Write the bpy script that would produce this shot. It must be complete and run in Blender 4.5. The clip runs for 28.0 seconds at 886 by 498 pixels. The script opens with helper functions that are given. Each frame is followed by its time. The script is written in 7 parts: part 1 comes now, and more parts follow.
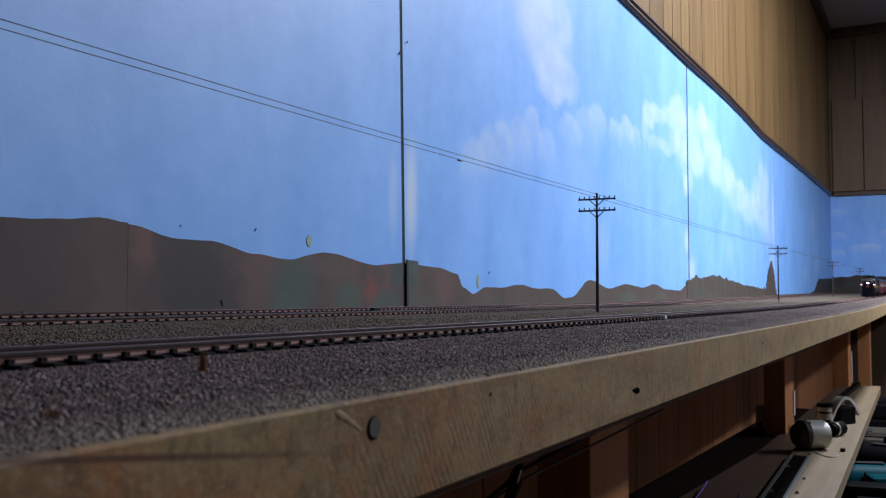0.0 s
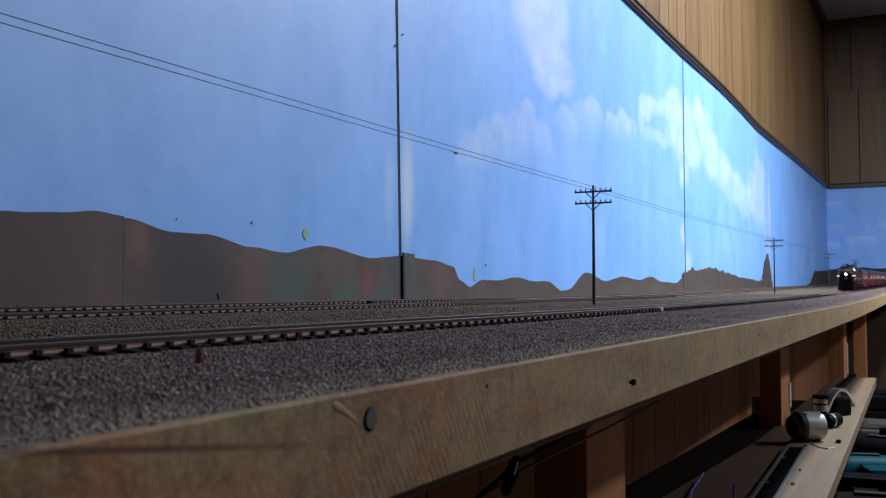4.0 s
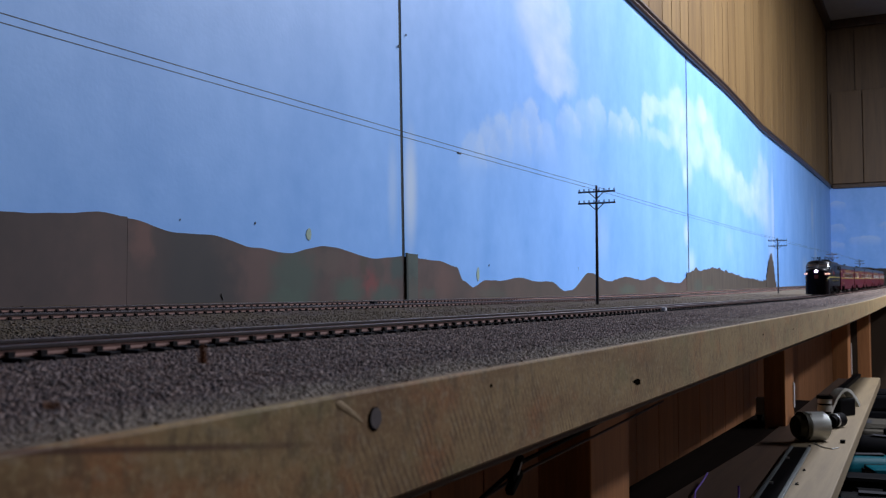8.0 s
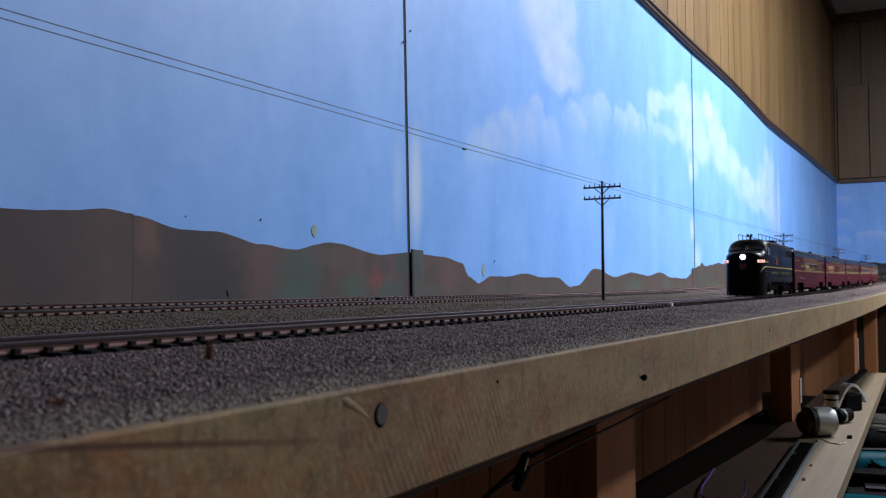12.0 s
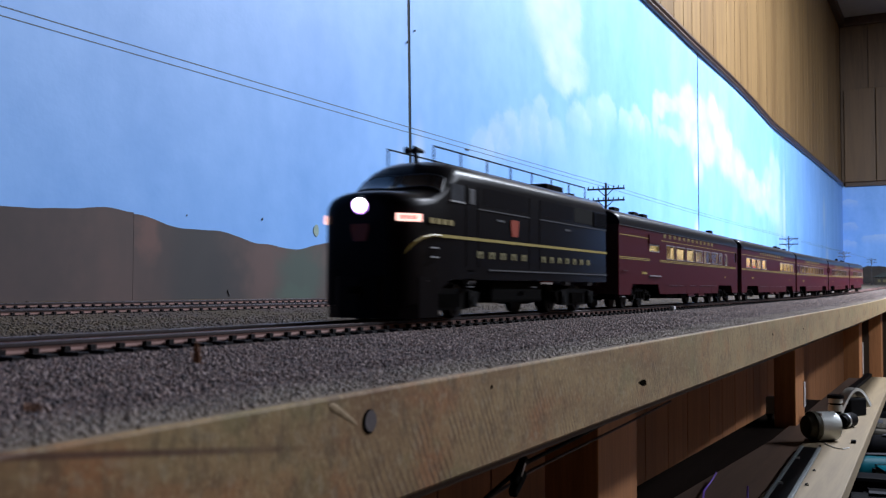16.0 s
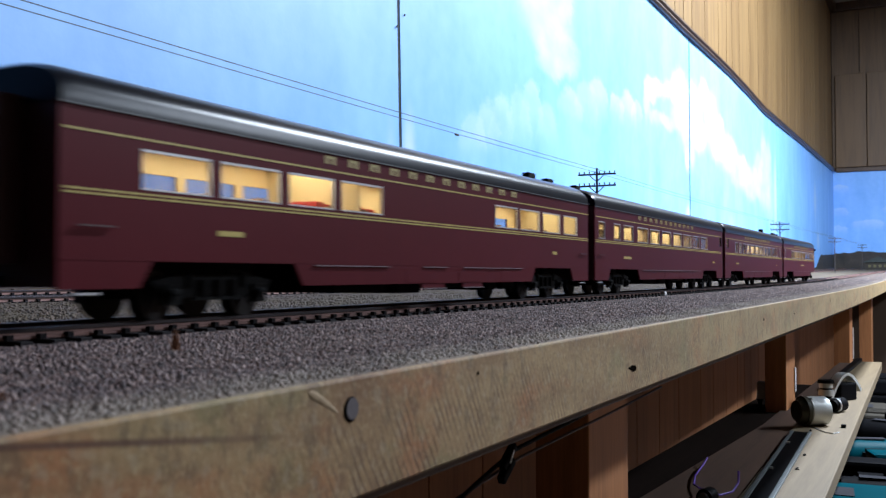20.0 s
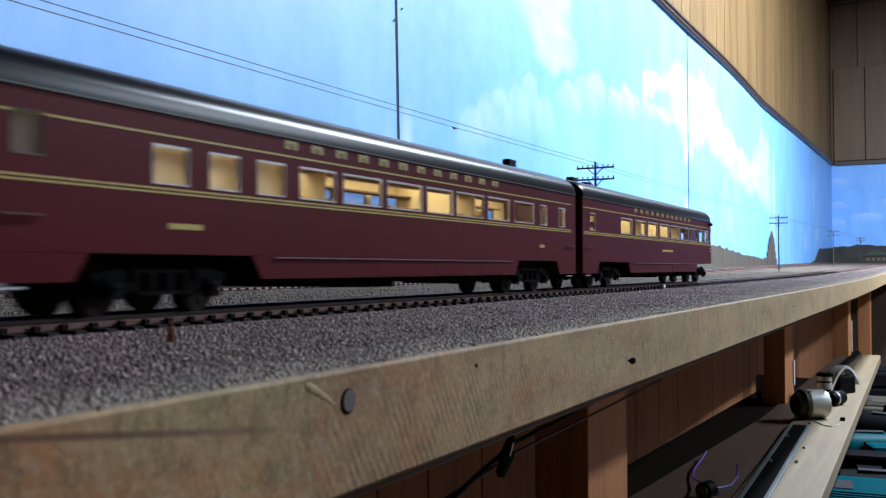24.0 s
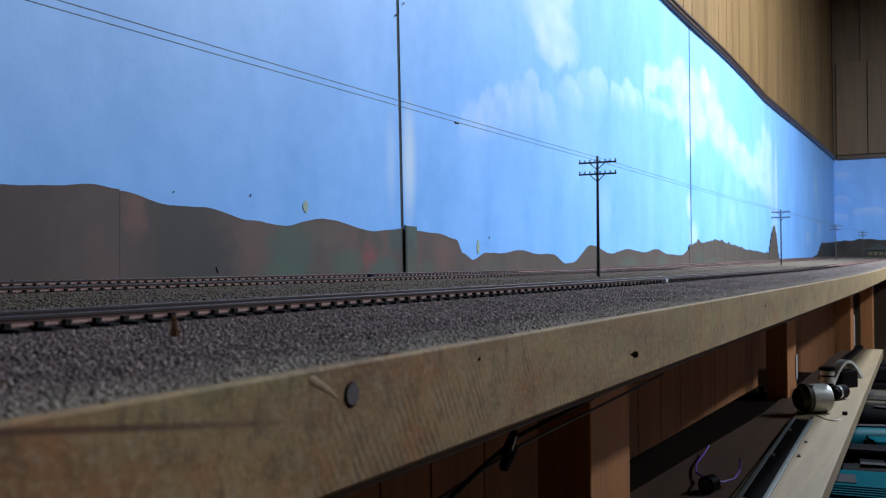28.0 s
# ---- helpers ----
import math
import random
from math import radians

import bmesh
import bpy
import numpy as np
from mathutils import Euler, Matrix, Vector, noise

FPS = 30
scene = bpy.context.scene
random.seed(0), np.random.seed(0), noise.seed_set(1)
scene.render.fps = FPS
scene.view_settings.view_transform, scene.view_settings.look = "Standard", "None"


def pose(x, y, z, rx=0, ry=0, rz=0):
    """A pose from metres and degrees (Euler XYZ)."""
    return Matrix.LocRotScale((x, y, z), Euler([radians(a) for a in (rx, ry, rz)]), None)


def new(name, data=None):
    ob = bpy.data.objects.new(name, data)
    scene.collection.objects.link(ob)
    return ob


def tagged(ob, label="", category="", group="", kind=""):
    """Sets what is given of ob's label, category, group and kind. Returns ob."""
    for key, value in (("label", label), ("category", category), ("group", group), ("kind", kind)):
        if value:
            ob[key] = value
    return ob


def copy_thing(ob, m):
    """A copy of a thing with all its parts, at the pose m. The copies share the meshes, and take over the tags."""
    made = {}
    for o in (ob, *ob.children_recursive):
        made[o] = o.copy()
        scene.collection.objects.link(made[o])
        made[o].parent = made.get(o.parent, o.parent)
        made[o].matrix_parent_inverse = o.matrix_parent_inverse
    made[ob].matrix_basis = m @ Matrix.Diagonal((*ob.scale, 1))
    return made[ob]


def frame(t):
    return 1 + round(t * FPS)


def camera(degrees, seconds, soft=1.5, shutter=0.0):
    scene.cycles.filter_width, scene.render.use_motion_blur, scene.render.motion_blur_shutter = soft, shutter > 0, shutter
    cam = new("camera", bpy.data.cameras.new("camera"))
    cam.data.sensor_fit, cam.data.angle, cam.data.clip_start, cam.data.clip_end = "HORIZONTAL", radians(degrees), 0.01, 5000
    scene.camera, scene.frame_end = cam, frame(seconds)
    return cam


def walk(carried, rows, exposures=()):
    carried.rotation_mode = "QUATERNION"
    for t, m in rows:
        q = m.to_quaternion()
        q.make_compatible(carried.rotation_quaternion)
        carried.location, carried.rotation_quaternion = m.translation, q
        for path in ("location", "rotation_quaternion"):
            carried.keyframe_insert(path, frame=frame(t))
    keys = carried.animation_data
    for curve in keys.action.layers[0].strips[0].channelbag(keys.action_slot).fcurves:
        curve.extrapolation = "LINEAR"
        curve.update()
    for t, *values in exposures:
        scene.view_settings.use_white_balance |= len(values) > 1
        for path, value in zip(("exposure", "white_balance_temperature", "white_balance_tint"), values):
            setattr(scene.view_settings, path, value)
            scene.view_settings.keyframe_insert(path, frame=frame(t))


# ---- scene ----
# The room: x runs along the layout away from the camera, y towards the backdrop, z up.
Z0 = 1.05            # height of the rail heads over the floor
cam = camera(50.72, 28.0, soft=1.25, shutter=0.5)
PATH = [
    (0, pose(-0.0090, -0.0011, 1.0593, 92.988, -0.113, -62.186)),
    (0.5, pose(-0.0090, -0.0011, 1.0594, 93.012, -0.182, -62.226)),
    (1, pose(-0.0093, -0.0013, 1.0593, 92.973, -0.153, -62.267)),
    (1.5, pose(-0.0091, -0.0013, 1.0592, 92.899, -0.052, -62.306)),
    (2, pose(-0.0088, -0.0010, 1.0590, 92.838, 0.100, -62.402)),
    (2.5, pose(-0.0089, -0.0011, 1.0589, 92.771, 0.141, -62.389)),
    (3, pose(-0.0087, -0.0010, 1.0588, 92.660, 0.245, -62.339)),
    (3.5, pose(-0.0085, -0.0009, 1.0589, 92.572, 0.080, -62.342)),
    (5.5, pose(-0.0103, -0.0018, 1.0591, 92.565, 0.060, -62.570)),
    (6, pose(-0.0096, -0.0015, 1.0590, 92.514, 0.091, -62.727)),
    (6.5, pose(-0.0093, -0.0011, 1.0590, 92.514, 0.083, -62.715)),
    (7, pose(-0.0090, -0.0010, 1.0588, 92.544, 0.133, -62.532)),
    (7.5, pose(-0.0085, -0.0007, 1.0589, 92.619, 0.160, -62.361)),
    (8, pose(-0.0087, -0.0008, 1.0588, 92.603, 0.115, -62.201)),
    (8.5, pose(-0.0090, -0.0011, 1.0591, 92.557, 0.096, -62.188)),
    (9, pose(-0.0088, -0.0011, 1.0589, 92.540, 0.121, -62.214)),
    (9.5, pose(-0.0092, -0.0011, 1.0590, 92.569, 0.154, -62.190)),
    (10, pose(-0.0087, -0.0009, 1.0588, 92.551, 0.209, -62.146)),
    (10.5, pose(-0.0092, -0.0012, 1.0590, 92.460, 0.059, -62.123)),
    (11, pose(-0.0092, -0.0012, 1.0592, 92.398, -0.008, -62.098)),
    (11.5, pose(-0.0085, -0.0007, 1.0589, 92.395, 0.119, -62.025)),
    (12, pose(-0.0082, -0.0004, 1.0587, 92.369, 0.257, -61.866)),
    (12.5, pose(-0.0080, -0.0005, 1.0586, 92.392, 0.296, -61.694)),
    (14.5, pose(-0.0082, -0.0002, 1.0594, 92.449, -0.139, -61.664)),
    (15, pose(-0.0086, -0.0003, 1.0600, 92.494, -0.437, -61.654)),
    (15.5, pose(-0.0078, -0.0006, 1.0599, 92.464, -0.434, -61.590)),
    (16, pose(-0.0042, -0.0007, 1.0593, 92.396, -0.183, -61.589)),
    (16.5, pose(-0.0012, -0.0004, 1.0591, 92.283, -0.110, -61.554)),
    (17, pose(0.0015, 0.0010, 1.0591, 92.219, -0.142, -61.480)),
    (17.5, pose(0.0001, 0.0002, 1.0593, 92.172, -0.235, -61.500)),
    (18, pose(0.0003, 0.0002, 1.0591, 92.141, -0.178, -61.666)),
    (18.5, pose(0.0011, 0.0007, 1.0586, 92.006, 0.015, -61.798)),
    (19, pose(0.0008, 0.0006, 1.0586, 91.812, 0.053, -61.797)),
    (19.5, pose(0.0008, 0.0005, 1.0588, 91.663, -0.036, -61.906)),
    (20, pose(-0.0000, 0.0000, 1.0589, 91.578, 0.000, -62.070)),
    (20.5, pose(0.0004, 0.0001, 1.0587, 91.500, 0.012, -62.304)),
    (21, pose(0.0006, 0.0001, 1.0587, 91.460, 0.016, -62.397)),
    (21.5, pose(0.0000, -0.0000, 1.0587, 91.449, 0.122, -62.378)),
    (23.5, pose(0.0008, 0.0004, 1.0585, 91.272, 0.177, -62.264)),
    (24, pose(0.0015, 0.0006, 1.0582, 91.270, 0.202, -62.151)),
    (24.5, pose(0.0012, 0.0007, 1.0584, 91.287, 0.207, -62.112)),
    (25, pose(0.0008, 0.0004, 1.0583, 91.246, 0.347, -62.064)),
    (25.5, pose(0.0013, 0.0008, 1.0580, 91.215, 0.428, -62.064)),
    (26, pose(0.0016, 0.0007, 1.0578, 91.139, 0.465, -61.985)),
    (26.5, pose(0.0014, 0.0006, 1.0580, 91.119, 0.422, -61.967)),
    (27, pose(0.0015, 0.0008, 1.0580, 91.085, 0.435, -61.999)),
    (27.5, pose(0.0016, 0.0008, 1.0579, 91.045, 0.360, -62.028)),
    (28, pose(0.0014, 0.0007, 1.0579, 90.984, 0.338, -62.025)),
]
EXPOSURES = [(0, -0.05, 6450, 10), (12.5, -0.02, 6450, 10), (14.5, 0.12, 6400, 10), (15.5, 0.34, 6300, 9), (16, 0.55, 6250, 8), (17, 0.98, 6050, 5), (18, 1.0, 6000, 4), (21, 0.97, 6000, 4), (24, 0.95, 5950, 2), (26, 0.84, 5950, 1), (27, 0.54, 6050, 2), (28, 0.29, 6150, 2)]
walk(cam, PATH, EXPOSURES)
# a small lens that is sharp from about half a metre on
cam.data.dof.use_dof, cam.data.dof.focus_distance, cam.data.dof.aperture_fstop = True, 0.6, 60.0

# ---- world and light ----
world = bpy.data.worlds.new("room_air")
scene.world = world
world.use_nodes = True
world.node_tree.nodes["Background"].inputs[0].default_value = (0.75, 0.85, 1.0, 1)
world.node_tree.nodes["Background"].inputs[1].default_value = 0.05


def unseen_lamp(x, y, z, length, width, watts, colour, turn=0.0):
    lamp = bpy.data.lights.new("unseen_ceiling_lamp", "AREA")
    lamp.shape, lamp.size, lamp.size_y = "RECTANGLE", length, width
    lamp.energy, lamp.color = watts, colour
    ob = new("unseen_ceiling_lamp", lamp)
    ob.matrix_world = pose(x, y, z, 0, 0, turn)
    return ob


# main lamp, out of view above the brightest stretch of the backdrop
unseen_lamp(2.25, -0.42, 2.42, 1.2, 0.16, 76, (0.93, 0.97, 1.09))
# fill lamp without a known source, added to brighten fascia and front faces
unseen_lamp(2.5, -1.6, 2.42, 1.2, 0.16, 50, (0.93, 0.97, 1.09))

# ---- materials ----


def mat(name, base, dark=None, rough=0.6, metal=0.0, scale=40.0, amount=1.0, bump=0.0, stretch=(1, 1, 1), fine=6.0, bump_dist=0.001, spec=0.5):
    """Paint, wood or metal with a coarse and a fine variation between base and dark, in metres."""
    m = bpy.data.materials.new(name)
    m.use_nodes = True
    nt = m.node_tree
    b = nt.nodes["Principled BSDF"]
    b.inputs["Roughness"].default_value, b.inputs["Metallic"].default_value = rough, metal
    b.inputs["Specular IOR Level"].default_value = spec
    dark = dark or tuple(c * 0.82 for c in base)
    tc = nt.nodes.new("ShaderNodeTexCoord")
    mp = nt.nodes.new("ShaderNodeMapping")
    mp.inputs["Scale"].default_value = stretch
    nt.links.new(tc.outputs["Object"], mp.inputs[0])
    n1, n2 = nt.nodes.new("ShaderNodeTexNoise"), nt.nodes.new("ShaderNodeTexNoise")
    n1.inputs["Scale"].default_value, n2.inputs["Scale"].default_value = scale, scale * fine
    n1.inputs["Detail"].default_value, n2.inputs["Detail"].default_value = 4, 3
    nt.links.new(mp.outputs[0], n1.inputs[0])
    nt.links.new(mp.outputs[0], n2.inputs[0])
    add = nt.nodes.new("ShaderNodeMath")
    add.operation = "MULTIPLY_ADD"
    add.inputs[1].default_value = 0.45
    nt.links.new(n2.outputs[0], add.inputs[0])
    nt.links.new(n1.outputs[0], add.inputs[2])
    rng = nt.nodes.new("ShaderNodeMapRange")
    rng.inputs[1].default_value, rng.inputs[2].default_value = 0.45, 1.0
    rng.inputs[3].default_value, rng.inputs[4].default_value = 0.5 - 0.5 * amount, 0.5 + 0.5 * amount
    nt.links.new(add.outputs[0], rng.inputs[0])
    mix = nt.nodes.new("ShaderNodeMix")
    mix.data_type = "RGBA"
    mix.inputs[6].default_value, mix.inputs[7].default_value = (*dark, 1), (*base, 1)
    nt.links.new(rng.outputs[0], mix.inputs[0])
    nt.links.new(mix.outputs[2], b.inputs["Base Color"])
    if bump:
        bp = nt.nodes.new("ShaderNodeBump")
        bp.inputs["Strength"].default_value, bp.inputs["Distance"].default_value = bump, bump_dist
        nt.links.new(add.outputs[0], bp.inputs["Height"])
        nt.links.new(bp.outputs[0], b.inputs["Normal"])
    return m


def glow(name, colour, strength):
    m = bpy.data.materials.new(name)
    m.use_nodes = True
    b = m.node_tree.nodes["Principled BSDF"]
    b.inputs["Base Color"].default_value = (*colour, 1)
    b.inputs["Emission Color"].default_value = (*colour, 1)
    b.inputs["Emission Strength"].default_value = strength
    return m


def glass(name, tint, gloss):
    m = bpy.data.materials.new(name)
    m.use_nodes = True
    nt = m.node_tree
    nt.nodes.remove(nt.nodes["Principled BSDF"])
    tr, gl, mx = nt.nodes.new("ShaderNodeBsdfTransparent"), nt.nodes.new("ShaderNodeBsdfGlossy"), nt.nodes.new("ShaderNodeMixShader")
    tr.inputs[0].default_value = (*tint, 1)
    gl.inputs["Roughness"].default_value = 0.08
    mx.inputs[0].default_value = gloss
    nt.links.new(tr.outputs[0], mx.inputs[1])
    nt.links.new(gl.outputs[0], mx.inputs[2])
    nt.links.new(mx.outputs[0], nt.nodes["Material Output"].inputs[0])
    return m


def painted_sky(name, puffs, across=False, smears=(), wobble=(0.05, 0.034)):
    """Blue hardboard with airbrushed clouds. Each puff: along, up, half width, half height, whiteness, fade: a crisp rounded top that fades out over fade metres below it (0: an even soft patch). Across: along is the world's y instead of x. Smears: soft straight whitened patches."""
    m = bpy.data.materials.new(name)
    m.use_nodes = True
    nt = m.node_tree
    b = nt.nodes["Principled BSDF"]
    b.inputs["Roughness"].default_value = 0.5

    def node(kind, **values):
        n = nt.nodes.new(kind)
        for k, v in values.items():
            if k == "operation":
                n.operation = v
            elif k == "smooth":
                n.interpolation_type = v
        return n
    geo = nt.nodes.new("ShaderNodeNewGeometry")
    place = geo.outputs["Position"]
    if across:
        take, give = nt.nodes.new("ShaderNodeSeparateXYZ"), nt.nodes.new("ShaderNodeCombineXYZ")
        nt.links.new(place, take.inputs[0])
        nt.links.new(take.outputs[1], give.inputs[0])
        nt.links.new(take.outputs[2], give.inputs[2])
        place = give.outputs[0]
    warp = nt.nodes.new("ShaderNodeTexNoise")
    warp.inputs["Scale"].default_value, warp.inputs["Detail"].default_value, warp.inputs["Roughness"].default_value = 24, 6, 0.62
    squash = nt.nodes.new("ShaderNodeMapping")
    squash.inputs["Scale"].default_value = (0.8, 1, 1.3)
    nt.links.new(place, squash.inputs[0])
    nt.links.new(squash.outputs[0], warp.inputs[0])
    bent = node("ShaderNodeVectorMath", operation="MULTIPLY_ADD")
    bent.inputs[1].default_value = (wobble[0], 0.0, wobble[1])
    nt.links.new(warp.outputs["Color"], bent.inputs[0])
    nt.links.new(place, bent.inputs[2])
    total = None
    for a, u, w, h, white, fade in puffs:
        s = node("ShaderNodeVectorMath", operation="SUBTRACT")
        s.inputs[1].default_value = (a + wobble[0] / 2, 0, Z0 + u + wobble[1] / 2)
        nt.links.new(bent.outputs[0], s.inputs[0])
        d = node("ShaderNodeVectorMath", operation="MULTIPLY")
        d.inputs[1].default_value = (1 / w, 0, 1 / h)
        nt.links.new(s.outputs[0], d.inputs[0])
        ln = node("ShaderNodeVectorMath", operation="LENGTH")
        nt.links.new(d.outputs[0], ln.inputs[0])
        r = node("ShaderNodeMapRange", smooth="SMOOTHSTEP")
        r.inputs[1].default_value, r.inputs[2].default_value = (1.12, 0.84) if fade else (1.3, 0.55)
        r.inputs[3].default_value, r.inputs[4].default_value = 0.0, white
        nt.links.new(ln.outputs["Value"], r.inputs[0])
        out = r.outputs[0]
        if fade:
            sep = nt.nodes.new("ShaderNodeSeparateXYZ")
            nt.links.new(s.outputs[0], sep.inputs[0])
            f = node("ShaderNodeMapRange", smooth="SMOOTHSTEP")
            f.inputs[1].default_value, f.inputs[2].default_value = h - fade, h
            nt.links.new(sep.outputs[2], f.inputs[0])
            mu = node("ShaderNodeMath", operation="MULTIPLY")
            nt.links.new(out, mu.inputs[0])
            nt.links.new(f.outputs[0], mu.inputs[1])
            out = mu.outputs[0]
        if total is None:
            total = out
        else:
            # overlapping sprays build up
            both = node("ShaderNodeMath", operation="MULTIPLY_ADD")
            left = node("ShaderNodeMath", operation="SUBTRACT")
            left.inputs[0].default_value = 1.0
            nt.links.new(total, left.inputs[1])
            nt.links.new(out, both.inputs[0])
            nt.links.new(left.outputs[0], both.inputs[1])
            nt.links.new(total, both.inputs[2])
            total = both.outputs[0]
    # thin and thick places in the white
    thin = nt.nodes.new("ShaderNodeTexNoise")
    thin.inputs["Scale"].default_value, thin.inputs["Detail"].default_value = 17, 5
    nt.links.new(squash.outputs[0], thin.inputs[0])
    tr = nt.nodes.new("ShaderNodeMapRange")
    tr.inputs[1].default_value, tr.inputs[2].default_value, tr.inputs[3].default_value, tr.inputs[4].default_value = 0.34, 0.62, 0.55, 1.0
    nt.links.new(thin.outputs[0], tr.inputs[0])
    tm = node("ShaderNodeMath", operation="MULTIPLY")
    nt.links.new(total, tm.inputs[0])
    nt.links.new(tr.outputs[0], tm.inputs[1])
    for a, u, w, h, white in smears:
        sm = node("ShaderNodeVectorMath", operation="SUBTRACT")
        sm.inputs[1].default_value = (a, 0, Z0 + u)
        nt.links.new(place, sm.inputs[0])
        dm = node("ShaderNodeVectorMath", operation="MULTIPLY")
        dm.inputs[1].default_value = (1 / w, 0, 1 / h)
        nt.links.new(sm.outputs[0], dm.inputs[0])
        lm = node("ShaderNodeVectorMath", operation="LENGTH")
        nt.links.new(dm.outputs[0], lm.inputs[0])
        rm = node("ShaderNodeMapRange", smooth="SMOOTHSTEP")
        rm.inputs[1].default_value, rm.inputs[2].default_value, rm.inputs[4].default_value = 1.0, 0.1, white
        nt.links.new(lm.outputs["Value"], rm.inputs[0])
        mxs = node("ShaderNodeMath", operation="MAXIMUM")
        nt.links.new(tm.outputs[0], mxs.inputs[0])
        nt.links.new(rm.outputs[0], mxs.inputs[1])
        tm = mxs
    # rolled unevenness of the blue: tall faint streaks and a mottle
    n1 = nt.nodes.new("ShaderNodeTexNoise")
    n1.inputs["Scale"].default_value, n1.inputs["Detail"].default_value = 9, 6
    st = nt.nodes.new("ShaderNodeMapping")
    st.inputs["Scale"].default_value = (1.5, 1, 0.6)
    nt.links.new(place, st.inputs[0])
    nt.links.new(st.outputs[0], n1.inputs[0])
    n2 = nt.nodes.new("ShaderNodeTexNoise")
    n2.inputs["Scale"].default_value, n2.inputs["Detail"].default_value = 55, 4
    nt.links.new(place, n2.inputs[0])
    ad = node("ShaderNodeMath", operation="MULTIPLY_ADD")
    ad.inputs[1].default_value = 0.42
    nt.links.new(n2.outputs[0], ad.inputs[0])
    nt.links.new(n1.outputs[0], ad.inputs[2])
    blue = nt.nodes.new("ShaderNodeValToRGB")
    blue.color_ramp.elements[0].position, blue.color_ramp.elements[1].position = 0.48, 0.94
    blue.color_ramp.elements[0].color, blue.color_ramp.elements[1].color = (0.170, 0.395, 0.85, 1), (0.245, 0.490, 0.965, 1)
    nt.links.new(ad.outputs[0], blue.inputs[0])
    mix = nt.nodes.new("ShaderNodeMix")
    mix.data_type = "RGBA"
    mix.inputs[7].default_value = (0.54, 0.67, 0.85, 1)
    nt.links.new(tm.outputs[0], mix.inputs[0])
    nt.links.new(blue.outputs[0], mix.inputs[6])
    nt.links.new(mix.outputs[2], b.inputs["Base Color"])
    fine = nt.nodes.new("ShaderNodeTexNoise")
    fine.inputs["Scale"].default_value = 260
    bp = nt.nodes.new("ShaderNodeBump")
    bp.inputs["Strength"].default_value, bp.inputs["Distance"].default_value = 0.12, 0.0006
    nt.links.new(place, fine.inputs[0])
    nt.links.new(fine.outputs[0], bp.inputs["Height"])
    nt.links.new(bp.outputs[0], b.inputs["Normal"])
    return m


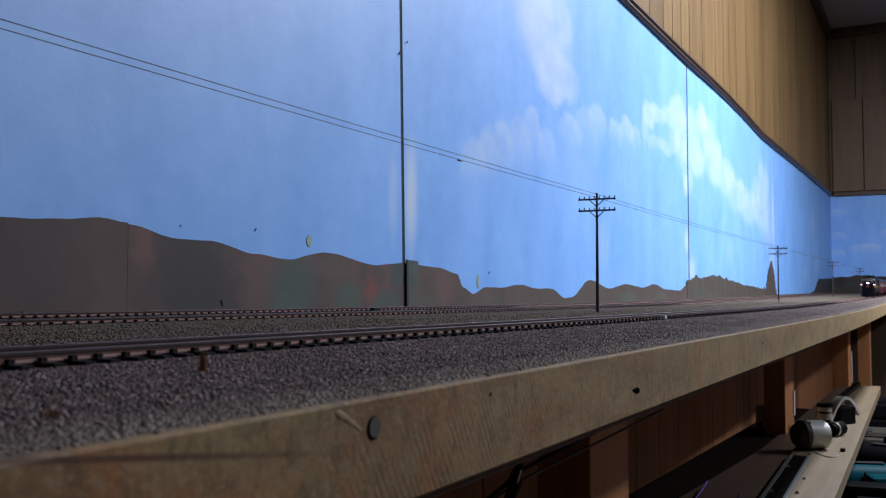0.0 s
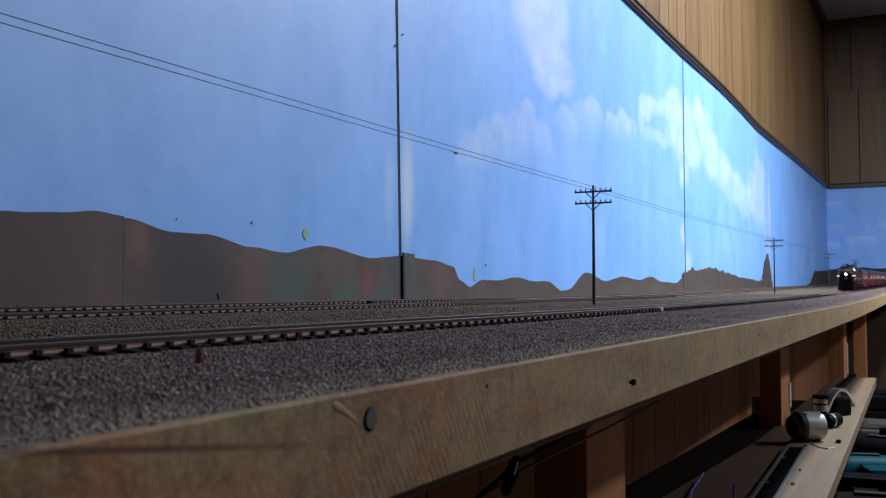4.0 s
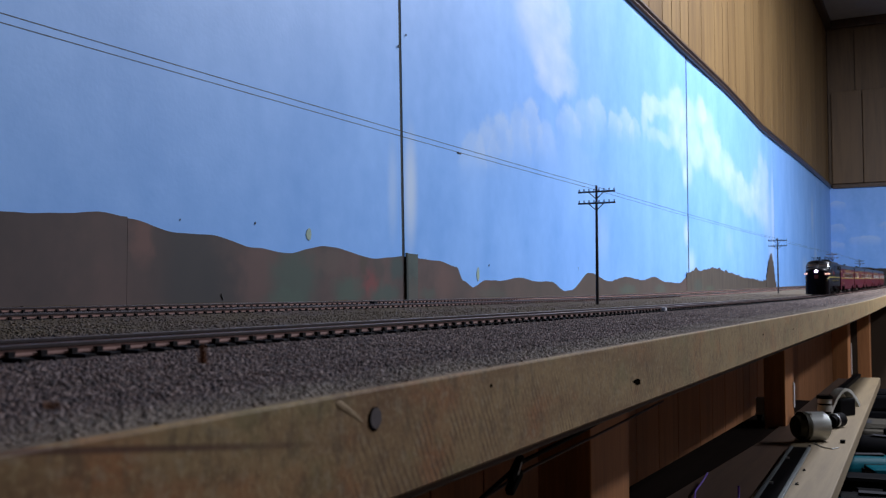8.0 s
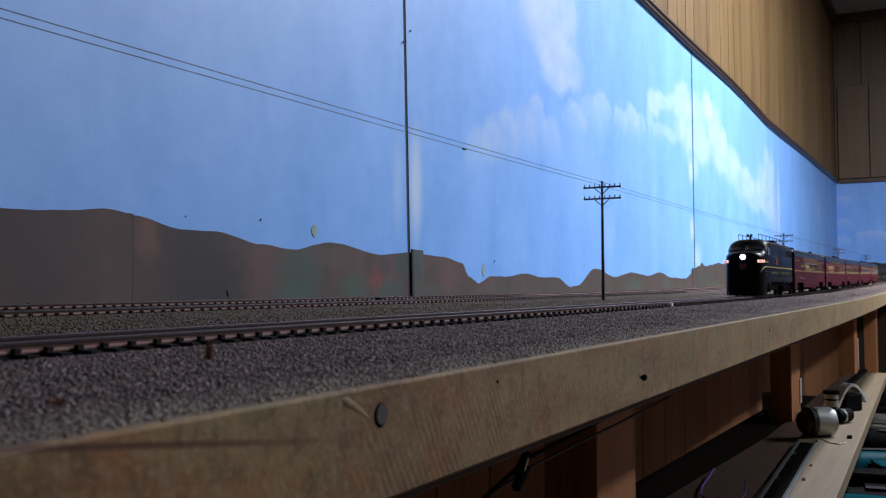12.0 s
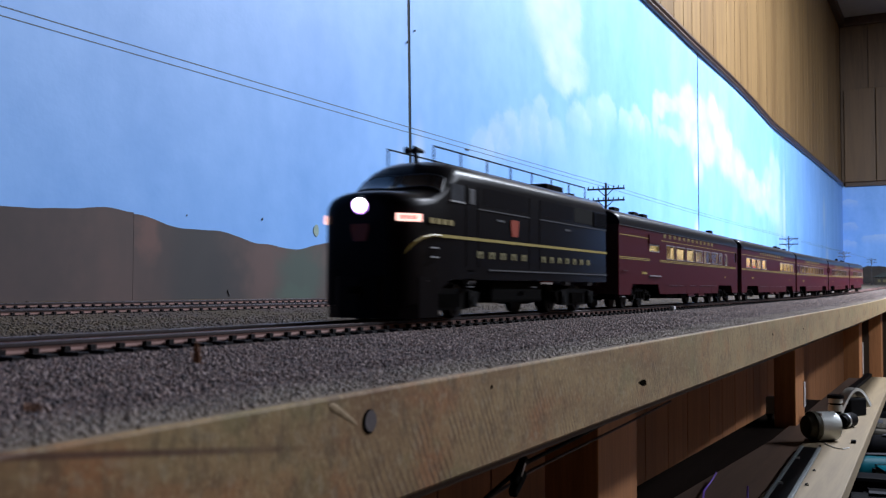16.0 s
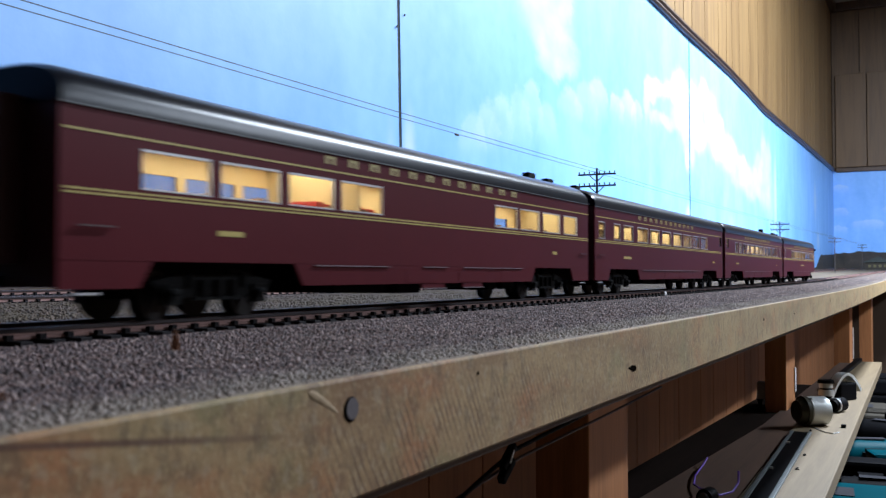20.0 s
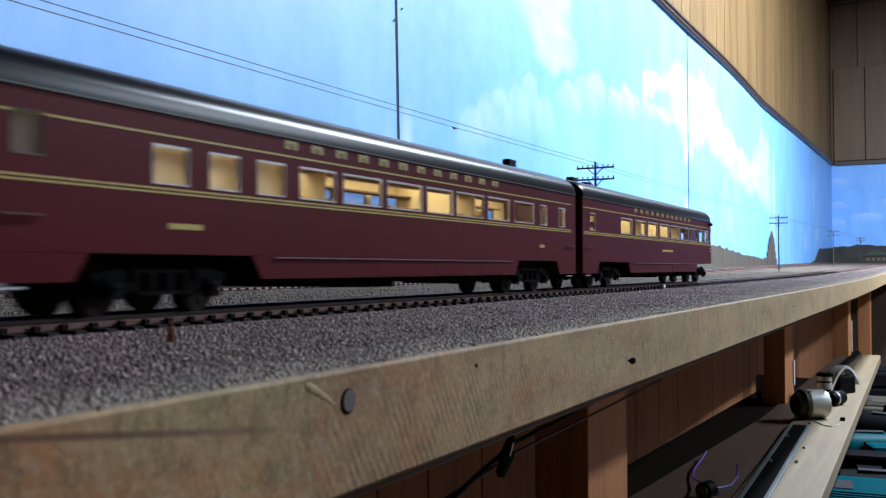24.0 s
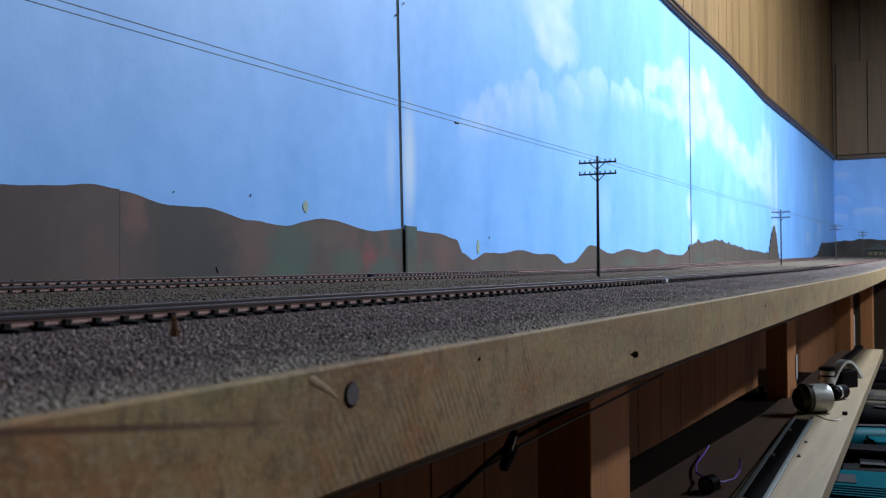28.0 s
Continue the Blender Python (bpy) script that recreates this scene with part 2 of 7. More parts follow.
def painted_land(name, light, dark, patches, scale=8.0, streak=(1, 1, 1), bump=0.1):
    """Paint brushed in two tones, with soft patches of other colours: (along, up, half width, half height, colour, strength)."""
    m = bpy.data.materials.new(name)
    m.use_nodes = True
    nt = m.node_tree
    b = nt.nodes["Principled BSDF"]
    b.inputs["Roughness"].default_value = 0.75
    geo = nt.nodes.new("ShaderNodeNewGeometry")
    mp = nt.nodes.new("ShaderNodeMapping")
    mp.inputs["Scale"].default_value = streak
    nt.links.new(geo.outputs["Position"], mp.inputs[0])
    n1, n2 = nt.nodes.new("ShaderNodeTexNoise"), nt.nodes.new("ShaderNodeTexNoise")
    n1.inputs["Scale"].default_value, n1.inputs["Detail"].default_value = scale, 5
    n2.inputs["Scale"].default_value, n2.inputs["Detail"].default_value = scale * 11, 4
    nt.links.new(mp.outputs[0], n1.inputs[0])
    nt.links.new(geo.outputs["Position"], n2.inputs[0])
    add = nt.nodes.new("ShaderNodeMath")
    add.operation = "MULTIPLY_ADD"
    add.inputs[1].default_value = 0.3
    nt.links.new(n2.outputs[0], add.inputs[0])
    nt.links.new(n1.outputs[0], add.inputs[2])
    ramp = nt.nodes.new("ShaderNodeValToRGB")
    ramp.color_ramp.elements[0].position, ramp.color_ramp.elements[1].position = 0.45, 0.85
    ramp.color_ramp.elements[0].color, ramp.color_ramp.elements[1].color = (*dark, 1), (*light, 1)
    nt.links.new(add.outputs[0], ramp.inputs[0])
    colour = ramp.outputs[0]
    warp = nt.nodes.new("ShaderNodeVectorMath")
    warp.operation = "MULTIPLY_ADD"
    warp.inputs[1].default_value = (0.02, 0, 0.02)
    nt.links.new(n2.outputs["Color"], warp.inputs[0])
    nt.links.new(geo.outputs["Position"], warp.inputs[2])
    for a, u, w, h, c, k in patches:
        s, d, ln = nt.nodes.new("ShaderNodeVectorMath"), nt.nodes.new("ShaderNodeVectorMath"), nt.nodes.new("ShaderNodeVectorMath")
        s.operation, d.operation, ln.operation = "SUBTRACT", "MULTIPLY", "LENGTH"
        s.inputs[1].default_value, d.inputs[1].default_value = (a + 0.01, 0, Z0 + u + 0.01), (1 / w, 0, 1 / h)
        nt.links.new(warp.outputs[0], s.inputs[0])
        nt.links.new(s.outputs[0], d.inputs[0])
        nt.links.new(d.outputs[0], ln.inputs[0])
        r = nt.nodes.new("ShaderNodeMapRange")
        r.interpolation_type = "SMOOTHSTEP"
        r.inputs[1].default_value, r.inputs[2].default_value, r.inputs[3].default_value, r.inputs[4].default_value = 1.2, 0.35, 0.0, k
        nt.links.new(ln.outputs["Value"], r.inputs[0])
        mix = nt.nodes.new("ShaderNodeMix")
        mix.data_type = "RGBA"
        mix.inputs[7].default_value = (*c, 1)
        nt.links.new(r.outputs[0], mix.inputs[0])
        nt.links.new(colour, mix.inputs[6])
        colour = mix.outputs[2]
    nt.links.new(colour, b.inputs["Base Color"])
    bp = nt.nodes.new("ShaderNodeBump")
    bp.inputs["Strength"].default_value, bp.inputs["Distance"].default_value = bump, 0.001
    nt.links.new(add.outputs[0], bp.inputs["Height"])
    nt.links.new(bp.outputs[0], b.inputs["Normal"])
    return m


def plank_wood(name, light, dark, along, ring=26.0, rough=0.5, random_shift=0.0, bump=0.1):
    """Sawn wood whose grain runs along one axis (0 x, 1 y, 2 z)."""
    m = bpy.data.materials.new(name)
    m.use_nodes = True
    nt = m.node_tree
    b = nt.nodes["Principled BSDF"]
    b.inputs["Roughness"].default_value = rough
    tc, mp = nt.nodes.new("ShaderNodeTexCoord"), nt.nodes.new("ShaderNodeMapping")
    sc = [ring, ring, ring]
    sc[along] = ring * 0.06
    mp.inputs["Scale"].default_value = sc
    nt.links.new(tc.outputs["Object"], mp.inputs[0])
    info = nt.nodes.new("ShaderNodeObjectInfo")
    mul = nt.nodes.new("ShaderNodeMath")
    mul.operation = "MULTIPLY"
    mul.inputs[1].default_value = 37.0
    nt.links.new(info.outputs["Random"], mul.inputs[0])
    nt.links.new(mul.outputs[0], mp.inputs["Location"])
    n1 = nt.nodes.new("ShaderNodeTexNoise")
    n1.inputs["Scale"].default_value, n1.inputs["Detail"].default_value, n1.inputs["Distortion"].default_value = 1.0, 6, 0.6
    nt.links.new(mp.outputs[0], n1.inputs[0])
    n2 = nt.nodes.new("ShaderNodeTexNoise")
    n2.inputs["Scale"].default_value, n2.inputs["Detail"].default_value = 7.0, 4
    nt.links.new(mp.outputs[0], n2.inputs[0])
    add = nt.nodes.new("ShaderNodeMath")
    add.operation = "MULTIPLY_ADD"
    add.inputs[1].default_value = 0.5
    nt.links.new(n2.outputs[0], add.inputs[0])
    nt.links.new(n1.outputs[0], add.inputs[2])
    shade = nt.nodes.new("ShaderNodeMath")
    shade.operation = "MULTIPLY_ADD"
    shade.inputs[1].default_value = random_shift
    nt.links.new(info.outputs["Random"], shade.inputs[0])
    nt.links.new(add.outputs[0], shade.inputs[2])
    ramp = nt.nodes.new("ShaderNodeValToRGB")
    ramp.color_ramp.elements[0].position, ramp.color_ramp.elements[1].position = 0.5, 1.0
    ramp.color_ramp.elements[0].color, ramp.color_ramp.elements[1].color = (*dark, 1), (*light, 1)
    nt.links.new(shade.outputs[0], ramp.inputs[0])
    nt.links.new(ramp.outputs[0], b.inputs["Base Color"])
    bp = nt.nodes.new("ShaderNodeBump")
    bp.inputs["Strength"].default_value, bp.inputs["Distance"].default_value = bump, 0.001
    nt.links.new(add.outputs[0], bp.inputs["Height"])
    nt.links.new(bp.outputs[0], b.inputs["Normal"])
    return m


def fascia_wood(name):
    """Weathered pine edge: slanting dark growth lines on the lower part, orange and olive stains, one pitch streak."""
    m = bpy.data.materials.new(name)
    m.use_nodes = True
    nt = m.node_tree
    b = nt.nodes["Principled BSDF"]
    b.inputs["Roughness"].default_value, b.inputs["Specular IOR Level"].default_value = 0.7, 0.3
    tc = nt.nodes.new("ShaderNodeTexCoord")

    def noise_at(scale, stretch=(1, 1, 1), detail=4):
        mp, n = nt.nodes.new("ShaderNodeMapping"), nt.nodes.new("ShaderNodeTexNoise")
        mp.inputs["Scale"].default_value = stretch
        n.inputs["Scale"].default_value, n.inputs["Detail"].default_value = scale, detail
        nt.links.new(tc.outputs["Object"], mp.inputs[0])
        nt.links.new(mp.outputs[0], n.inputs[0])
        return n

    def ranged(value, a, b_, c, d):
        r = nt.nodes.new("ShaderNodeMapRange")
        r.interpolation_type = "SMOOTHSTEP"
        for i, v in enumerate((a, b_, c, d)):
            r.inputs[i + 1].default_value = v
        nt.links.new(value, r.inputs[0])
        return r.outputs[0]

    def maths(op, p, q):
        n = nt.nodes.new("ShaderNodeMath")
        n.operation = op
        for i, v in enumerate((p, q)):
            if isinstance(v, float):
                n.inputs[i].default_value = v
            else:
                nt.links.new(v, n.inputs[i])
        return n.outputs[0]

    def blend(fac, colour, over):
        n = nt.nodes.new("ShaderNodeMix")
        n.data_type = "RGBA"
        n.inputs[7].default_value = (*over, 1)
        nt.links.new(fac, n.inputs[0])
        nt.links.new(colour, n.inputs[6])
        return n.outputs[2]
    tone = noise_at(1.0, (26, 60, 90), 6)
    ramp = nt.nodes.new("ShaderNodeValToRGB")
    e = ramp.color_ramp.elements
    e[0].position, e[1].position = 0.30, 0.72
    e[0].color, e[1].color = (0.158, 0.078, 0.032, 1), (0.335, 0.225, 0.104, 1)
    e.new(0.5).color = (0.255, 0.163, 0.075, 1)
    nt.links.new(tone.outputs[0], ramp.inputs[0])
    colour = blend(ranged(noise_at(38, (1, 1, 1.8), 4).outputs[0], 0.50, 0.66, 0.0, 0.85), ramp.outputs[0], (0.285, 0.125, 0.048))
    colour = blend(ranged(noise_at(55, (1, 1, 1.4), 4).outputs[0], 0.54, 0.68, 0.0, 0.6), colour, (0.165, 0.145, 0.062))
    colour = blend(ranged(noise_at(240, (1, 1, 1), 3).outputs[0], 0.50, 0.70, 0.0, 0.45), colour, (0.115, 0.066, 0.036))
    colour = blend(ranged(noise_at(420, (1, 1, 1), 3).outputs[0], 0.52, 0.72, 0.0, 0.4), colour, (0.33, 0.265, 0.175))
    sep = nt.nodes.new("ShaderNodeSeparateXYZ")
    nt.links.new(tc.outputs["Object"], sep.inputs[0])
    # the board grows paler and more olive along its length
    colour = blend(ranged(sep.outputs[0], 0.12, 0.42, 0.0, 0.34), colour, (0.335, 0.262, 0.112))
    colour = blend(ranged(noise_at(330, (1, 1, 0.45), 4).outputs[0], 0.56, 0.72, 0.0, 0.5), colour, (0.10, 0.068, 0.036))
    colour = blend(ranged(noise_at(900, (1, 1, 1), 2).outputs[0], 0.50, 0.68, 0.0, 0.28), colour, (0.42, 0.32, 0.17))
    colour = blend(ranged(noise_at(760, (1, 1, 1), 2).outputs[0], 0.52, 0.70, 0.0, 0.30), colour, (0.10, 0.055, 0.026))
    # growth lines
    turn = nt.nodes.new("ShaderNodeMapping")
    turn.inputs["Rotation"].default_value = (0, radians(31), 0)
    nt.links.new(tc.outputs["Object"], turn.inputs[0])
    wave = nt.nodes.new("ShaderNodeTexWave")
    wave.wave_type, wave.bands_direction = "BANDS", "X"
    wave.inputs["Scale"].default_value, wave.inputs["Distortion"].default_value = 190, 2.6
    wave.inputs["Detail"].default_value, wave.inputs["Detail Scale"].default_value = 2, 0.7
    nt.links.new(turn.outputs[0], wave.inputs[0])
    line = maths("MULTIPLY", ranged(wave.outputs["Fac"], 0.42, 0.04, 0.0, 0.75), ranged(noise_at(160, (1, 1, 0.6), 3).outputs[0], 0.36, 0.58, 0.1, 1.0))
    low = ranged(sep.outputs[2], Z0 - 0.0080, Z0 - 0.0155, 0.05, 1.0)
    come = ranged(noise_at(17, (1, 1, 2.5), 3).outputs[0], 0.40, 0.60, 0.05, 1.0)
    fac = maths("MULTIPLY", maths("MULTIPLY", line, come), low)
    start = ranged(sep.outputs[0], 0.102, 0.118, 0.0, 1.0)
    colour = blend(maths("MULTIPLY", fac, start), colour, (0.085, 0.040, 0.018))
    # a pitch streak that sinks along the board
    drop = maths("ADD", sep.outputs[2], maths("MULTIPLY", sep.outputs[0], 0.13))
    off = maths("ABSOLUTE", maths("SUBTRACT", drop, Z0 + 0.00005), 0.0)
    streak = maths("MULTIPLY", ranged(off, 0.0007, 0.0001, 0.0, 0.8), ranged(sep.outputs[0], 0.115, 0.075, 0.0, 1.0))
    colour = blend(streak, colour, (0.065, 0.024, 0.016))
    nt.links.new(colour, b.inputs["Base Color"])
    bp = nt.nodes.new("ShaderNodeBump")
    bp.inputs["Strength"].default_value, bp.inputs["Distance"].default_value = 0.25, 0.0003
    nt.links.new(noise_at(700, (1, 1, 1), 2).outputs[0], bp.inputs["Height"])
    nt.links.new(bp.outputs[0], b.inputs["Normal"])
    return m


CLOUDS = [
    # tall even cloud with a firm edge
    (1.15, 0.46, 0.115, 0.06, 0.6, 0), (1.16, 0.41, 0.11, 0.06, 0.6, 0), (1.18, 0.36, 0.10, 0.05, 0.65, 0), (1.215, 0.322, 0.085, 0.034, 0.75, 0), (1.195, 0.294, 0.05, 0.02, 0.6, 0), (1.25, 0.40, 0.03, 0.03, 0.5, 0),
    # long low heap with crisp tops
    (0.955, 0.15, 0.035, 0.048, 0.42, 0.08), (0.99, 0.165, 0.038, 0.05, 0.46, 0.08), (1.03, 0.177, 0.034, 0.05, 0.48, 0.08), (1.085, 0.188, 0.042, 0.052, 0.42, 0.09), (1.127, 0.212, 0.034, 0.054, 0.48, 0.08), (1.18, 0.197, 0.042, 0.046, 0.36, 0.07),
    (1.27, 0.238, 0.05, 0.042, 0.44, 0.07), (1.34, 0.253, 0.055, 0.047, 0.42, 0.08), (1.395, 0.268, 0.05, 0.047, 0.48, 0.08), (1.49, 0.272, 0.04, 0.038, 0.5, 0.06), (1.555, 0.278, 0.055, 0.046, 0.56, 0.07), (1.605, 0.28, 0.035, 0.038, 0.4, 0.06), (1.2, 0.16, 0.3, 0.07, 0.10, 0.14),
    # bright loop, then a ragged band that sinks towards the corner
    (1.70, 0.352, 0.045, 0.022, 0.6, 0), (1.77, 0.364, 0.06, 0.018, 0.5, 0), (1.85, 0.376, 0.06, 0.022, 0.45, 0), (1.93, 0.398, 0.07, 0.036, 0.6, 0), (1.668, 0.325, 0.022, 0.034, 0.45, 0), (1.73, 0.305, 0.05, 0.018, 0.4, 0), (1.82, 0.308, 0.06, 0.018, 0.4, 0), (1.89, 0.335, 0.045, 0.035, 0.4, 0), (1.95, 0.345, 0.06, 0.055, 0.5, 0), (1.98, 0.30, 0.04, 0.04, 0.4, 0),
    (2.06, 0.37, 0.07, 0.055, 0.5, 0), (2.15, 0.42, 0.055, 0.034, 0.62, 0), (2.09, 0.318, 0.09, 0.04, 0.6, 0), (2.22, 0.385, 0.085, 0.05, 0.45, 0), (2.27, 0.335, 0.12, 0.055, 0.45, 0), (2.36, 0.315, 0.13, 0.05, 0.4, 0), (2.46, 0.328, 0.08, 0.034, 0.5, 0),
    (2.56, 0.285, 0.15, 0.05, 0.45, 0), (2.74, 0.268, 0.16, 0.05, 0.5, 0), (2.87, 0.325, 0.07, 0.05, 0.45, 0), (2.965, 0.38, 0.06, 0.055, 0.55, 0), (3.05, 0.36, 0.07, 0.06, 0.45, 0), (2.96, 0.28, 0.14, 0.07, 0.5, 0), (3.08, 0.25, 0.09, 0.09, 0.4, 0),
    # bluer holes of the band are left between these brighter heads
    (2.02, 0.40, 0.03, 0.03, 0.5, 0), (2.33, 0.375, 0.04, 0.025, 0.4, 0), (2.62, 0.315, 0.05, 0.022, 0.45, 0), (2.80, 0.30, 0.05, 0.022, 0.4, 0),
]
# whitened filler beside the joints; the smear at 4.30 paints a soft highlight in
FILLER_AND_SHEEN = [(0.808, 0.112, 0.020, 0.085, 0.85), (0.773, 0.11, 0.014, 0.07, 0.35), (0.785, 0.45, 0.035, 0.08, 0.35), (1.985, 0.255, 0.035, 0.04, 0.75), (1.99, 0.13, 0.035, 0.04, 0.7), (2.03, 0.27, 0.04, 0.05, 0.45), (2.03, 0.07, 0.06, 0.04, 0.5), (3.19, 0.26, 0.05, 0.22, 0.6), (3.15, 0.11, 0.09, 0.07, 0.5), (4.30, 0.33, 0.07, 0.12, 0.45), (4.40, 0.16, 0.08, 0.06, 0.4), (4.0, 0.11, 0.12, 0.05, 0.3), (1.42, 0.10, 0.05, 0.06, 0.2), (2.45, 0.13, 0.07, 0.05, 0.2)]
END_CLOUDS = [(0.440, 0.437, 0.05, 0.03, 0.5, 0.05), (0.44, 0.314, 0.05, 0.035, 0.45, 0.06), (0.445, 0.228, 0.045, 0.03, 0.45, 0.05), (0.31, 0.255, 0.075, 0.03, 0.45, 0.06), (0.15, 0.33, 0.1, 0.03, 0.35, 0.06), (-0.1, 0.27, 0.12, 0.04, 0.35, 0.07)]
M_SKY = painted_sky("sky_blue_paint", CLOUDS, False, FILLER_AND_SHEEN)
M_SKY_END = painted_sky("end_sky_paint", END_CLOUDS, True)
M_FASCIA = fascia_wood("pine_edge")
# lower planks, coloured brighter to make up for light lacking under the deck
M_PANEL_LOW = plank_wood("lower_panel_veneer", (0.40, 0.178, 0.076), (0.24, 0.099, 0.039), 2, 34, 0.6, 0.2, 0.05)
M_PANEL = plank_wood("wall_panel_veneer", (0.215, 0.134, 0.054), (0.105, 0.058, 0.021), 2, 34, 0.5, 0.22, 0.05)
# the wall veneer again, its colour darkened for the weak light at the end
M_PANEL_DIM = plank_wood("dimmed_panel_veneer", (0.120, 0.068, 0.028), (0.060, 0.032, 0.012), 2, 34, 0.5, 0.22, 0.05)
# near-black colour that stands in for the shadow band under the layout
M_SHADE_BAND = mat("shade_band_black", (0.014, 0.009, 0.007), (0.007, 0.0045, 0.0035), rough=0.95, scale=30, stretch=(0.1, 1, 1), spec=0.02)
M_GROOVE = mat("panel_groove", (0.05, 0.028, 0.014), rough=0.8)
M_TRIM = plank_wood("dark_moulding", (0.075, 0.04, 0.022), (0.035, 0.019, 0.011), 0, 40, 0.4)
# for the unseen walls, dark so that they bounce little light
M_AISLE = plank_wood("dark_aisle_panel", (0.16, 0.09, 0.045), (0.09, 0.05, 0.025), 2, 30, 0.5)
M_STUD = plank_wood("fir_stud", (0.50, 0.215, 0.080), (0.32, 0.130, 0.046), 2, 90, 0.6, 0.1)
M_PLANK = plank_wood("pine_plank", (0.135, 0.098, 0.050), (0.085, 0.058, 0.027), 0, 60, 0.65)
M_PLANK_OLD = plank_wood("brown_plank", (0.088, 0.046, 0.026), (0.045, 0.023, 0.013), 0, 60, 0.6)
M_CEIL = mat("ceiling_tile_paint", (0.42, 0.41, 0.39), scale=8, bump=0.2)
# the unseen floor is also kept dark to cut bounced light
M_FLOOR = mat("floor_vinyl", (0.07, 0.058, 0.05), scale=6, rough=0.5)
GREEN, CHAR, RUSTY = (0.042, 0.066, 0.056), (0.030, 0.029, 0.032), (0.125, 0.045, 0.040)
M_HILL = painted_land("hill_card_paint", (0.098, 0.058, 0.052), (0.044, 0.031, 0.031), (
    (0.495, 0.02, 0.042, 0.07, CHAR, 0.9), (0.52, 0.01, 0.03, 0.03, (0.022, 0.022, 0.026), 0.6), (0.36, 0.03, 0.045, 0.06, (0.036, 0.029, 0.031), 0.5), (0.41, 0.02, 0.035, 0.08, (0.110, 0.068, 0.060), 0.28), (0.445, 0.045, 0.012, 0.02, (0.15, 0.075, 0.062), 0.7),
    (0.565, 0.03, 0.022, 0.04, (0.105, 0.060, 0.054), 0.7), (0.612, 0.018, 0.038, 0.034, (0.040, 0.070, 0.058), 0.85), (0.60, 0.003, 0.03, 0.010, (0.05, 0.085, 0.066), 0.6), (0.69, 0.008, 0.028, 0.016, (0.042, 0.082, 0.062), 0.75), (0.728, 0.016, 0.016, 0.016, (0.165, 0.040, 0.040), 0.85), (0.742, 0.030, 0.014, 0.018, (0.030, 0.034, 0.030), 0.5), (0.775, 0.032, 0.018, 0.016, (0.028, 0.052, 0.050), 0.9), (0.752, 0.006, 0.03, 0.012, (0.036, 0.072, 0.060), 0.75), (0.66, 0.035, 0.03, 0.014, (0.092, 0.066, 0.055), 0.6), (0.715, 0.034, 0.008, 0.014, (0.046, 0.036, 0.022), 0.7),
    (0.88, 0.02, 0.03, 0.02, (0.125, 0.06, 0.05), 0.5), (0.84, 0.006, 0.02, 0.008, (0.05, 0.085, 0.066), 0.5), (1.0, 0.006, 0.05, 0.008, (0.05, 0.085, 0.066), 0.4), (1.35, 0.012, 0.05, 0.02, (0.055, 0.030, 0.028), 0.6),
    (1.45, 0.01, 0.62, 0.07, (0.062, 0.048, 0.036), 0.65),
    (1.55, 0.01, 0.06, 0.012, (0.055, 0.085, 0.066), 0.6), (1.76, 0.012, 0.05, 0.012, (0.055, 0.085, 0.07), 0.5)), 7, (3.0, 1, 0.8))
M_WOODS = painted_land("wooded_ridge_paint", (0.080, 0.062, 0.047), (0.034, 0.028, 0.024), ((2.08, 0.02, 0.05, 0.02, GREEN, 0.5), (2.2, 0.012, 0.06, 0.012, (0.06, 0.085, 0.06), 0.5)), 26, (1.6, 1, 0.25))
M_FARHILL = mat("dark_hill_paint", (0.050, 0.040, 0.034), (0.020, 0.019, 0.018), rough=0.8, scale=22, bump=0.1, amount=1.3)
M_BALLAST = mat("ballast_ground", (0.075, 0.051, 0.049), (0.036, 0.024, 0.024), rough=0.95, scale=60, fine=14, bump=0.3, bump_dist=0.0005, amount=1.1, spec=0.2)


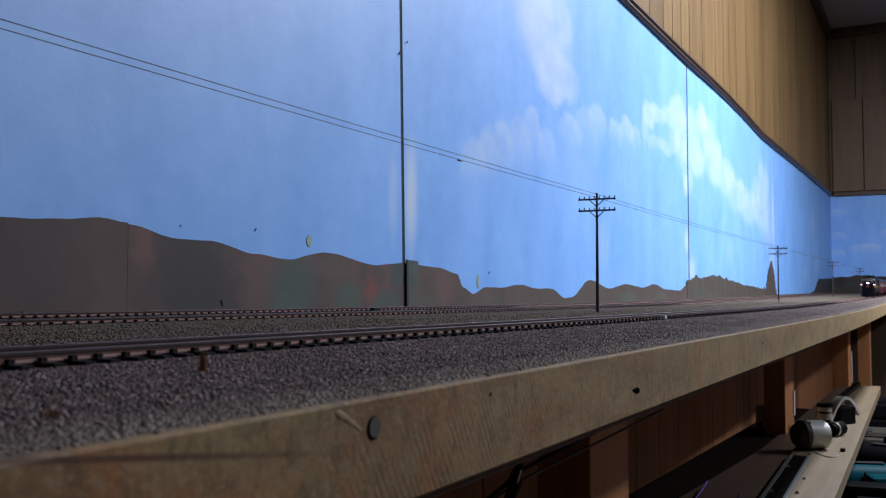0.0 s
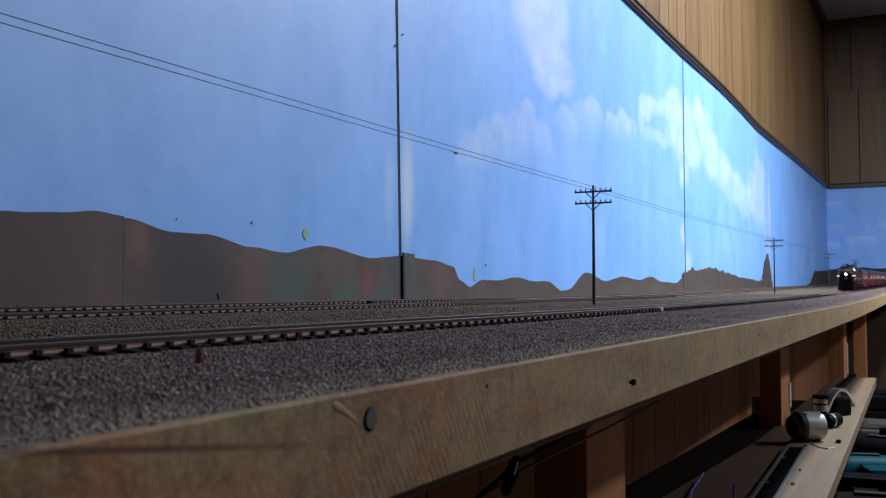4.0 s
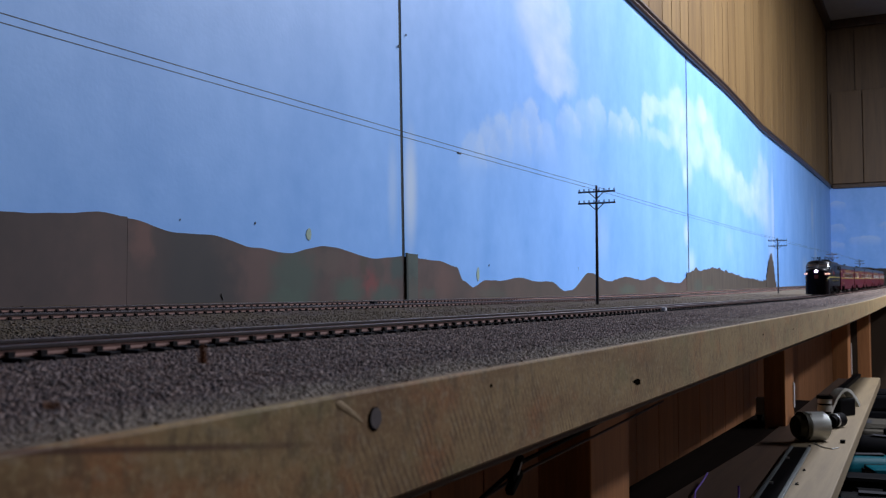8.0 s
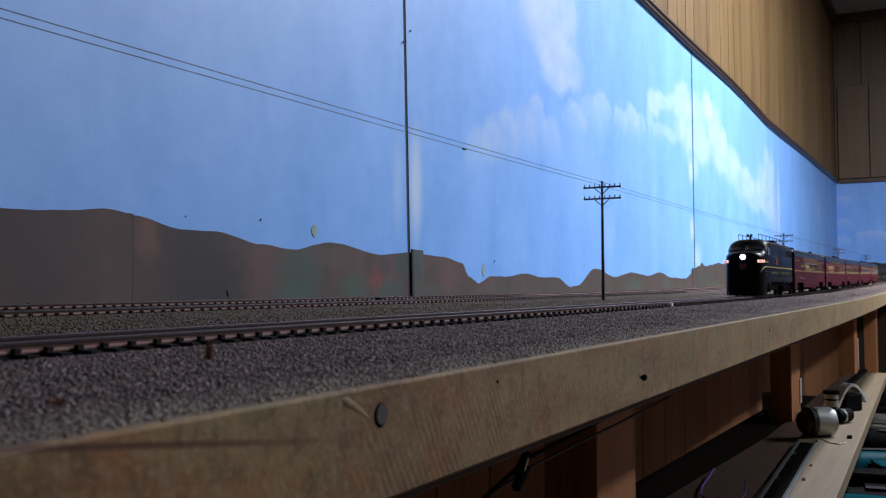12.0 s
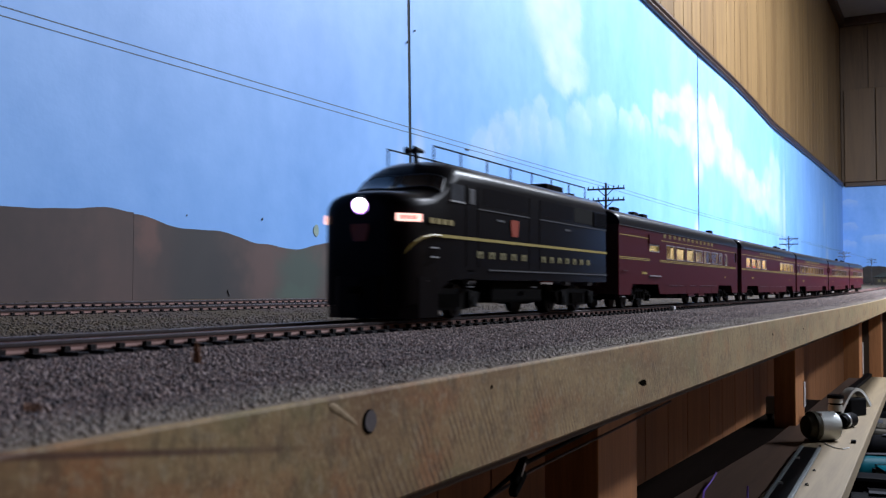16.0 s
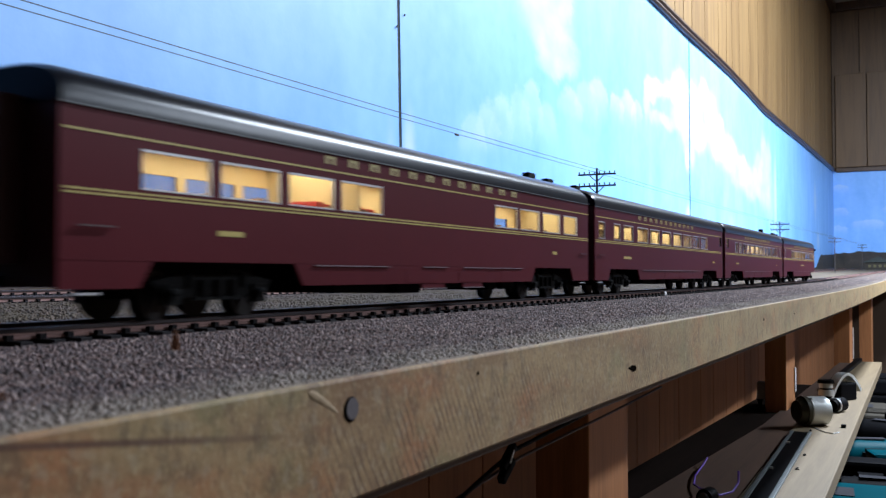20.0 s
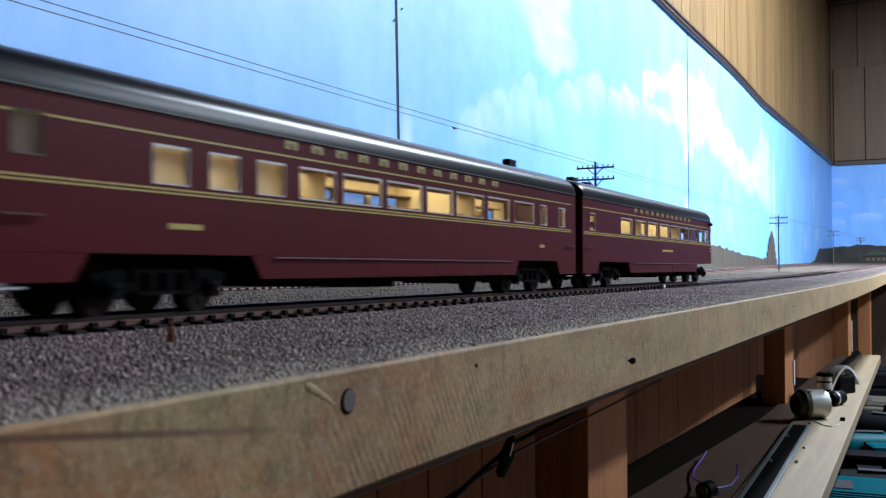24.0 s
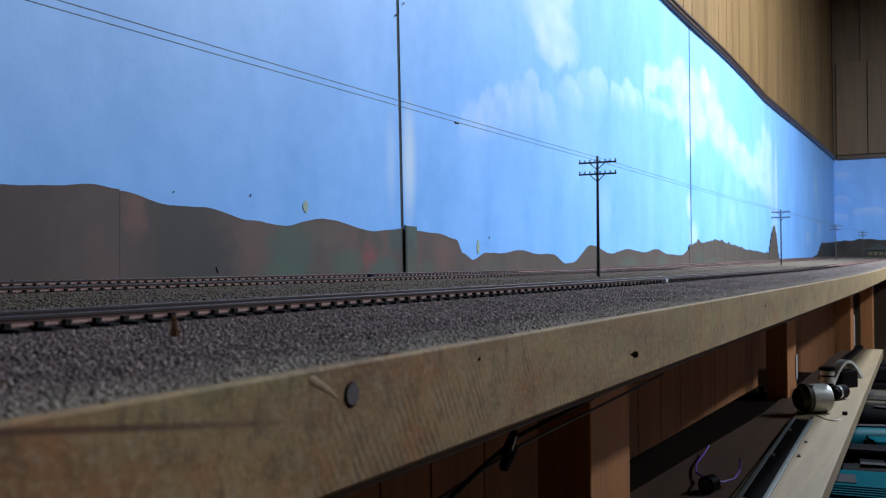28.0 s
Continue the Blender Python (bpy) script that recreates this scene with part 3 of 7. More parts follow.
def dusted(m):
    """Tan gravel beyond the near track and pale dust towards the far end, laid over a ground material."""
    nt = m.node_tree
    b = nt.nodes["Principled BSDF"]
    base = b.inputs["Base Color"].links[0].from_socket
    geo, sep = nt.nodes.new("ShaderNodeNewGeometry"), nt.nodes.new("ShaderNodeSeparateXYZ")
    nz = nt.nodes.new("ShaderNodeTexNoise")
    nz.inputs["Scale"].default_value, nz.inputs["Detail"].default_value = 30, 5
    nt.links.new(geo.outputs["Position"], nz.inputs[0])
    nt.links.new(geo.outputs["Position"], sep.inputs[0])
    for axis, p, q, most, tone in ((1, 0.172, 0.200, 0.92, (0.066, 0.045, 0.021)), (1, 0.096, 0.083, 0.7, (0.25, 0.21, 0.165)), (0, 0.7, 2.6, 0.55, (0.120, 0.106, 0.080))):
        r = nt.nodes.new("ShaderNodeMapRange")
        r.inputs[1].default_value, r.inputs[2].default_value, r.inputs[4].default_value = p, q, most
        nt.links.new(sep.outputs[axis], r.inputs[0])
        k = nt.nodes.new("ShaderNodeMath")
        k.operation = "MULTIPLY"
        n2 = nt.nodes.new("ShaderNodeMapRange")
        n2.inputs[1].default_value, n2.inputs[2].default_value, n2.inputs[3].default_value, n2.inputs[4].default_value = 0.35, 0.6, 0.45, 1.0
        nt.links.new(nz.outputs[0], n2.inputs[0])
        nt.links.new(r.outputs[0], k.inputs[0])
        nt.links.new(n2.outputs[0], k.inputs[1])
        mix = nt.nodes.new("ShaderNodeMix")
        mix.data_type = "RGBA"
        mix.inputs[7].default_value = (*tone, 1)
        nt.links.new(k.outputs[0], mix.inputs[0])
        nt.links.new(base, mix.inputs[6])
        base = mix.outputs[2]
    nt.links.new(base, b.inputs["Base Color"])
    return m


dusted(M_BALLAST)
M_RAIL_HEAD = mat("rail_head_steel", (0.13, 0.10, 0.104), (0.065, 0.05, 0.052), rough=0.42, metal=0.6, scale=60, stretch=(0.05, 1, 1))
M_RAIL = mat("rusty_rail_paint", (0.280, 0.158, 0.135), (0.175, 0.098, 0.084), rough=0.75, scale=80, fine=8)
M_RAIL_DARK = mat("dark_rail_edge", (0.030, 0.017, 0.018), (0.018, 0.011, 0.012), rough=0.6, scale=80, spec=0.2)
M_TIE = mat("tie_plastic", (0.012, 0.0095, 0.011), rough=0.75, scale=200, spec=0.12)
M_POLE = mat("pole_plastic", (0.035, 0.028, 0.026), rough=0.6, scale=200)
M_WIRE = mat("dark_thread", (0.05, 0.045, 0.05), rough=0.7)
M_RED = mat("tuscan_red_paint", (0.072, 0.0068, 0.0115), (0.060, 0.0055, 0.0095), rough=0.40, scale=20, fine=10, spec=0.1)
M_REDEND = mat("car_end_paint", (0.034, 0.0055, 0.0075), rough=0.5, scale=20)
M_ROOF = mat("car_roof_paint", (0.0085, 0.0095, 0.0135), (0.0055, 0.006, 0.009), rough=0.29, scale=60, fine=14, spec=0.078, bump=0.04, bump_dist=0.0002)
M_GOLD = mat("gold_stripe_paint", (0.40, 0.31, 0.06), (0.31, 0.235, 0.045), rough=0.5, scale=300)
M_BLACK = mat("loco_black_paint", (0.0056, 0.0048, 0.0062), (0.0040, 0.0034, 0.0045), rough=0.32, scale=20, fine=10, spec=0.065)
M_GREY = mat("loco_grey_edge", (0.065, 0.068, 0.075), rough=0.45, scale=100)
M_UNDER = mat("underbody_black", (0.0030, 0.0028, 0.0028), rough=0.75, scale=100, spec=0.05)
M_TRUCK = mat("truck_black", (0.0034, 0.0031, 0.0032), (0.002, 0.0019, 0.002), rough=0.5, scale=300, spec=0.05)
M_CABGLASS = mat("grey_cab_glass", (0.085, 0.092, 0.105), (0.05, 0.054, 0.062), rough=0.15, scale=120)
M_GOLD_FAINT = mat("faint_gold_letters", (0.15, 0.125, 0.03), rough=0.6, scale=300)
M_SILL = mat("pale_edge_line", (0.22, 0.17, 0.19), rough=0.4)
M_GOLD_DIM = mat("dull_gold_letters", (0.30, 0.23, 0.055), rough=0.6, scale=300)
M_WHEEL = mat("wheel_metal", (0.022, 0.020, 0.020), rough=0.5, metal=0.8, scale=100)
M_SHIELD = mat("red_keystone_paint", (0.36, 0.055, 0.026), rough=0.6, spec=0.15)
M_LINING = mat("cream_lining", (0.57, 0.44, 0.235), rough=0.6)
M_SEAT = mat("tan_seat", (0.30, 0.17, 0.10), rough=0.7)
M_SETTEE = mat("red_plush", (0.42, 0.022, 0.02), rough=0.8)
# dark sheet colour that makes the door windows look unlit
M_DOOR_DARK = mat("dark_door_backing", (0.045, 0.034, 0.034), rough=0.6)


def cloth(name, colour):
    """Thin cloth that lets lamplight through, in fine folds."""
    m = mat(name, colour, tuple(c * 0.72 for c in colour), rough=0.9, scale=500, stretch=(1, 1, 0.05), amount=1.4)
    nt = m.node_tree
    tr, mx, b = nt.nodes.new("ShaderNodeBsdfTranslucent"), nt.nodes.new("ShaderNodeMixShader"), nt.nodes["Principled BSDF"]
    nt.links.new(b.inputs["Base Color"].links[0].from_socket, tr.inputs[0])
    mx.inputs[0].default_value = 0.75
    nt.links.new(b.outputs[0], mx.inputs[1])
    nt.links.new(tr.outputs[0], mx.inputs[2])
    nt.links.new(mx.outputs[0], nt.nodes["Material Output"].inputs[0])
    return m


M_CURTAIN = cloth("pale_curtain", (0.88, 0.80, 0.64))
M_LAMP = glow("car_ceiling_lamp", (1.0, 0.82, 0.54), 4.2)
M_LAMP_PALE = glow("pale_car_lamp", (1.0, 0.92, 0.80), 4.0)
M_HEAD = glow("headlight_lens", (0.93, 0.80, 1.0), 9.0)
# glow for the headlight's violet halo; no lamp of its own
M_HALO = glow("violet_lens_halo", (0.55, 0.25, 0.95), 1.2)
M_RACK = mat("brown_rack", (0.14, 0.075, 0.035), rough=0.6)
M_NUMB = glow("number_board", (1.0, 0.55, 0.48), 1.3)
M_GLASS = glass("car_window_glass", (0.86, 0.88, 0.9), 0.10)
M_DARKGLASS = mat("dark_cab_glass", (0.03, 0.022, 0.02), rough=0.12)
M_ALU = mat("window_frame_metal", (0.52, 0.53, 0.56), rough=0.4, metal=0.6)
M_STEEL = mat("bright_steel", (0.62, 0.64, 0.66), rough=0.28, metal=0.9, scale=80)
M_ZINC = mat("dull_zinc", (0.135, 0.15, 0.155), (0.09, 0.10, 0.105), rough=0.5, metal=0.5, scale=60)
M_CANWHITE = mat("motor_can", (0.60, 0.62, 0.60), (0.50, 0.52, 0.5), rough=0.35, metal=0.3, scale=60)
M_OLIVE = mat("olive_ring", (0.050, 0.046, 0.024), (0.028, 0.024, 0.014), rough=0.5, scale=90)
M_RUBBER = mat("black_rubber", (0.0045, 0.0045, 0.0052), rough=0.5, spec=0.025)
M_DULLHEAD = mat("dull_nail_head", (0.075, 0.058, 0.062), (0.045, 0.034, 0.037), rough=0.7, scale=600)
M_SPLIT = mat("pale_split_wood", (0.34, 0.25, 0.15), (0.20, 0.14, 0.08), rough=0.8, scale=500, spec=0.2)
# bench and tool colours are darkened to carry the dimness below the layout
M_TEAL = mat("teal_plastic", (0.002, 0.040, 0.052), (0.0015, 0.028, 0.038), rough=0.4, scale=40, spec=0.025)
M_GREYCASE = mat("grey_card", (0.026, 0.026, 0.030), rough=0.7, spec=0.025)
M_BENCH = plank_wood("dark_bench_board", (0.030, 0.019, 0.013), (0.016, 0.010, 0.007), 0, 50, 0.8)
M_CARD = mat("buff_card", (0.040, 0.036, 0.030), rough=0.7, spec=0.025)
M_WHITE = mat("white_plastic", (0.72, 0.72, 0.74), rough=0.4)
M_PURPLE = mat("purple_insulation", (0.14, 0.06, 0.42), rough=0.4)
M_COIL = mat("dark_blue_coil", (0.012, 0.015, 0.05), rough=0.4)
M_HOLE = mat("hole_dark", (0.006, 0.005, 0.004), rough=1.0, spec=0.0)

# ---- mesh helpers ----


def link(name, bm, material, smooth=False):
    me = bpy.data.meshes.new(name)
    bm.normal_update()
    bm.to_mesh(me)
    bm.free()
    for m in (material if isinstance(material, (list, tuple)) else [material]):
        me.materials.append(m)
    if smooth:
        me.polygons.foreach_set("use_smooth", [True] * len(me.polygons))
        me.set_sharp_from_angle(angle=radians(38))
    return new(name, me)


def part(name, bm, material, parent, label="", smooth=False):
    """One mesh object under a thing or under a part."""
    ob = link(name, bm, material, smooth)
    ob.parent = parent
    if label:
        ob["label"] = label
    return ob


def share(name, me, parent, m):
    """Another piece on an existing mesh."""
    ob = new(name, me)
    ob.parent = parent
    ob.matrix_basis = m
    return ob


def thing(name, label, category, m=None, group="", kind=""):
    ob = new(name)
    ob.empty_display_size = 0.02
    if m is not None:
        ob.matrix_basis = m
    return tagged(ob, label, category, group, kind)


def box(bm, x0, x1, y0, y1, z0, z1, bevel=0.0, mi=0):
    vs = [bm.verts.new((x, y, z)) for x in (x0, x1) for y in (y0, y1) for z in (z0, z1)]
    fs = [bm.faces.new([vs[i] for i in f]) for f in ((0, 1, 3, 2), (4, 6, 7, 5), (0, 4, 5, 1), (2, 3, 7, 6), (0, 2, 6, 4), (1, 5, 7, 3))]
    for f in fs:
        f.material_index = mi
    if bevel:
        es = {e for f in fs for e in f.edges}
        bmesh.ops.bevel(bm, geom=list(es), offset=bevel, segments=2, affect="EDGES", profile=0.6)
    return bm


def boxm(*a, **k):
    return box(bmesh.new(), *a, **k)


def tube(bm, p0, p1, r0, r1=None, seg=8, caps=True):
    p0, p1 = Vector(p0), Vector(p1)
    r1 = r0 if r1 is None else r1
    q = (p1 - p0).to_track_quat("Z", "Y").to_matrix()
    rings = []
    for p, r in ((p0, r0), (p1, r1)):
        rings.append([bm.verts.new(p + q @ Vector((r * math.cos(2 * math.pi * i / seg), r * math.sin(2 * math.pi * i / seg), 0))) for i in range(seg)])
    for i in range(seg):
        bm.faces.new((rings[0][i], rings[0][(i + 1) % seg], rings[1][(i + 1) % seg], rings[1][i]))
    if caps:
        bm.faces.new(rings[0][::-1])
        bm.faces.new(rings[1])
    return bm


def path_tube(bm, pts, r, seg=6):
    pts = [Vector(p) for p in pts]
    rings = []
    for i, p in enumerate(pts):
        d = pts[min(i + 1, len(pts) - 1)] - pts[max(i - 1, 0)]
        q = d.to_track_quat("Z", "Y").to_matrix()
        rings.append([bm.verts.new(p + q @ Vector((r * math.cos(2 * math.pi * k / seg), r * math.sin(2 * math.pi * k / seg), 0))) for k in range(seg)])
    for a, b in zip(rings, rings[1:]):
        for k in range(seg):
            bm.faces.new((a[k], a[(k + 1) % seg], b[(k + 1) % seg], b[k]))
    bm.faces.new(rings[0][::-1])
    bm.faces.new(rings[-1])
    return bm


def prism(bm, pts, axis, a, b):
    """A flat outline of (u, v) pairs pushed along an axis from a to b. Axis y: u is x, v is z; axis x: u is y, v is z; axis z: u is x, v is y."""
    def at(u, v, w):
        return {"y": (u, w, v), "x": (w, u, v), "z": (u, v, w)}[axis]
    lo, hi = [bm.verts.new(at(u, v, a)) for u, v in pts], [bm.verts.new(at(u, v, b)) for u, v in pts]
    n = len(pts)
    bm.faces.new(lo)
    bm.faces.new(hi[::-1])
    for i in range(n):
        bm.faces.new((lo[i], hi[i], hi[(i + 1) % n], lo[(i + 1) % n]))
    bmesh.ops.recalc_face_normals(bm, faces=bm.faces[-(n + 2):])
    return bm


def pierced(bm, x0, x1, z0, z1, y0, y1, holes):
    """A plate in the xz plane, y0 to y1 thick, with oblong holes (x0, x1, z0, z1) that go through it."""
    xs = sorted({x0, x1, *(h[0] for h in holes), *(h[1] for h in holes)})
    zs = sorted({z0, z1, *(h[2] for h in holes), *(h[3] for h in holes)})

    def solid(i, j):
        if not (0 <= i < len(xs) - 1 and 0 <= j < len(zs) - 1):
            return False
        cx, cz = (xs[i] + xs[i + 1]) / 2, (zs[j] + zs[j + 1]) / 2
        return not any(h[0] < cx < h[1] and h[2] < cz < h[3] for h in holes)
    vs = {}

    def v(i, j, y):
        if (i, j, y) not in vs:
            vs[i, j, y] = bm.verts.new((xs[i], y, zs[j]))
        return vs[i, j, y]
    for i in range(len(xs) - 1):
        for j in range(len(zs) - 1):
            if not solid(i, j):
                continue
            bm.faces.new((v(i, j, y0), v(i + 1, j, y0), v(i + 1, j + 1, y0), v(i, j + 1, y0)))
            bm.faces.new((v(i, j + 1, y1), v(i + 1, j + 1, y1), v(i + 1, j, y1), v(i, j, y1)))
            for di, dj, a, b in ((-1, 0, (i, j), (i, j + 1)), (1, 0, (i + 1, j + 1), (i + 1, j)), (0, -1, (i + 1, j), (i, j)), (0, 1, (i, j + 1), (i + 1, j + 1))):
                if not solid(i + di, j + dj):
                    bm.faces.new((v(*a, y0), v(*b, y0), v(*b, y1), v(*a, y1)))
    bmesh.ops.recalc_face_normals(bm, faces=bm.faces[:])
    return bm


def rise(s):
    """How far the line climbs at s metres along it."""
    d = s - 1.25
    return 0.0105 * 0.5 * (d + math.sqrt(d * d + 0.15))


def slope(s):
    return math.degrees(math.atan((rise(s + 0.05) - rise(s - 0.05)) / 0.1))


def curve_through(pts, x):
    """A smooth height through a few (x, height) knots."""
    if x <= pts[0][0]:
        return pts[0][1]
    for (xa, ya), (xb, yb) in zip(pts, pts[1:]):
        if x <= xb:
            u = (x - xa) / (xb - xa)
            return ya + (yb - ya) * u * u * (3 - 2 * u)
    return pts[-1][1]

# ---- the room ----
X0, X1, YW, YR, ZC = -2.6, 5.12, 0.474, -2.7, 2.44


def solid(name, dims, material, label, category, bevel=0.0):
    ob = link(name, boxm(*dims, bevel=bevel), material)
    return tagged(ob, label, category, kind="structure")


solid("floor", (X0 - 0.1, X1 + 0.1, YR - 0.1, YW + 0.1, -0.08, 0.0), M_FLOOR, "unseen dark brown floor of the train room", "floor")
solid("ceiling", (X0 - 0.1, X1 + 0.1, YR - 0.1, YW + 0.1, ZC, ZC + 0.08), M_CEIL, "off-white tiled ceiling of the train room", "ceiling")
wall_north = solid("wall_north", (X0, X1 + 0.02, YW + 0.004, YW + 0.09, 0.0, ZC), M_GROOVE, "wood-panelled long wall behind the layout", "wall")
wall_east = solid("wall_east", (X1 + 0.004, X1 + 0.09, YR, YW + 0.004, 0.0, ZC), M_GROOVE, "dim wood-panelled end wall of the room", "wall")
wall_south = solid("wall_south", (X0, X1 + 0.004, YR - 0.09, YR, 0.0, ZC), M_AISLE, "unseen dark wall that closes the room across the aisle", "wall")
wall_west = solid("wall_west", (X0 - 0.09, X0, YR, YW + 0.004, 0.0, ZC), M_AISLE, "unseen dark wall that closes the room at the near end", "wall")


TOP = ((-3.0, 0.503), (1.5, 0.5175), (1.95, 0.5160), (2.2, 0.517), (2.4, 0.517), (2.65, 0.512), (2.95, 0.503), (3.12, 0.506), (4.3, 0.522), (5.12, 0.530))


def top_z(s):
    """The upper edge of the backdrop, a little bowed."""
    return Z0 + float(np.interp(s, [p[0] for p in TOP], [p[1] for p in TOP]))


# painted hardboard panels, four feet wide each
SEAMS = ((-1.63, -1.63), (-0.415, -0.42), (0.7955, 0.7785), (2.007, 2.006), (3.226, 3.226), (4.44, 4.44), (5.118, 5.118))   # foot and head of each joint
backdrop = thing("backdrop", "long sky-blue painted hardboard backdrop with white clouds and visible vertical seams", "backdrop", kind="structure")
for (a, a2), (b, b2) in zip(((X0, X0), *SEAMS), SEAMS):
    bm = bmesh.new()
    bow = 0.0016
    n = 10
    pts = []
    for i in range(n + 1):
        u = i / n
        gl, gr = (0.0045 if abs(a - 2.0) < 0.1 else 0.0034 if abs(a - 0.79) < 0.05 else 0.002), (0.0045 if abs(b - 2.0) < 0.1 else 0.002)
        pts.append((a + gl + (b - a - gl - gr) * u, a2 + gl + (b2 - a2 - gl - gr) * u, 0.4668 - bow * math.sin(math.pi * u)))
    vs = [[bm.verts.new((xx, y + dy, z)) for x, x2, y in pts for xx, z in ((x, Z0 - 0.02), (x2, top_z(x)))] for dy in (0, 0.004)]
    for i in range(n):
        k = 2 * i
        bm.faces.new((vs[0][k], vs[0][k + 2], vs[0][k + 3], vs[0][k + 1]))
        bm.faces.new((vs[1][k + 1], vs[1][k + 3], vs[1][k + 2], vs[1][k]))
    for e in (0, 2 * n):
        bm.faces.new((vs[0][e], vs[0][e + 1], vs[1][e + 1], vs[1][e]))
    bmesh.ops.recalc_face_normals(bm, faces=bm.faces[:])
    part("hardboard_panel", bm, M_SKY, backdrop)
M_SEAM = mat("seam_gap_dark", (0.040, 0.050, 0.058), rough=0.8, scale=60, spec=0.1)
part("batten", boxm(X0, X1, 0.4712, 0.4738, Z0 - 0.02, Z0 + 0.5), M_SEAM, backdrop, "dark gap behind the seams")
# dark strips set into the open joints in place of their shade
for a, a2 in SEAMS[:-1]:
    g = 0.0044 if abs(a - 2.0) < 0.1 else 0.0019
    gl = 0.0044 if abs(a - 2.0) < 0.1 else 0.0033 if abs(a - 0.79) < 0.05 else 0.0019
    bm = bmesh.new()
    prism(bm, [(a - g, Z0 - 0.02), (a + gl, Z0 - 0.02), (a2 + gl, top_z(a) - 0.001), (a2 - g, top_z(a) - 0.001)], "y", 0.4673, 0.4705)
    part("seam_gap_dark", bm, M_SEAM, backdrop, "dark strip that stands in for the shade in the open joint")
end_drop = link("end_backdrop", boxm(X1 - 0.006, X1, -0.9, 0.4672, Z0 - 0.02, Z0 + 0.531), M_SKY_END)
tagged(end_drop, "blue painted backdrop on the end wall", "backdrop", kind="structure")
# moulding along the top of the backdrop and in the ceiling corner
bm = bmesh.new()
prof = ((0.4738, 0.004), (0.460, 0.004), (0.457, 0.008), (0.4585, 0.012), (0.455, 0.016), (0.457, 0.022), (0.4738, 0.0235))
rows = [[bm.verts.new((s, y, top_z(s) - 0.006 + z)) for y, z in prof] for s in (X0, 0.0, 1.5, 1.94, 2.2, 2.4, 2.53, 2.65, 2.8, 2.95, 3.12, 3.7, 4.3, 5.1)]
for a, b in zip(rows, rows[1:]):
    for i in range(len(prof) - 1):
        bm.faces.new((a[i], b[i], b[i + 1], a[i + 1]))
bmesh.ops.recalc_face_normals(bm, faces=bm.faces[:])
tagged(link("backdrop_trim", bm, M_TRIM), "dark brown wooden moulding along the backdrop's top edge", "trim", kind="structure")
tagged(link("backdrop_trim_end", boxm(X1 - 0.016, X1 + 0.002, -0.9, 0.453, Z0 + 0.527, Z0 + 0.548, 0.002), M_TRIM), "dark brown moulding over the end backdrop", "trim", kind="structure")
bm = bmesh.new()
box(bm, X0, X1 - 0.03, YW - 0.03, YW - 0.002, ZC - 0.045, ZC - 0.001, 0.004)
box(bm, X1 - 0.03, X1 + 0.002, YR, YW - 0.002, ZC - 0.045, ZC - 0.001, 0.004)
tagged(link("crown_trim", bm, M_TRIM), "dark stained crown moulding under the ceiling", "trim", kind="structure")

# veneer panels between grooves, above and below the layout
rnd = random.Random(4)
s = 1.0
while s < X1 - 0.01:
    w = rnd.choice((0.075, 0.1, 0.1, 0.13, 0.15, 0.2))
    e = min(s + w, X1 - 0.002)
    part("wall_plank", boxm(s + 0.002, e - 0.002, YW - 0.0015, YW + 0.003, top_z(s) + 0.018, ZC - 0.03), M_PANEL, wall_north)
    s = e
s = -0.6
while s < X1 - 0.01:
    w = rnd.choice((0.1, 0.1, 0.13, 0.15, 0.2))
    e = min(s + w, X1 - 0.002)
    part("wall_plank", boxm(s + 0.002, e - 0.002, YW - 0.0015, YW + 0.003, 0.1, Z0 - 0.035), M_PANEL_LOW, wall_north)
    s = e
y = YW - 0.004
while y > -1.2:
    w = rnd.choice((0.1, 0.1, 0.13, 0.15))
    # planks in the darkened copy of the wall veneer
    part("wall_plank", boxm(X1 - 0.002, X1 + 0.003, y - w + 0.002, y - 0.002, Z0 + 0.54, ZC - 0.03), M_PANEL_DIM, wall_east)
    y -= w
# a board over the end backdrop
wall_board = thing("wall_board", "flat veneer board fixed over the end backdrop", "board")
for k, (a, b) in enumerate(((0.452, 0.31), (0.306, 0.15), (0.146, -0.05), (-0.054, -0.3))):
    part("board_panel", boxm(X1 - 0.022, X1 - 0.003, b, a, Z0 + 0.55, Z0 + 1.02, 0.002), M_PANEL_DIM, wall_board)

# ---- the layout: fascia, shelf, ground ----
GY = ((0.0804, -0.0079), (0.0809, -0.0069), (0.084, -0.0066), (0.09, -0.0064), (0.112, -0.0059), (0.134, -0.0048), (0.1432, -0.0043), (0.1768, -0.0042), (0.19, -0.0056), (0.22, -0.0060), (0.27, -0.0048), (0.315, -0.0050), (0.3325, -0.0031), (0.3655, -0.0031), (0.38, -0.0038), (0.402, -0.0024), (0.437, -0.0022), (0.45, -0.001), (0.4664, 0.0006))


def ground(s, y):
    z = GY[-1][1]
    for (ya, za), (yb, zb) in zip(GY, GY[1:]):
        if y <= yb:
            z = za + (zb - za) * max(0.0, (y - ya) / (yb - ya))
            break
    flat = min(1.0, max(0.0, min(abs(y - 0.16) - 0.016, abs(y - 0.349) - 0.016, abs(y - 0.42) - 0.016) / 0.02))
    flat *= min(1.0, max(0.0, (y - 0.082) / 0.012))
    return z + rise(s) + flat * (0.0011 * noise.noise(Vector((s * 14, y * 22, 3))) + 0.0005 * noise.noise(Vector((s * 60, y * 80, 5))))


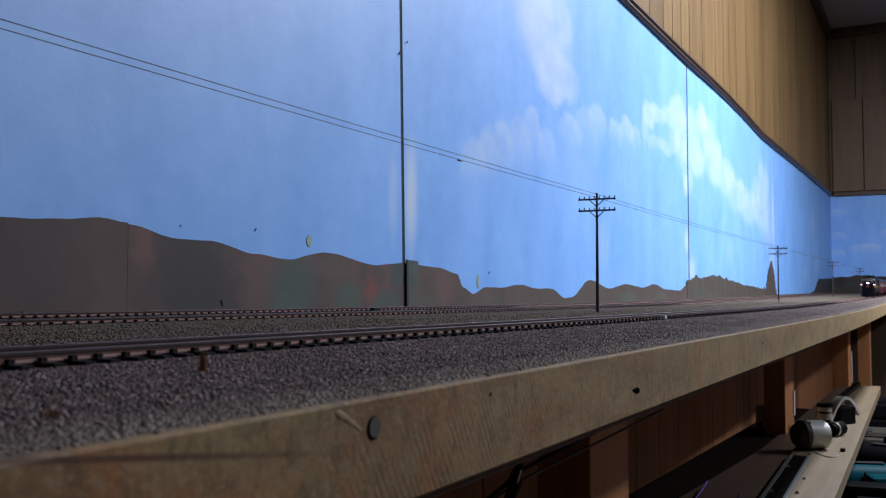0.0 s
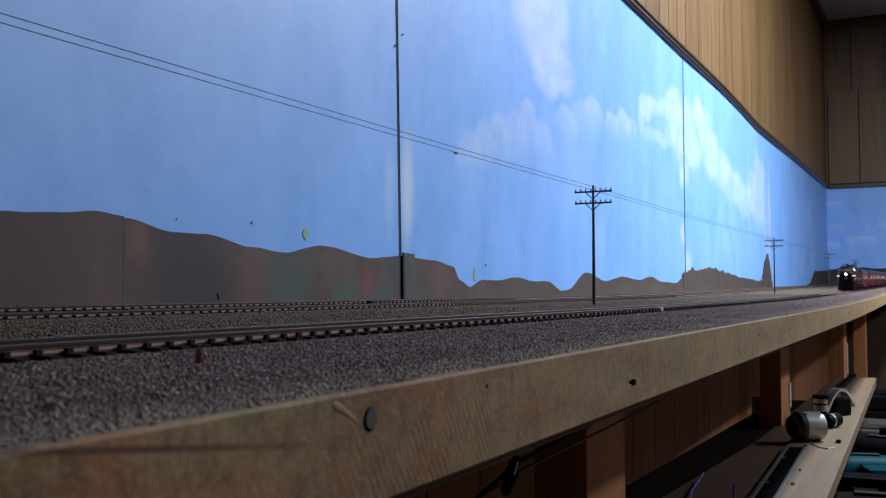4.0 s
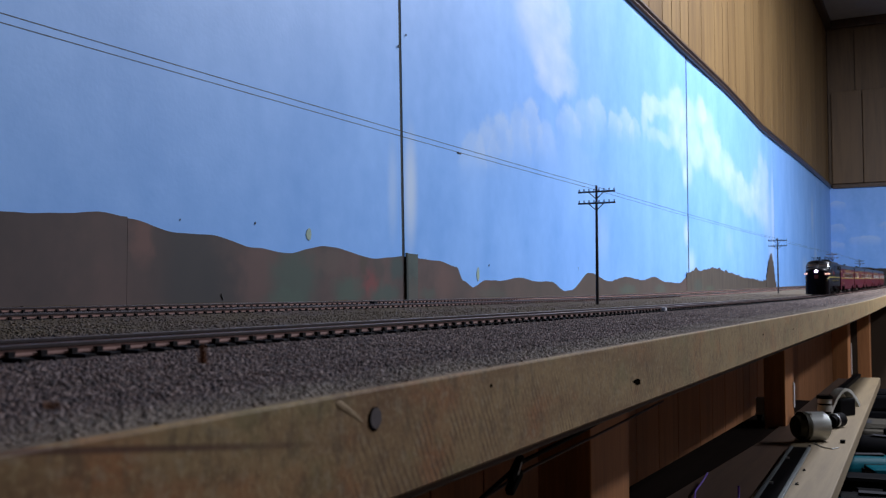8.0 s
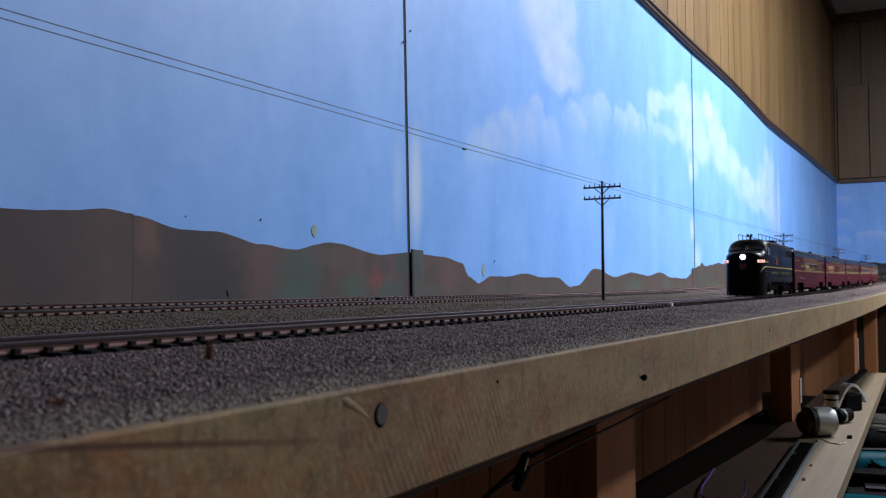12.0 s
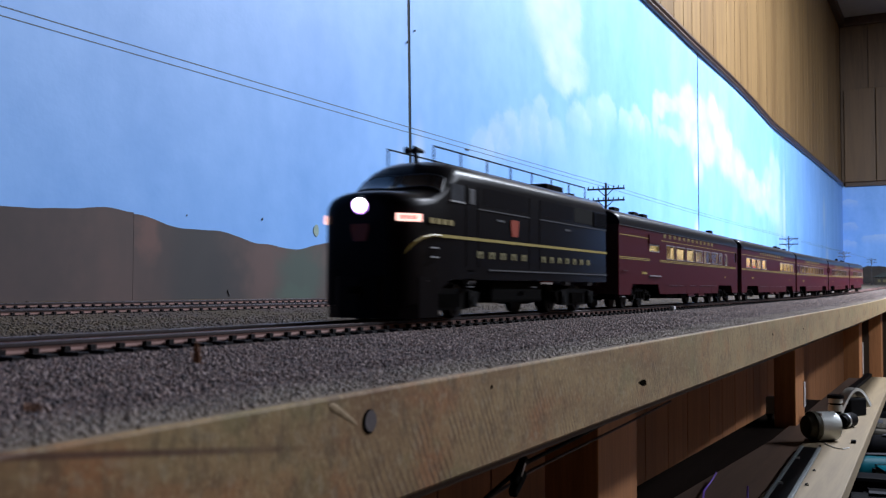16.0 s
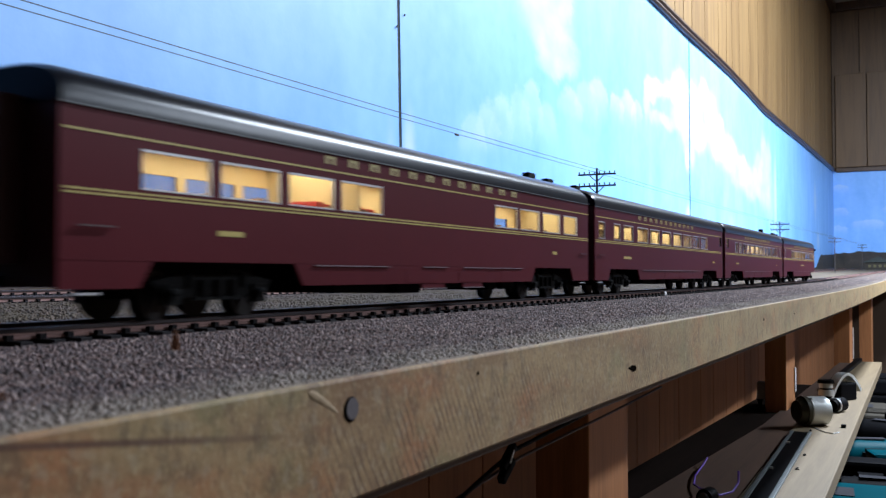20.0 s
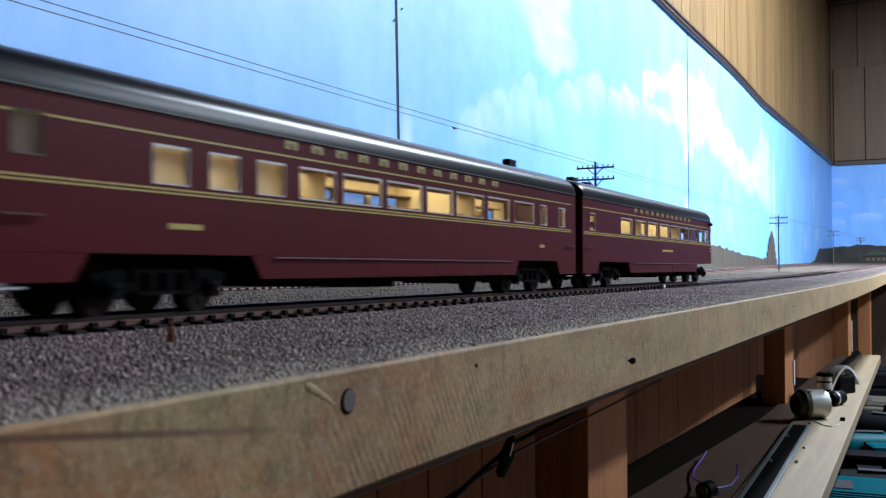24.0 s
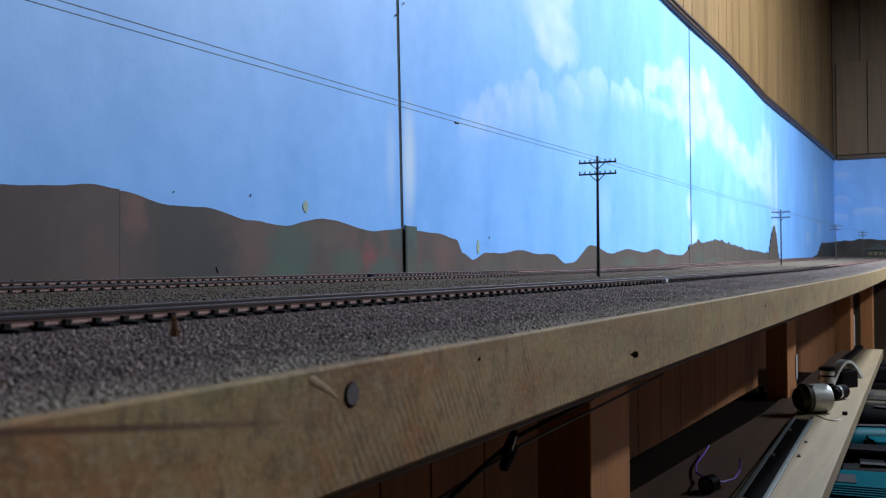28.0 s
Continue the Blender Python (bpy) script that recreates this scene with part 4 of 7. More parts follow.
ss = [-2.5 + 0.1 * i for i in range(25)] + [0.01 * i for i in range(1, 150)] + [1.5 + 0.03 * i for i in range(121)]
ys = [0.0804, 0.0809, 0.0818] + [0.0832 + 0.0052 * i for i in range(75)]
ys[-1] = 0.4664
verts = [(s, y, Z0 + ground(s, y)) for s in ss for y in ys]
ny = len(ys)
faces = [(i * ny + j, (i + 1) * ny + j, (i + 1) * ny + j + 1, i * ny + j + 1) for i in range(len(ss) - 1) for j in range(ny - 1)]
me = bpy.data.meshes.new("layout_ground")
me.from_pydata(verts, [], faces)
me.polygons.foreach_set("use_smooth", [True] * len(faces))
me.materials.append(M_BALLAST)
tagged(new("layout_ground", me), "grey-brown ballasted ground of the model railway", "ground", kind="structure")


def board_along(name, y0, y1, lo, hi, material, label, category, bevel, kind="structure"):
    """A long board that follows the climb of the line."""
    bm = bmesh.new()
    b = bevel
    prof = ((y0 + b, lo), (y0, lo + b), (y0, hi - b), (y0 + b * 0.3, hi - b * 0.3), (y0 + b, hi), (y1, hi), (y1, lo))
    stations = [X0 + 0.2 * i for i in range(39)] + [X1 - 0.008]
    rows = [[bm.verts.new((s, y, Z0 + z + rise(s))) for y, z in prof] for s in stations]
    n = len(prof)
    for a, c in zip(rows, rows[1:]):
        for i in range(n):
            bm.faces.new((a[i], a[(i + 1) % n], c[(i + 1) % n], c[i]))
    bm.faces.new(rows[0])
    bm.faces.new(rows[-1][::-1])
    bmesh.ops.recalc_face_normals(bm, faces=bm.faces[:])
    return tagged(link(name, bm, material), label, category, kind=kind)


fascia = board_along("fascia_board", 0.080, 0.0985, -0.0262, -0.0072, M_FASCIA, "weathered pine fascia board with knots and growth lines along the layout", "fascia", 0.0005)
board_along("layout_deck", 0.0987, 0.4666, -0.030, -0.0105, M_PLANK_OLD, "brown board deck that carries the model railway", "deck", 0.001)
board_along("deck_lip", 0.0875, 0.0985, -0.0307, -0.0264, M_PLANK_OLD, "thin wooden lip under the fascia board", "trim", 0.0006)


def nail(s, z, r, label):
    t = thing("nail", label, "nail")
    bm = bmesh.new()
    zz = Z0 + z + rise(s)
    tube(bm, (s, 0.0812, zz), (s, 0.07995, zz), r, r, 24)
    part("nail_hole", bm, M_HOLE, t, "dark sunk hole")
    bm = bmesh.new()
    tube(bm, (s + r * 0.13, 0.0812, zz + r * 0.05), (s + r * 0.13, 0.0798, zz + r * 0.05), r * 0.88, r * 0.84, 24)
    part("nail_head", bm, M_DULLHEAD, t, "grey metal head")


nail(0.1207, -0.0121, 0.0020, "grey nail head sunk in the pine fascia board")
bm = bmesh.new()
rings = []
for i in range(9):
    u = i / 8
    r = 0.00075 * (1 - u) ** 0.6 + 0.00018
    if i == 0:
        r = 0.0003
    c = Vector((0.1098 + 0.0074 * u, 0.0800 + 0.22 * r, Z0 - 0.0081 - 0.0037 * u ** 1.15))
    rings.append([bm.verts.new(c + Vector((0.45 * r * math.cos(a), 0.36 * r * math.sin(a), r * math.cos(a)))) for a in [k * math.pi / 5 for k in range(10)]])
for p, q in zip(rings, rings[1:]):
    for k in range(10):
        bm.faces.new((p[k], p[(k + 1) % 10], q[(k + 1) % 10], q[k]))
bm.faces.new(rings[0][::-1])
bm.faces.new(rings[-1])
bmesh.ops.recalc_face_normals(bm, faces=bm.faces[:])
tagged(link("wood_scar", bm, M_SPLIT, True), "pale torn splinter scar in the pine fascia board", "scar")
for s, z, r, rz in ((0.2705, -0.0191, 0.0042, 0.0009), (0.504, -0.0146, 0.0016, 0.0007), (0.1655, -0.0108, 0.0006, 0.0004), (0.62, -0.016, 0.0016, 0.0008), (0.84, -0.013, 0.0007, 0.0022)):
    bm = bmesh.new()
    prism(bm, [(s + r * math.cos(a) * (1 + 0.22 * math.sin(3 * a + s * 40)), Z0 + z + rise(s) + rz * math.sin(a) * (0.85 + 0.3 * math.cos(2 * a + s * 60)) - 0.12 * r * math.cos(a)) for a in [i * math.pi / 10 for i in range(20)]], "y", 0.07996, 0.0806)
    tagged(link("knot_hole", bm, M_HOLE), "small dark knot hole in the fascia board", "hole", "knot holes in the fascia")

# ---- track ----
TIE = 0.00687
DROP = 0.00135       # rail heads of the near track below the datum


def track(name, yc, zoff, s0, s1, tie0, tie1, label):
    t = thing(name, label, "track", kind="structure")
    for side in (-1, 1):
        bm = bmesh.new()
        yc2 = yc + side * 0.0089
        prof = ((-0.0012, -0.0021, 0), (-0.0012, -0.0018, 0), (-0.00035, -0.0015, 0), (-0.00035, -0.0009, 2), (-0.00068, -0.0007, 2), (-0.00064, -0.0001, 1), (-0.0005, 0, 1), (0.0005, 0, 1), (0.00064, -0.0001, 2), (0.00068, -0.0007, 2), (0.00035, -0.0009, 0), (0.00035, -0.0015, 0), (0.0012, -0.0018, 0), (0.0012, -0.0021, 0))   # across, up, paint of the face that follows
        st = [s0 + (s1 - s0) * i / 60 for i in range(61)]
        rows = [[bm.verts.new((s, yc2 + y, Z0 + zoff + z + rise(s))) for y, z, _ in prof] for s in st]
        n = len(prof)
        for a, c in zip(rows, rows[1:]):
            for i in range(n):
                f = bm.faces.new((a[i], a[(i + 1) % n], c[(i + 1) % n], c[i]))
                f.material_index = prof[i][2]
        bm.faces.new(rows[0])
        bm.faces.new(rows[-1][::-1])
        bmesh.ops.recalc_face_normals(bm, faces=bm.faces[:])
        part("rail", bm, [M_RAIL, M_RAIL_HEAD, M_RAIL_DARK], t, "rusty rail with a worn bright head")
    bm = boxm(-0.0013, 0.0013, -0.0155, 0.0155, -0.0040, -0.0021, 0)
    for side in (-1, 1):
        for d in (-0.0021, 0.0021):
            yy = side * 0.0089 + d * 0.75
            box(bm, -0.0007, 0.0007, yy - 0.0006, yy + 0.0006, -0.0021, -0.0011)
    me = bpy.data.meshes.new("tie")
    bm.to_mesh(me)
    bm.free()
    me.materials.append(M_TIE)
    k0, k1 = int(tie0 / TIE), int(tie1 / TIE)
    rr = random.Random(7)
    for k in range(k0, k1):
        s = k * TIE + 0.0035 + rr.uniform(-0.0002, 0.0002)
        share("tie", me, t, pose(s, yc + rr.uniform(-0.0003, 0.0003), Z0 + zoff + rise(s), 0, -slope(s), rr.uniform(-0.6, 0.6)))
    # the far and unseen ties in one piece
    bm = bmesh.new()
    for a, b in ((s0, tie0), (tie1, s1)):
        for k in range(int(a / TIE), int(b / TIE)):
            s = k * TIE + 0.0035
            z = Z0 + zoff + rise(s)
            box(bm, s - 0.0013, s + 0.0013, yc - 0.0155, yc + 0.0155, z - 0.0040, z - 0.0021)
    far = part("far_ties", bm, M_TIE, t)
    far["kind"] = "stuff"
    return t


track("railway_track", 0.160, -DROP, -2.5, 5.08, 0.08, 1.7, "model railway track with rusty rails on dark plastic ties")
track("railway_track", 0.349, -0.0007, -2.5, 5.08, 0.22, 1.4, "middle model railway track with rusty rails on dark ties")
track("railway_track", 0.420, 0.0006, -2.5, 5.08, 0.28, 0.95, "rear model railway track with rusty rails beside the backdrop")

# ---- hill cut-outs ----


def hill(s0, s1, knots, y, material, label, rough=0.0006, step=0.006, seed=0.0, bumps=0.0):
    pts = [(s0, Z0 - 0.012)]
    n = int((s1 - s0) / step)
    for i in range(n + 1):
        s = s0 + (s1 - s0) * i / n
        z = curve_through(knots, s) + rough * noise.noise(Vector((s * 55, seed, 0))) + bumps * abs(noise.noise(Vector((s * 24, seed + 4, 0))))
        pts.append((s, Z0 + z))
    pts.append((s1, Z0 - 0.012))
    bm = bmesh.new()
    prism(bm, pts, "y", y, y + 0.0011)
    return tagged(link("painted_hill", bm, material), label, "hill", "hill cut-outs on the backdrop")


hill(-1.2, 0.4305, ((-1.2, 0.045), (-0.5, 0.06), (0.1, 0.05), (0.35, 0.0545), (0.385, 0.0565), (0.407, 0.0593), (0.43, 0.0578)), 0.4618, M_HILL, "grey-brown painted hill cut-out with a straight edge")
hill(0.4323, 0.951, ((0.43, 0.057), (0.478, 0.0498), (0.51, 0.0502), (0.56, 0.043), (0.60, 0.0402), (0.658, 0.0481), (0.735, 0.0398), (0.79, 0.0435), (0.86, 0.0412), (0.904, 0.0358), (0.92, 0.0205), (0.95, 0.0128)), 0.4634, M_HILL, "brown painted hill cut-out with green and reddish patches", 0.0005, 0.004)
bm = bmesh.new()
prism(bm, [(0.4302, Z0 - 0.01), (0.4325, Z0 - 0.01), (0.4325, Z0 + 0.0555), (0.4302, Z0 + 0.0565)], "y", 0.4640, 0.4650)
part("card_joint", bm, mat("joint_shade_paint", (0.034, 0.025, 0.024), rough=0.9), backdrop, "dark gap between two hill cards")
hill(0.944, 2.0, ((0.944, 0.0128), (0.985, 0.0222), (1.02, 0.0214), (1.083, 0.0262), (1.14, 0.0216), (1.19, 0.0221), (1.244, 0.0093), (1.27, 0.0103), (1.353, 0.0368), (1.447, 0.0248), (1.541, 0.033), (1.643, 0.0284), (1.72, 0.0354), (1.80, 0.0266), (1.91, 0.0251), (2.0, 0.041)), 0.4642, M_HILL, "low brown painted hills cut from card", 0.0008)
hill(1.975, 3.22, ((1.975, 0.047), (2.07, 0.052), (2.25, 0.0625), (2.43, 0.0545), (2.66, 0.044), (3.0, 0.037), (3.22, 0.036)), 0.4634, M_WOODS, "brown wooded ridge painted on card", 0.002, 0.008, 2.0, 0.014)
hill(3.21, 5.1, ((3.21, 0.020), (3.6, 0.016), (4.05, 0.02), (4.3, 0.04), (4.5, 0.095), (5.1, 0.108)), 0.4642, M_FARHILL, "dark painted tree line in the corner", 0.004, 0.016, 5.0, 0.016)
bm = bmesh.new()
half = [(0.105, 0.0), (0.11, 0.03), (0.095, 0.05), (0.10, 0.058), (0.075, 0.07), (0.08, 0.08), (0.055, 0.092), (0.058, 0.10), (0.03, 0.112), (0.012, 0.128)]
prism(bm, [(3.12 - w, Z0 + z) for w, z in half] + [(3.12 + 0.7 * w, Z0 + z) for w, z in half[::-1]], "y", 0.4622, 0.4632)
tagged(link("painted_tree", bm, M_WOODS), "tall brown painted tree against the backdrop seam", "tree")
bm = bmesh.new()
pts = [(0.4640, Z0 - 0.01)]
for i in range(60):
    y = 0.464 - 1.3 * i / 59
    pts.append((y, Z0 + 0.118 + 0.016 * noise.noise(Vector((y * 8, 9, 0))) + 0.02 * abs(noise.noise(Vector((y * 30, 3, 0))))))
pts.append((-0.836, Z0 - 0.01))
prism(bm, pts, "x", X1 - 0.012, X1 - 0.0095)
tagged(link("painted_hill", bm, M_FARHILL), "dark wooded hill painted on the end wall", "hill", "hill cut-outs on the backdrop")
for s, z, w, h in ((0.634, 0.0572, 0.0036, 0.0050), (0.963, 0.0285, 0.0035, 0.0078)):
    bm = bmesh.new()
    prism(bm, [(s + w * math.cos(a), Z0 + z + h * math.sin(a) * (1 + 0.25 * math.cos(a))) for a in [i * math.pi / 7 for i in range(14)]], "y", 0.4657, 0.4664)
    tagged(link("paint_spot", bm, mat("green_spot_paint", (0.30, 0.40, 0.34), rough=0.7, scale=200)), "small pale green paint spot on the blue backdrop", "paint spot", "paint spots")

M_SEAMDARK = mat("seam_shadow_paint", (0.012, 0.022, 0.02), rough=0.8)
bm = bmesh.new()
prism(bm, [(0.7915, Z0 - 0.004), (0.7952, Z0 - 0.004), (0.7938, Z0 + 0.047), (0.7905, Z0 + 0.047)], "y", 0.4612, 0.4626)
part("seam_strip", bm, M_SEAMDARK, backdrop, "dark strip where the joint crosses the hills")

bm = bmesh.new()
prism(bm, [(0.7955, Z0 - 0.004), (0.8150, Z0 - 0.004), (0.8150, Z0 + 0.0463), (0.7940, Z0 + 0.0468)], "y", 0.4620, 0.4629)
part("green_patch", bm, painted_land("green_patch_paint", (0.050, 0.075, 0.068), (0.030, 0.046, 0.044), ((0.80, 0.006, 0.03, 0.02, (0.07, 0.06, 0.05), 0.7),), 40), backdrop, "green painted cover beside the joint")

# small dark scratches in the paint
for s, z, h, lean in ((0.4821, 0.0594, 0.0006, 0.0000), (0.5636, 0.0622, 0.0010, 0.0001), (0.7972, 0.2671, 0.0011, 0.0004), (0.7827, 0.2522, 0.0014, 0.0000), (0.5248, 0.0054, 0.0022, -0.0018), (0.9927, 0.0395, 0.0012, 0.0000), (1.3041, 0.0419, 0.0030, 0.0002)):
    bm = bmesh.new()
    y = 0.4652 if z > 0.038 else 0.4628
    prism(bm, [(s - 0.0003, Z0 + z - h), (s + 0.0003, Z0 + z - h), (s + 0.0005 + lean, Z0 + z + h * 0.4), (s + 0.0004 + lean * 1.4, Z0 + z + h), (s - 0.0004 + lean, Z0 + z + h * 0.5)], "y", y, y + 0.0012)
    tagged(link("paint_scratch", bm, M_WIRE), "small dark scratch in the painted backdrop", "scratch", "scratches in the paint")

# ---- telephone line ----


def telephone_pole():
    t = thing("telephone_pole", "dark plastic model telephone pole with two crossarms beside the track", "telephone pole", group="poles along the line")
    bm = bmesh.new()
    tube(bm, (0, 0, -0.006), (0, 0, 0.1095), 0.00165, 0.00105, 10)
    part("mast", bm, M_POLE, t, smooth=True)
    for z in (0.1035, 0.0925):
        arm = part("crossarm", boxm(-0.0006, 0.0006, -0.0185, 0.0185, z - 0.0008, z + 0.0008), M_POLE, t)
        for k in range(8):
            y = -0.0175 + 0.005 * k
            bm = bmesh.new()
            tube(bm, (0, y, z + 0.0008), (0, y, z + 0.0022), 0.00055, 0.0005, 6)
            tube(bm, (0, y, z + 0.0022), (0, y, z + 0.0030), 0.0008, 0.0005, 6)
            part("insulator", bm, M_POLE, arm)
        for sd in (-1, 1):
            bm = bmesh.new()
            tube(bm, (-0.0007, sd * 0.0075, z - 0.0005), (-0.0007, 0, z - 0.0072), 0.0005, seg=5)
            part("brace", bm, M_POLE, t)
    return t


POLE_S = (-0.37, 0.852, 2.012, 3.20, 4.40)
POLE_Y = 0.286
tp = telephone_pole()
tp.matrix_basis = pose(POLE_S[1], POLE_Y, Z0 + rise(POLE_S[1]))
for s in (POLE_S[0], *POLE_S[2:]):
    copy_thing(tp, pose(s, POLE_Y + (0.004 if s > 2.5 else 0), Z0 + rise(s), 0, 0, 4 if s > 2.5 else 0))
for dy, dz in ((-0.0025, 0.1076), (0.0075, 0.1076)):
    pts = []
    for a, b in zip(POLE_S, POLE_S[1:]):
        for i in range(12):
            u = i / 12
            s = a + (b - a) * u
            pts.append((s, POLE_Y + dy, Z0 + dz + rise(a) * (1 - u) + rise(b) * u - (0.0027 if a < 0.8 else 0.002) * 4 * u * (1 - u)))
    pts.append((POLE_S[-1], POLE_Y + dy, Z0 + dz + rise(POLE_S[-1])))
    bm = bmesh.new()
    path_tube(bm, pts, 0.00022, 5)
    tagged(link("telephone_wire", bm, M_WIRE), "thin dark thread strung between the telephone poles", "wire", "wires of the line")
bm = bmesh.new()
tube(bm, (0.572, POLE_Y + 0.0075, Z0 + 0.1058), (0.5765, POLE_Y + 0.0075, Z0 + 0.1057), 0.0008, 0.0006, 7)
tagged(link("wire_knot", bm, M_WIRE), "dark knot in the thread of the telephone line", "knot")

# ---- the train ----
PITCH = 0.303
TRACK_Y = 0.160
HW = 0.0175          # half the width of a car
WHEELS = []          # wheelsets that turn: (object, x, z, radius)


def plain_letters(parent, s0, s1, z0, z1, y, count, name="letter_bar", gap=0.45, paint=None):
    """Unlettered gold blocks in place of a company's name."""
    step = (s1 - s0) / count
    for k in range(count):
        a = s0 + step * k
        w = step * (1 - gap)
        bm = bmesh.new()
        box(bm, a, a + w * 0.36, y - 0.00012, y + 0.0002, z0, z1)
        box(bm, a + w * 0.66, a + w, y - 0.00012, y + 0.0002, z0, z1)
        box(bm, a + w * 0.361, a + w * 0.659, y - 0.00012, y + 0.0002, (z0 * 0.35 + z1 * 0.65), z1 - 0.0002)
        part(name, bm, paint or M_GOLD_DIM, parent)


def wheelset(parent, x, r, z=None):
    bm = bmesh.new()
    for sd in (-1, 1):
        y = sd * 0.0083
        tube(bm, (0, y - 0.0011, 0), (0, y + 0.0011, 0), r, r, 20)
        tube(bm, (0, y - sd * 0.0011, 0), (0, y - sd * 0.0017, 0), r + 0.0007, r + 0.0007, 20)
        for a in range(4):
            c, s_ = math.cos(a * math.pi / 2), math.sin(a * math.pi / 2)
            tube(bm, (c * r * 0.55, y + sd * 0.001, s_ * r * 0.55), (c * r * 0.55, y + sd * 0.0014, s_ * r * 0.55), r * 0.17, seg=8)
    tube(bm, (0, -0.009, 0), (0, 0.009, 0), 0.0009, seg=8)
    ob = part("wheelset", bm, M_WHEEL, parent, "dark metal wheels on an axle")
    WHEELS.append((ob, x, (r if z is None else z) - DROP, r))
    return ob


def car_truck(parent, x):
    """A four-wheel passenger truck with side frames."""
    bm = bmesh.new()
    for sd in (-1, 1):
        y = sd * 0.0125
        prism(bm, [(x + u, v) for u, v in ((-0.020, 0.0085), (-0.018, 0.0065), (-0.0125, 0.0045), (-0.006, 0.0052), (0.006, 0.0052), (0.0125, 0.0045), (0.018, 0.0065), (0.020, 0.0085), (0.012, 0.0100), (-0.012, 0.0100))], "y", y - 0.001, y + 0.001)
        for u in (-0.0145, 0.0145):
            box(bm, x + u - 0.0023, x + u + 0.0023, y + sd * 0.001 - 0.0008, y + sd * 0.001 + 0.0008, 0.0034, 0.0078)
        for u in (-0.005, 0.0, 0.005):
            tube(bm, (x + u, y + sd * 0.0012, 0.0048), (x + u, y + sd * 0.0012, 0.0088), 0.001, seg=7)
        box(bm, x - 0.008, x + 0.008, y - 0.0006 + sd * 0.0012, y + 0.0006 + sd * 0.0012, 0.0042, 0.0050)
        for u in (-0.0145, 0.0145):
            tube(bm, (x + u, y + sd * 0.0018, 0.0056), (x + u, y + sd * 0.0026, 0.0056), 0.0013, seg=9)
            tube(bm, (x + u * 0.62, y + sd * 0.0010, 0.0072), (x + u * 0.62, y + sd * 0.0010, 0.0105), 0.0009, seg=7)
    box(bm, x - 0.003, x + 0.003, -0.0125, 0.0125, 0.006, 0.0102)
    box(bm, x - 0.021, x + 0.021, -0.006, 0.006, 0.0075, 0.0141)
    bmesh.ops.translate(bm, verts=bm.verts[:], vec=(0, 0, -DROP))
    part("truck_frame", bm, M_TRUCK, parent, "black truck side frames")
    for u in (-0.0145, 0.0145):
        for sd in (-1, 1):
            part("journal_cover", boxm(x + u - 0.0012, x + u + 0.0012, sd * 0.0152 - 0.0003, sd * 0.0152 + 0.0003, 0.0042, 0.0054, 0.0002), M_UNDER, parent)
    for u in (-0.0145, 0.0145):
        wheelset(parent, x + u, 0.0053)


def roof_mesh(x0, x1, half, eave, top, round_front=0.004, round_back=0.004, inset=0.0):
    """A turtle-back roof whose ends draw in a little."""
    bm = bmesh.new()
    ring = []
    stations = [(x0, 0.86), (x0 + round_front * 0.35, 0.95), (x0 + round_front, 1.0), ((x0 + x1) / 2, 1.0), (x1 - round_back, 1.0), (x1 - round_back * 0.35, 0.95), (x1, 0.84)]
    if round_back > 0.01:
        stations = stations[:4] + [(x1 - 0.014, 1.0), (x1 - 0.009, 0.97), (x1 - 0.005, 0.9), (x1 - 0.002, 0.78), (x1 - 0.0006, 0.6)]
    for x, k in stations:
        wide = half if round_back <= 0.01 or x <= x1 - 0.0125 else half * max(0.2, 1 - ((x - x1 + 0.0125) / 0.0125) ** 2) ** 0.5
        row = []
        for i in range(17):
            a = math.pi * i / 16
            c, s_ = math.cos(a), math.sin(a)
            y = -wide * math.copysign(abs(c) ** 0.72, c)
            z = eave + (top - eave) * k * (abs(s_) ** 0.8)
            row.append(bm.verts.new((x, y, z)))
        ring.append(row)
    for a, b in zip(ring, ring[1:]):
        for i in range(16):
            bm.faces.new((a[i], b[i], b[i + 1], a[i + 1]))
    bm.faces.new(ring[0])
    bm.faces.new(ring[-1][::-1])
    bmesh.ops.recalc_face_normals(bm, faces=bm.faces[:])
    return bm


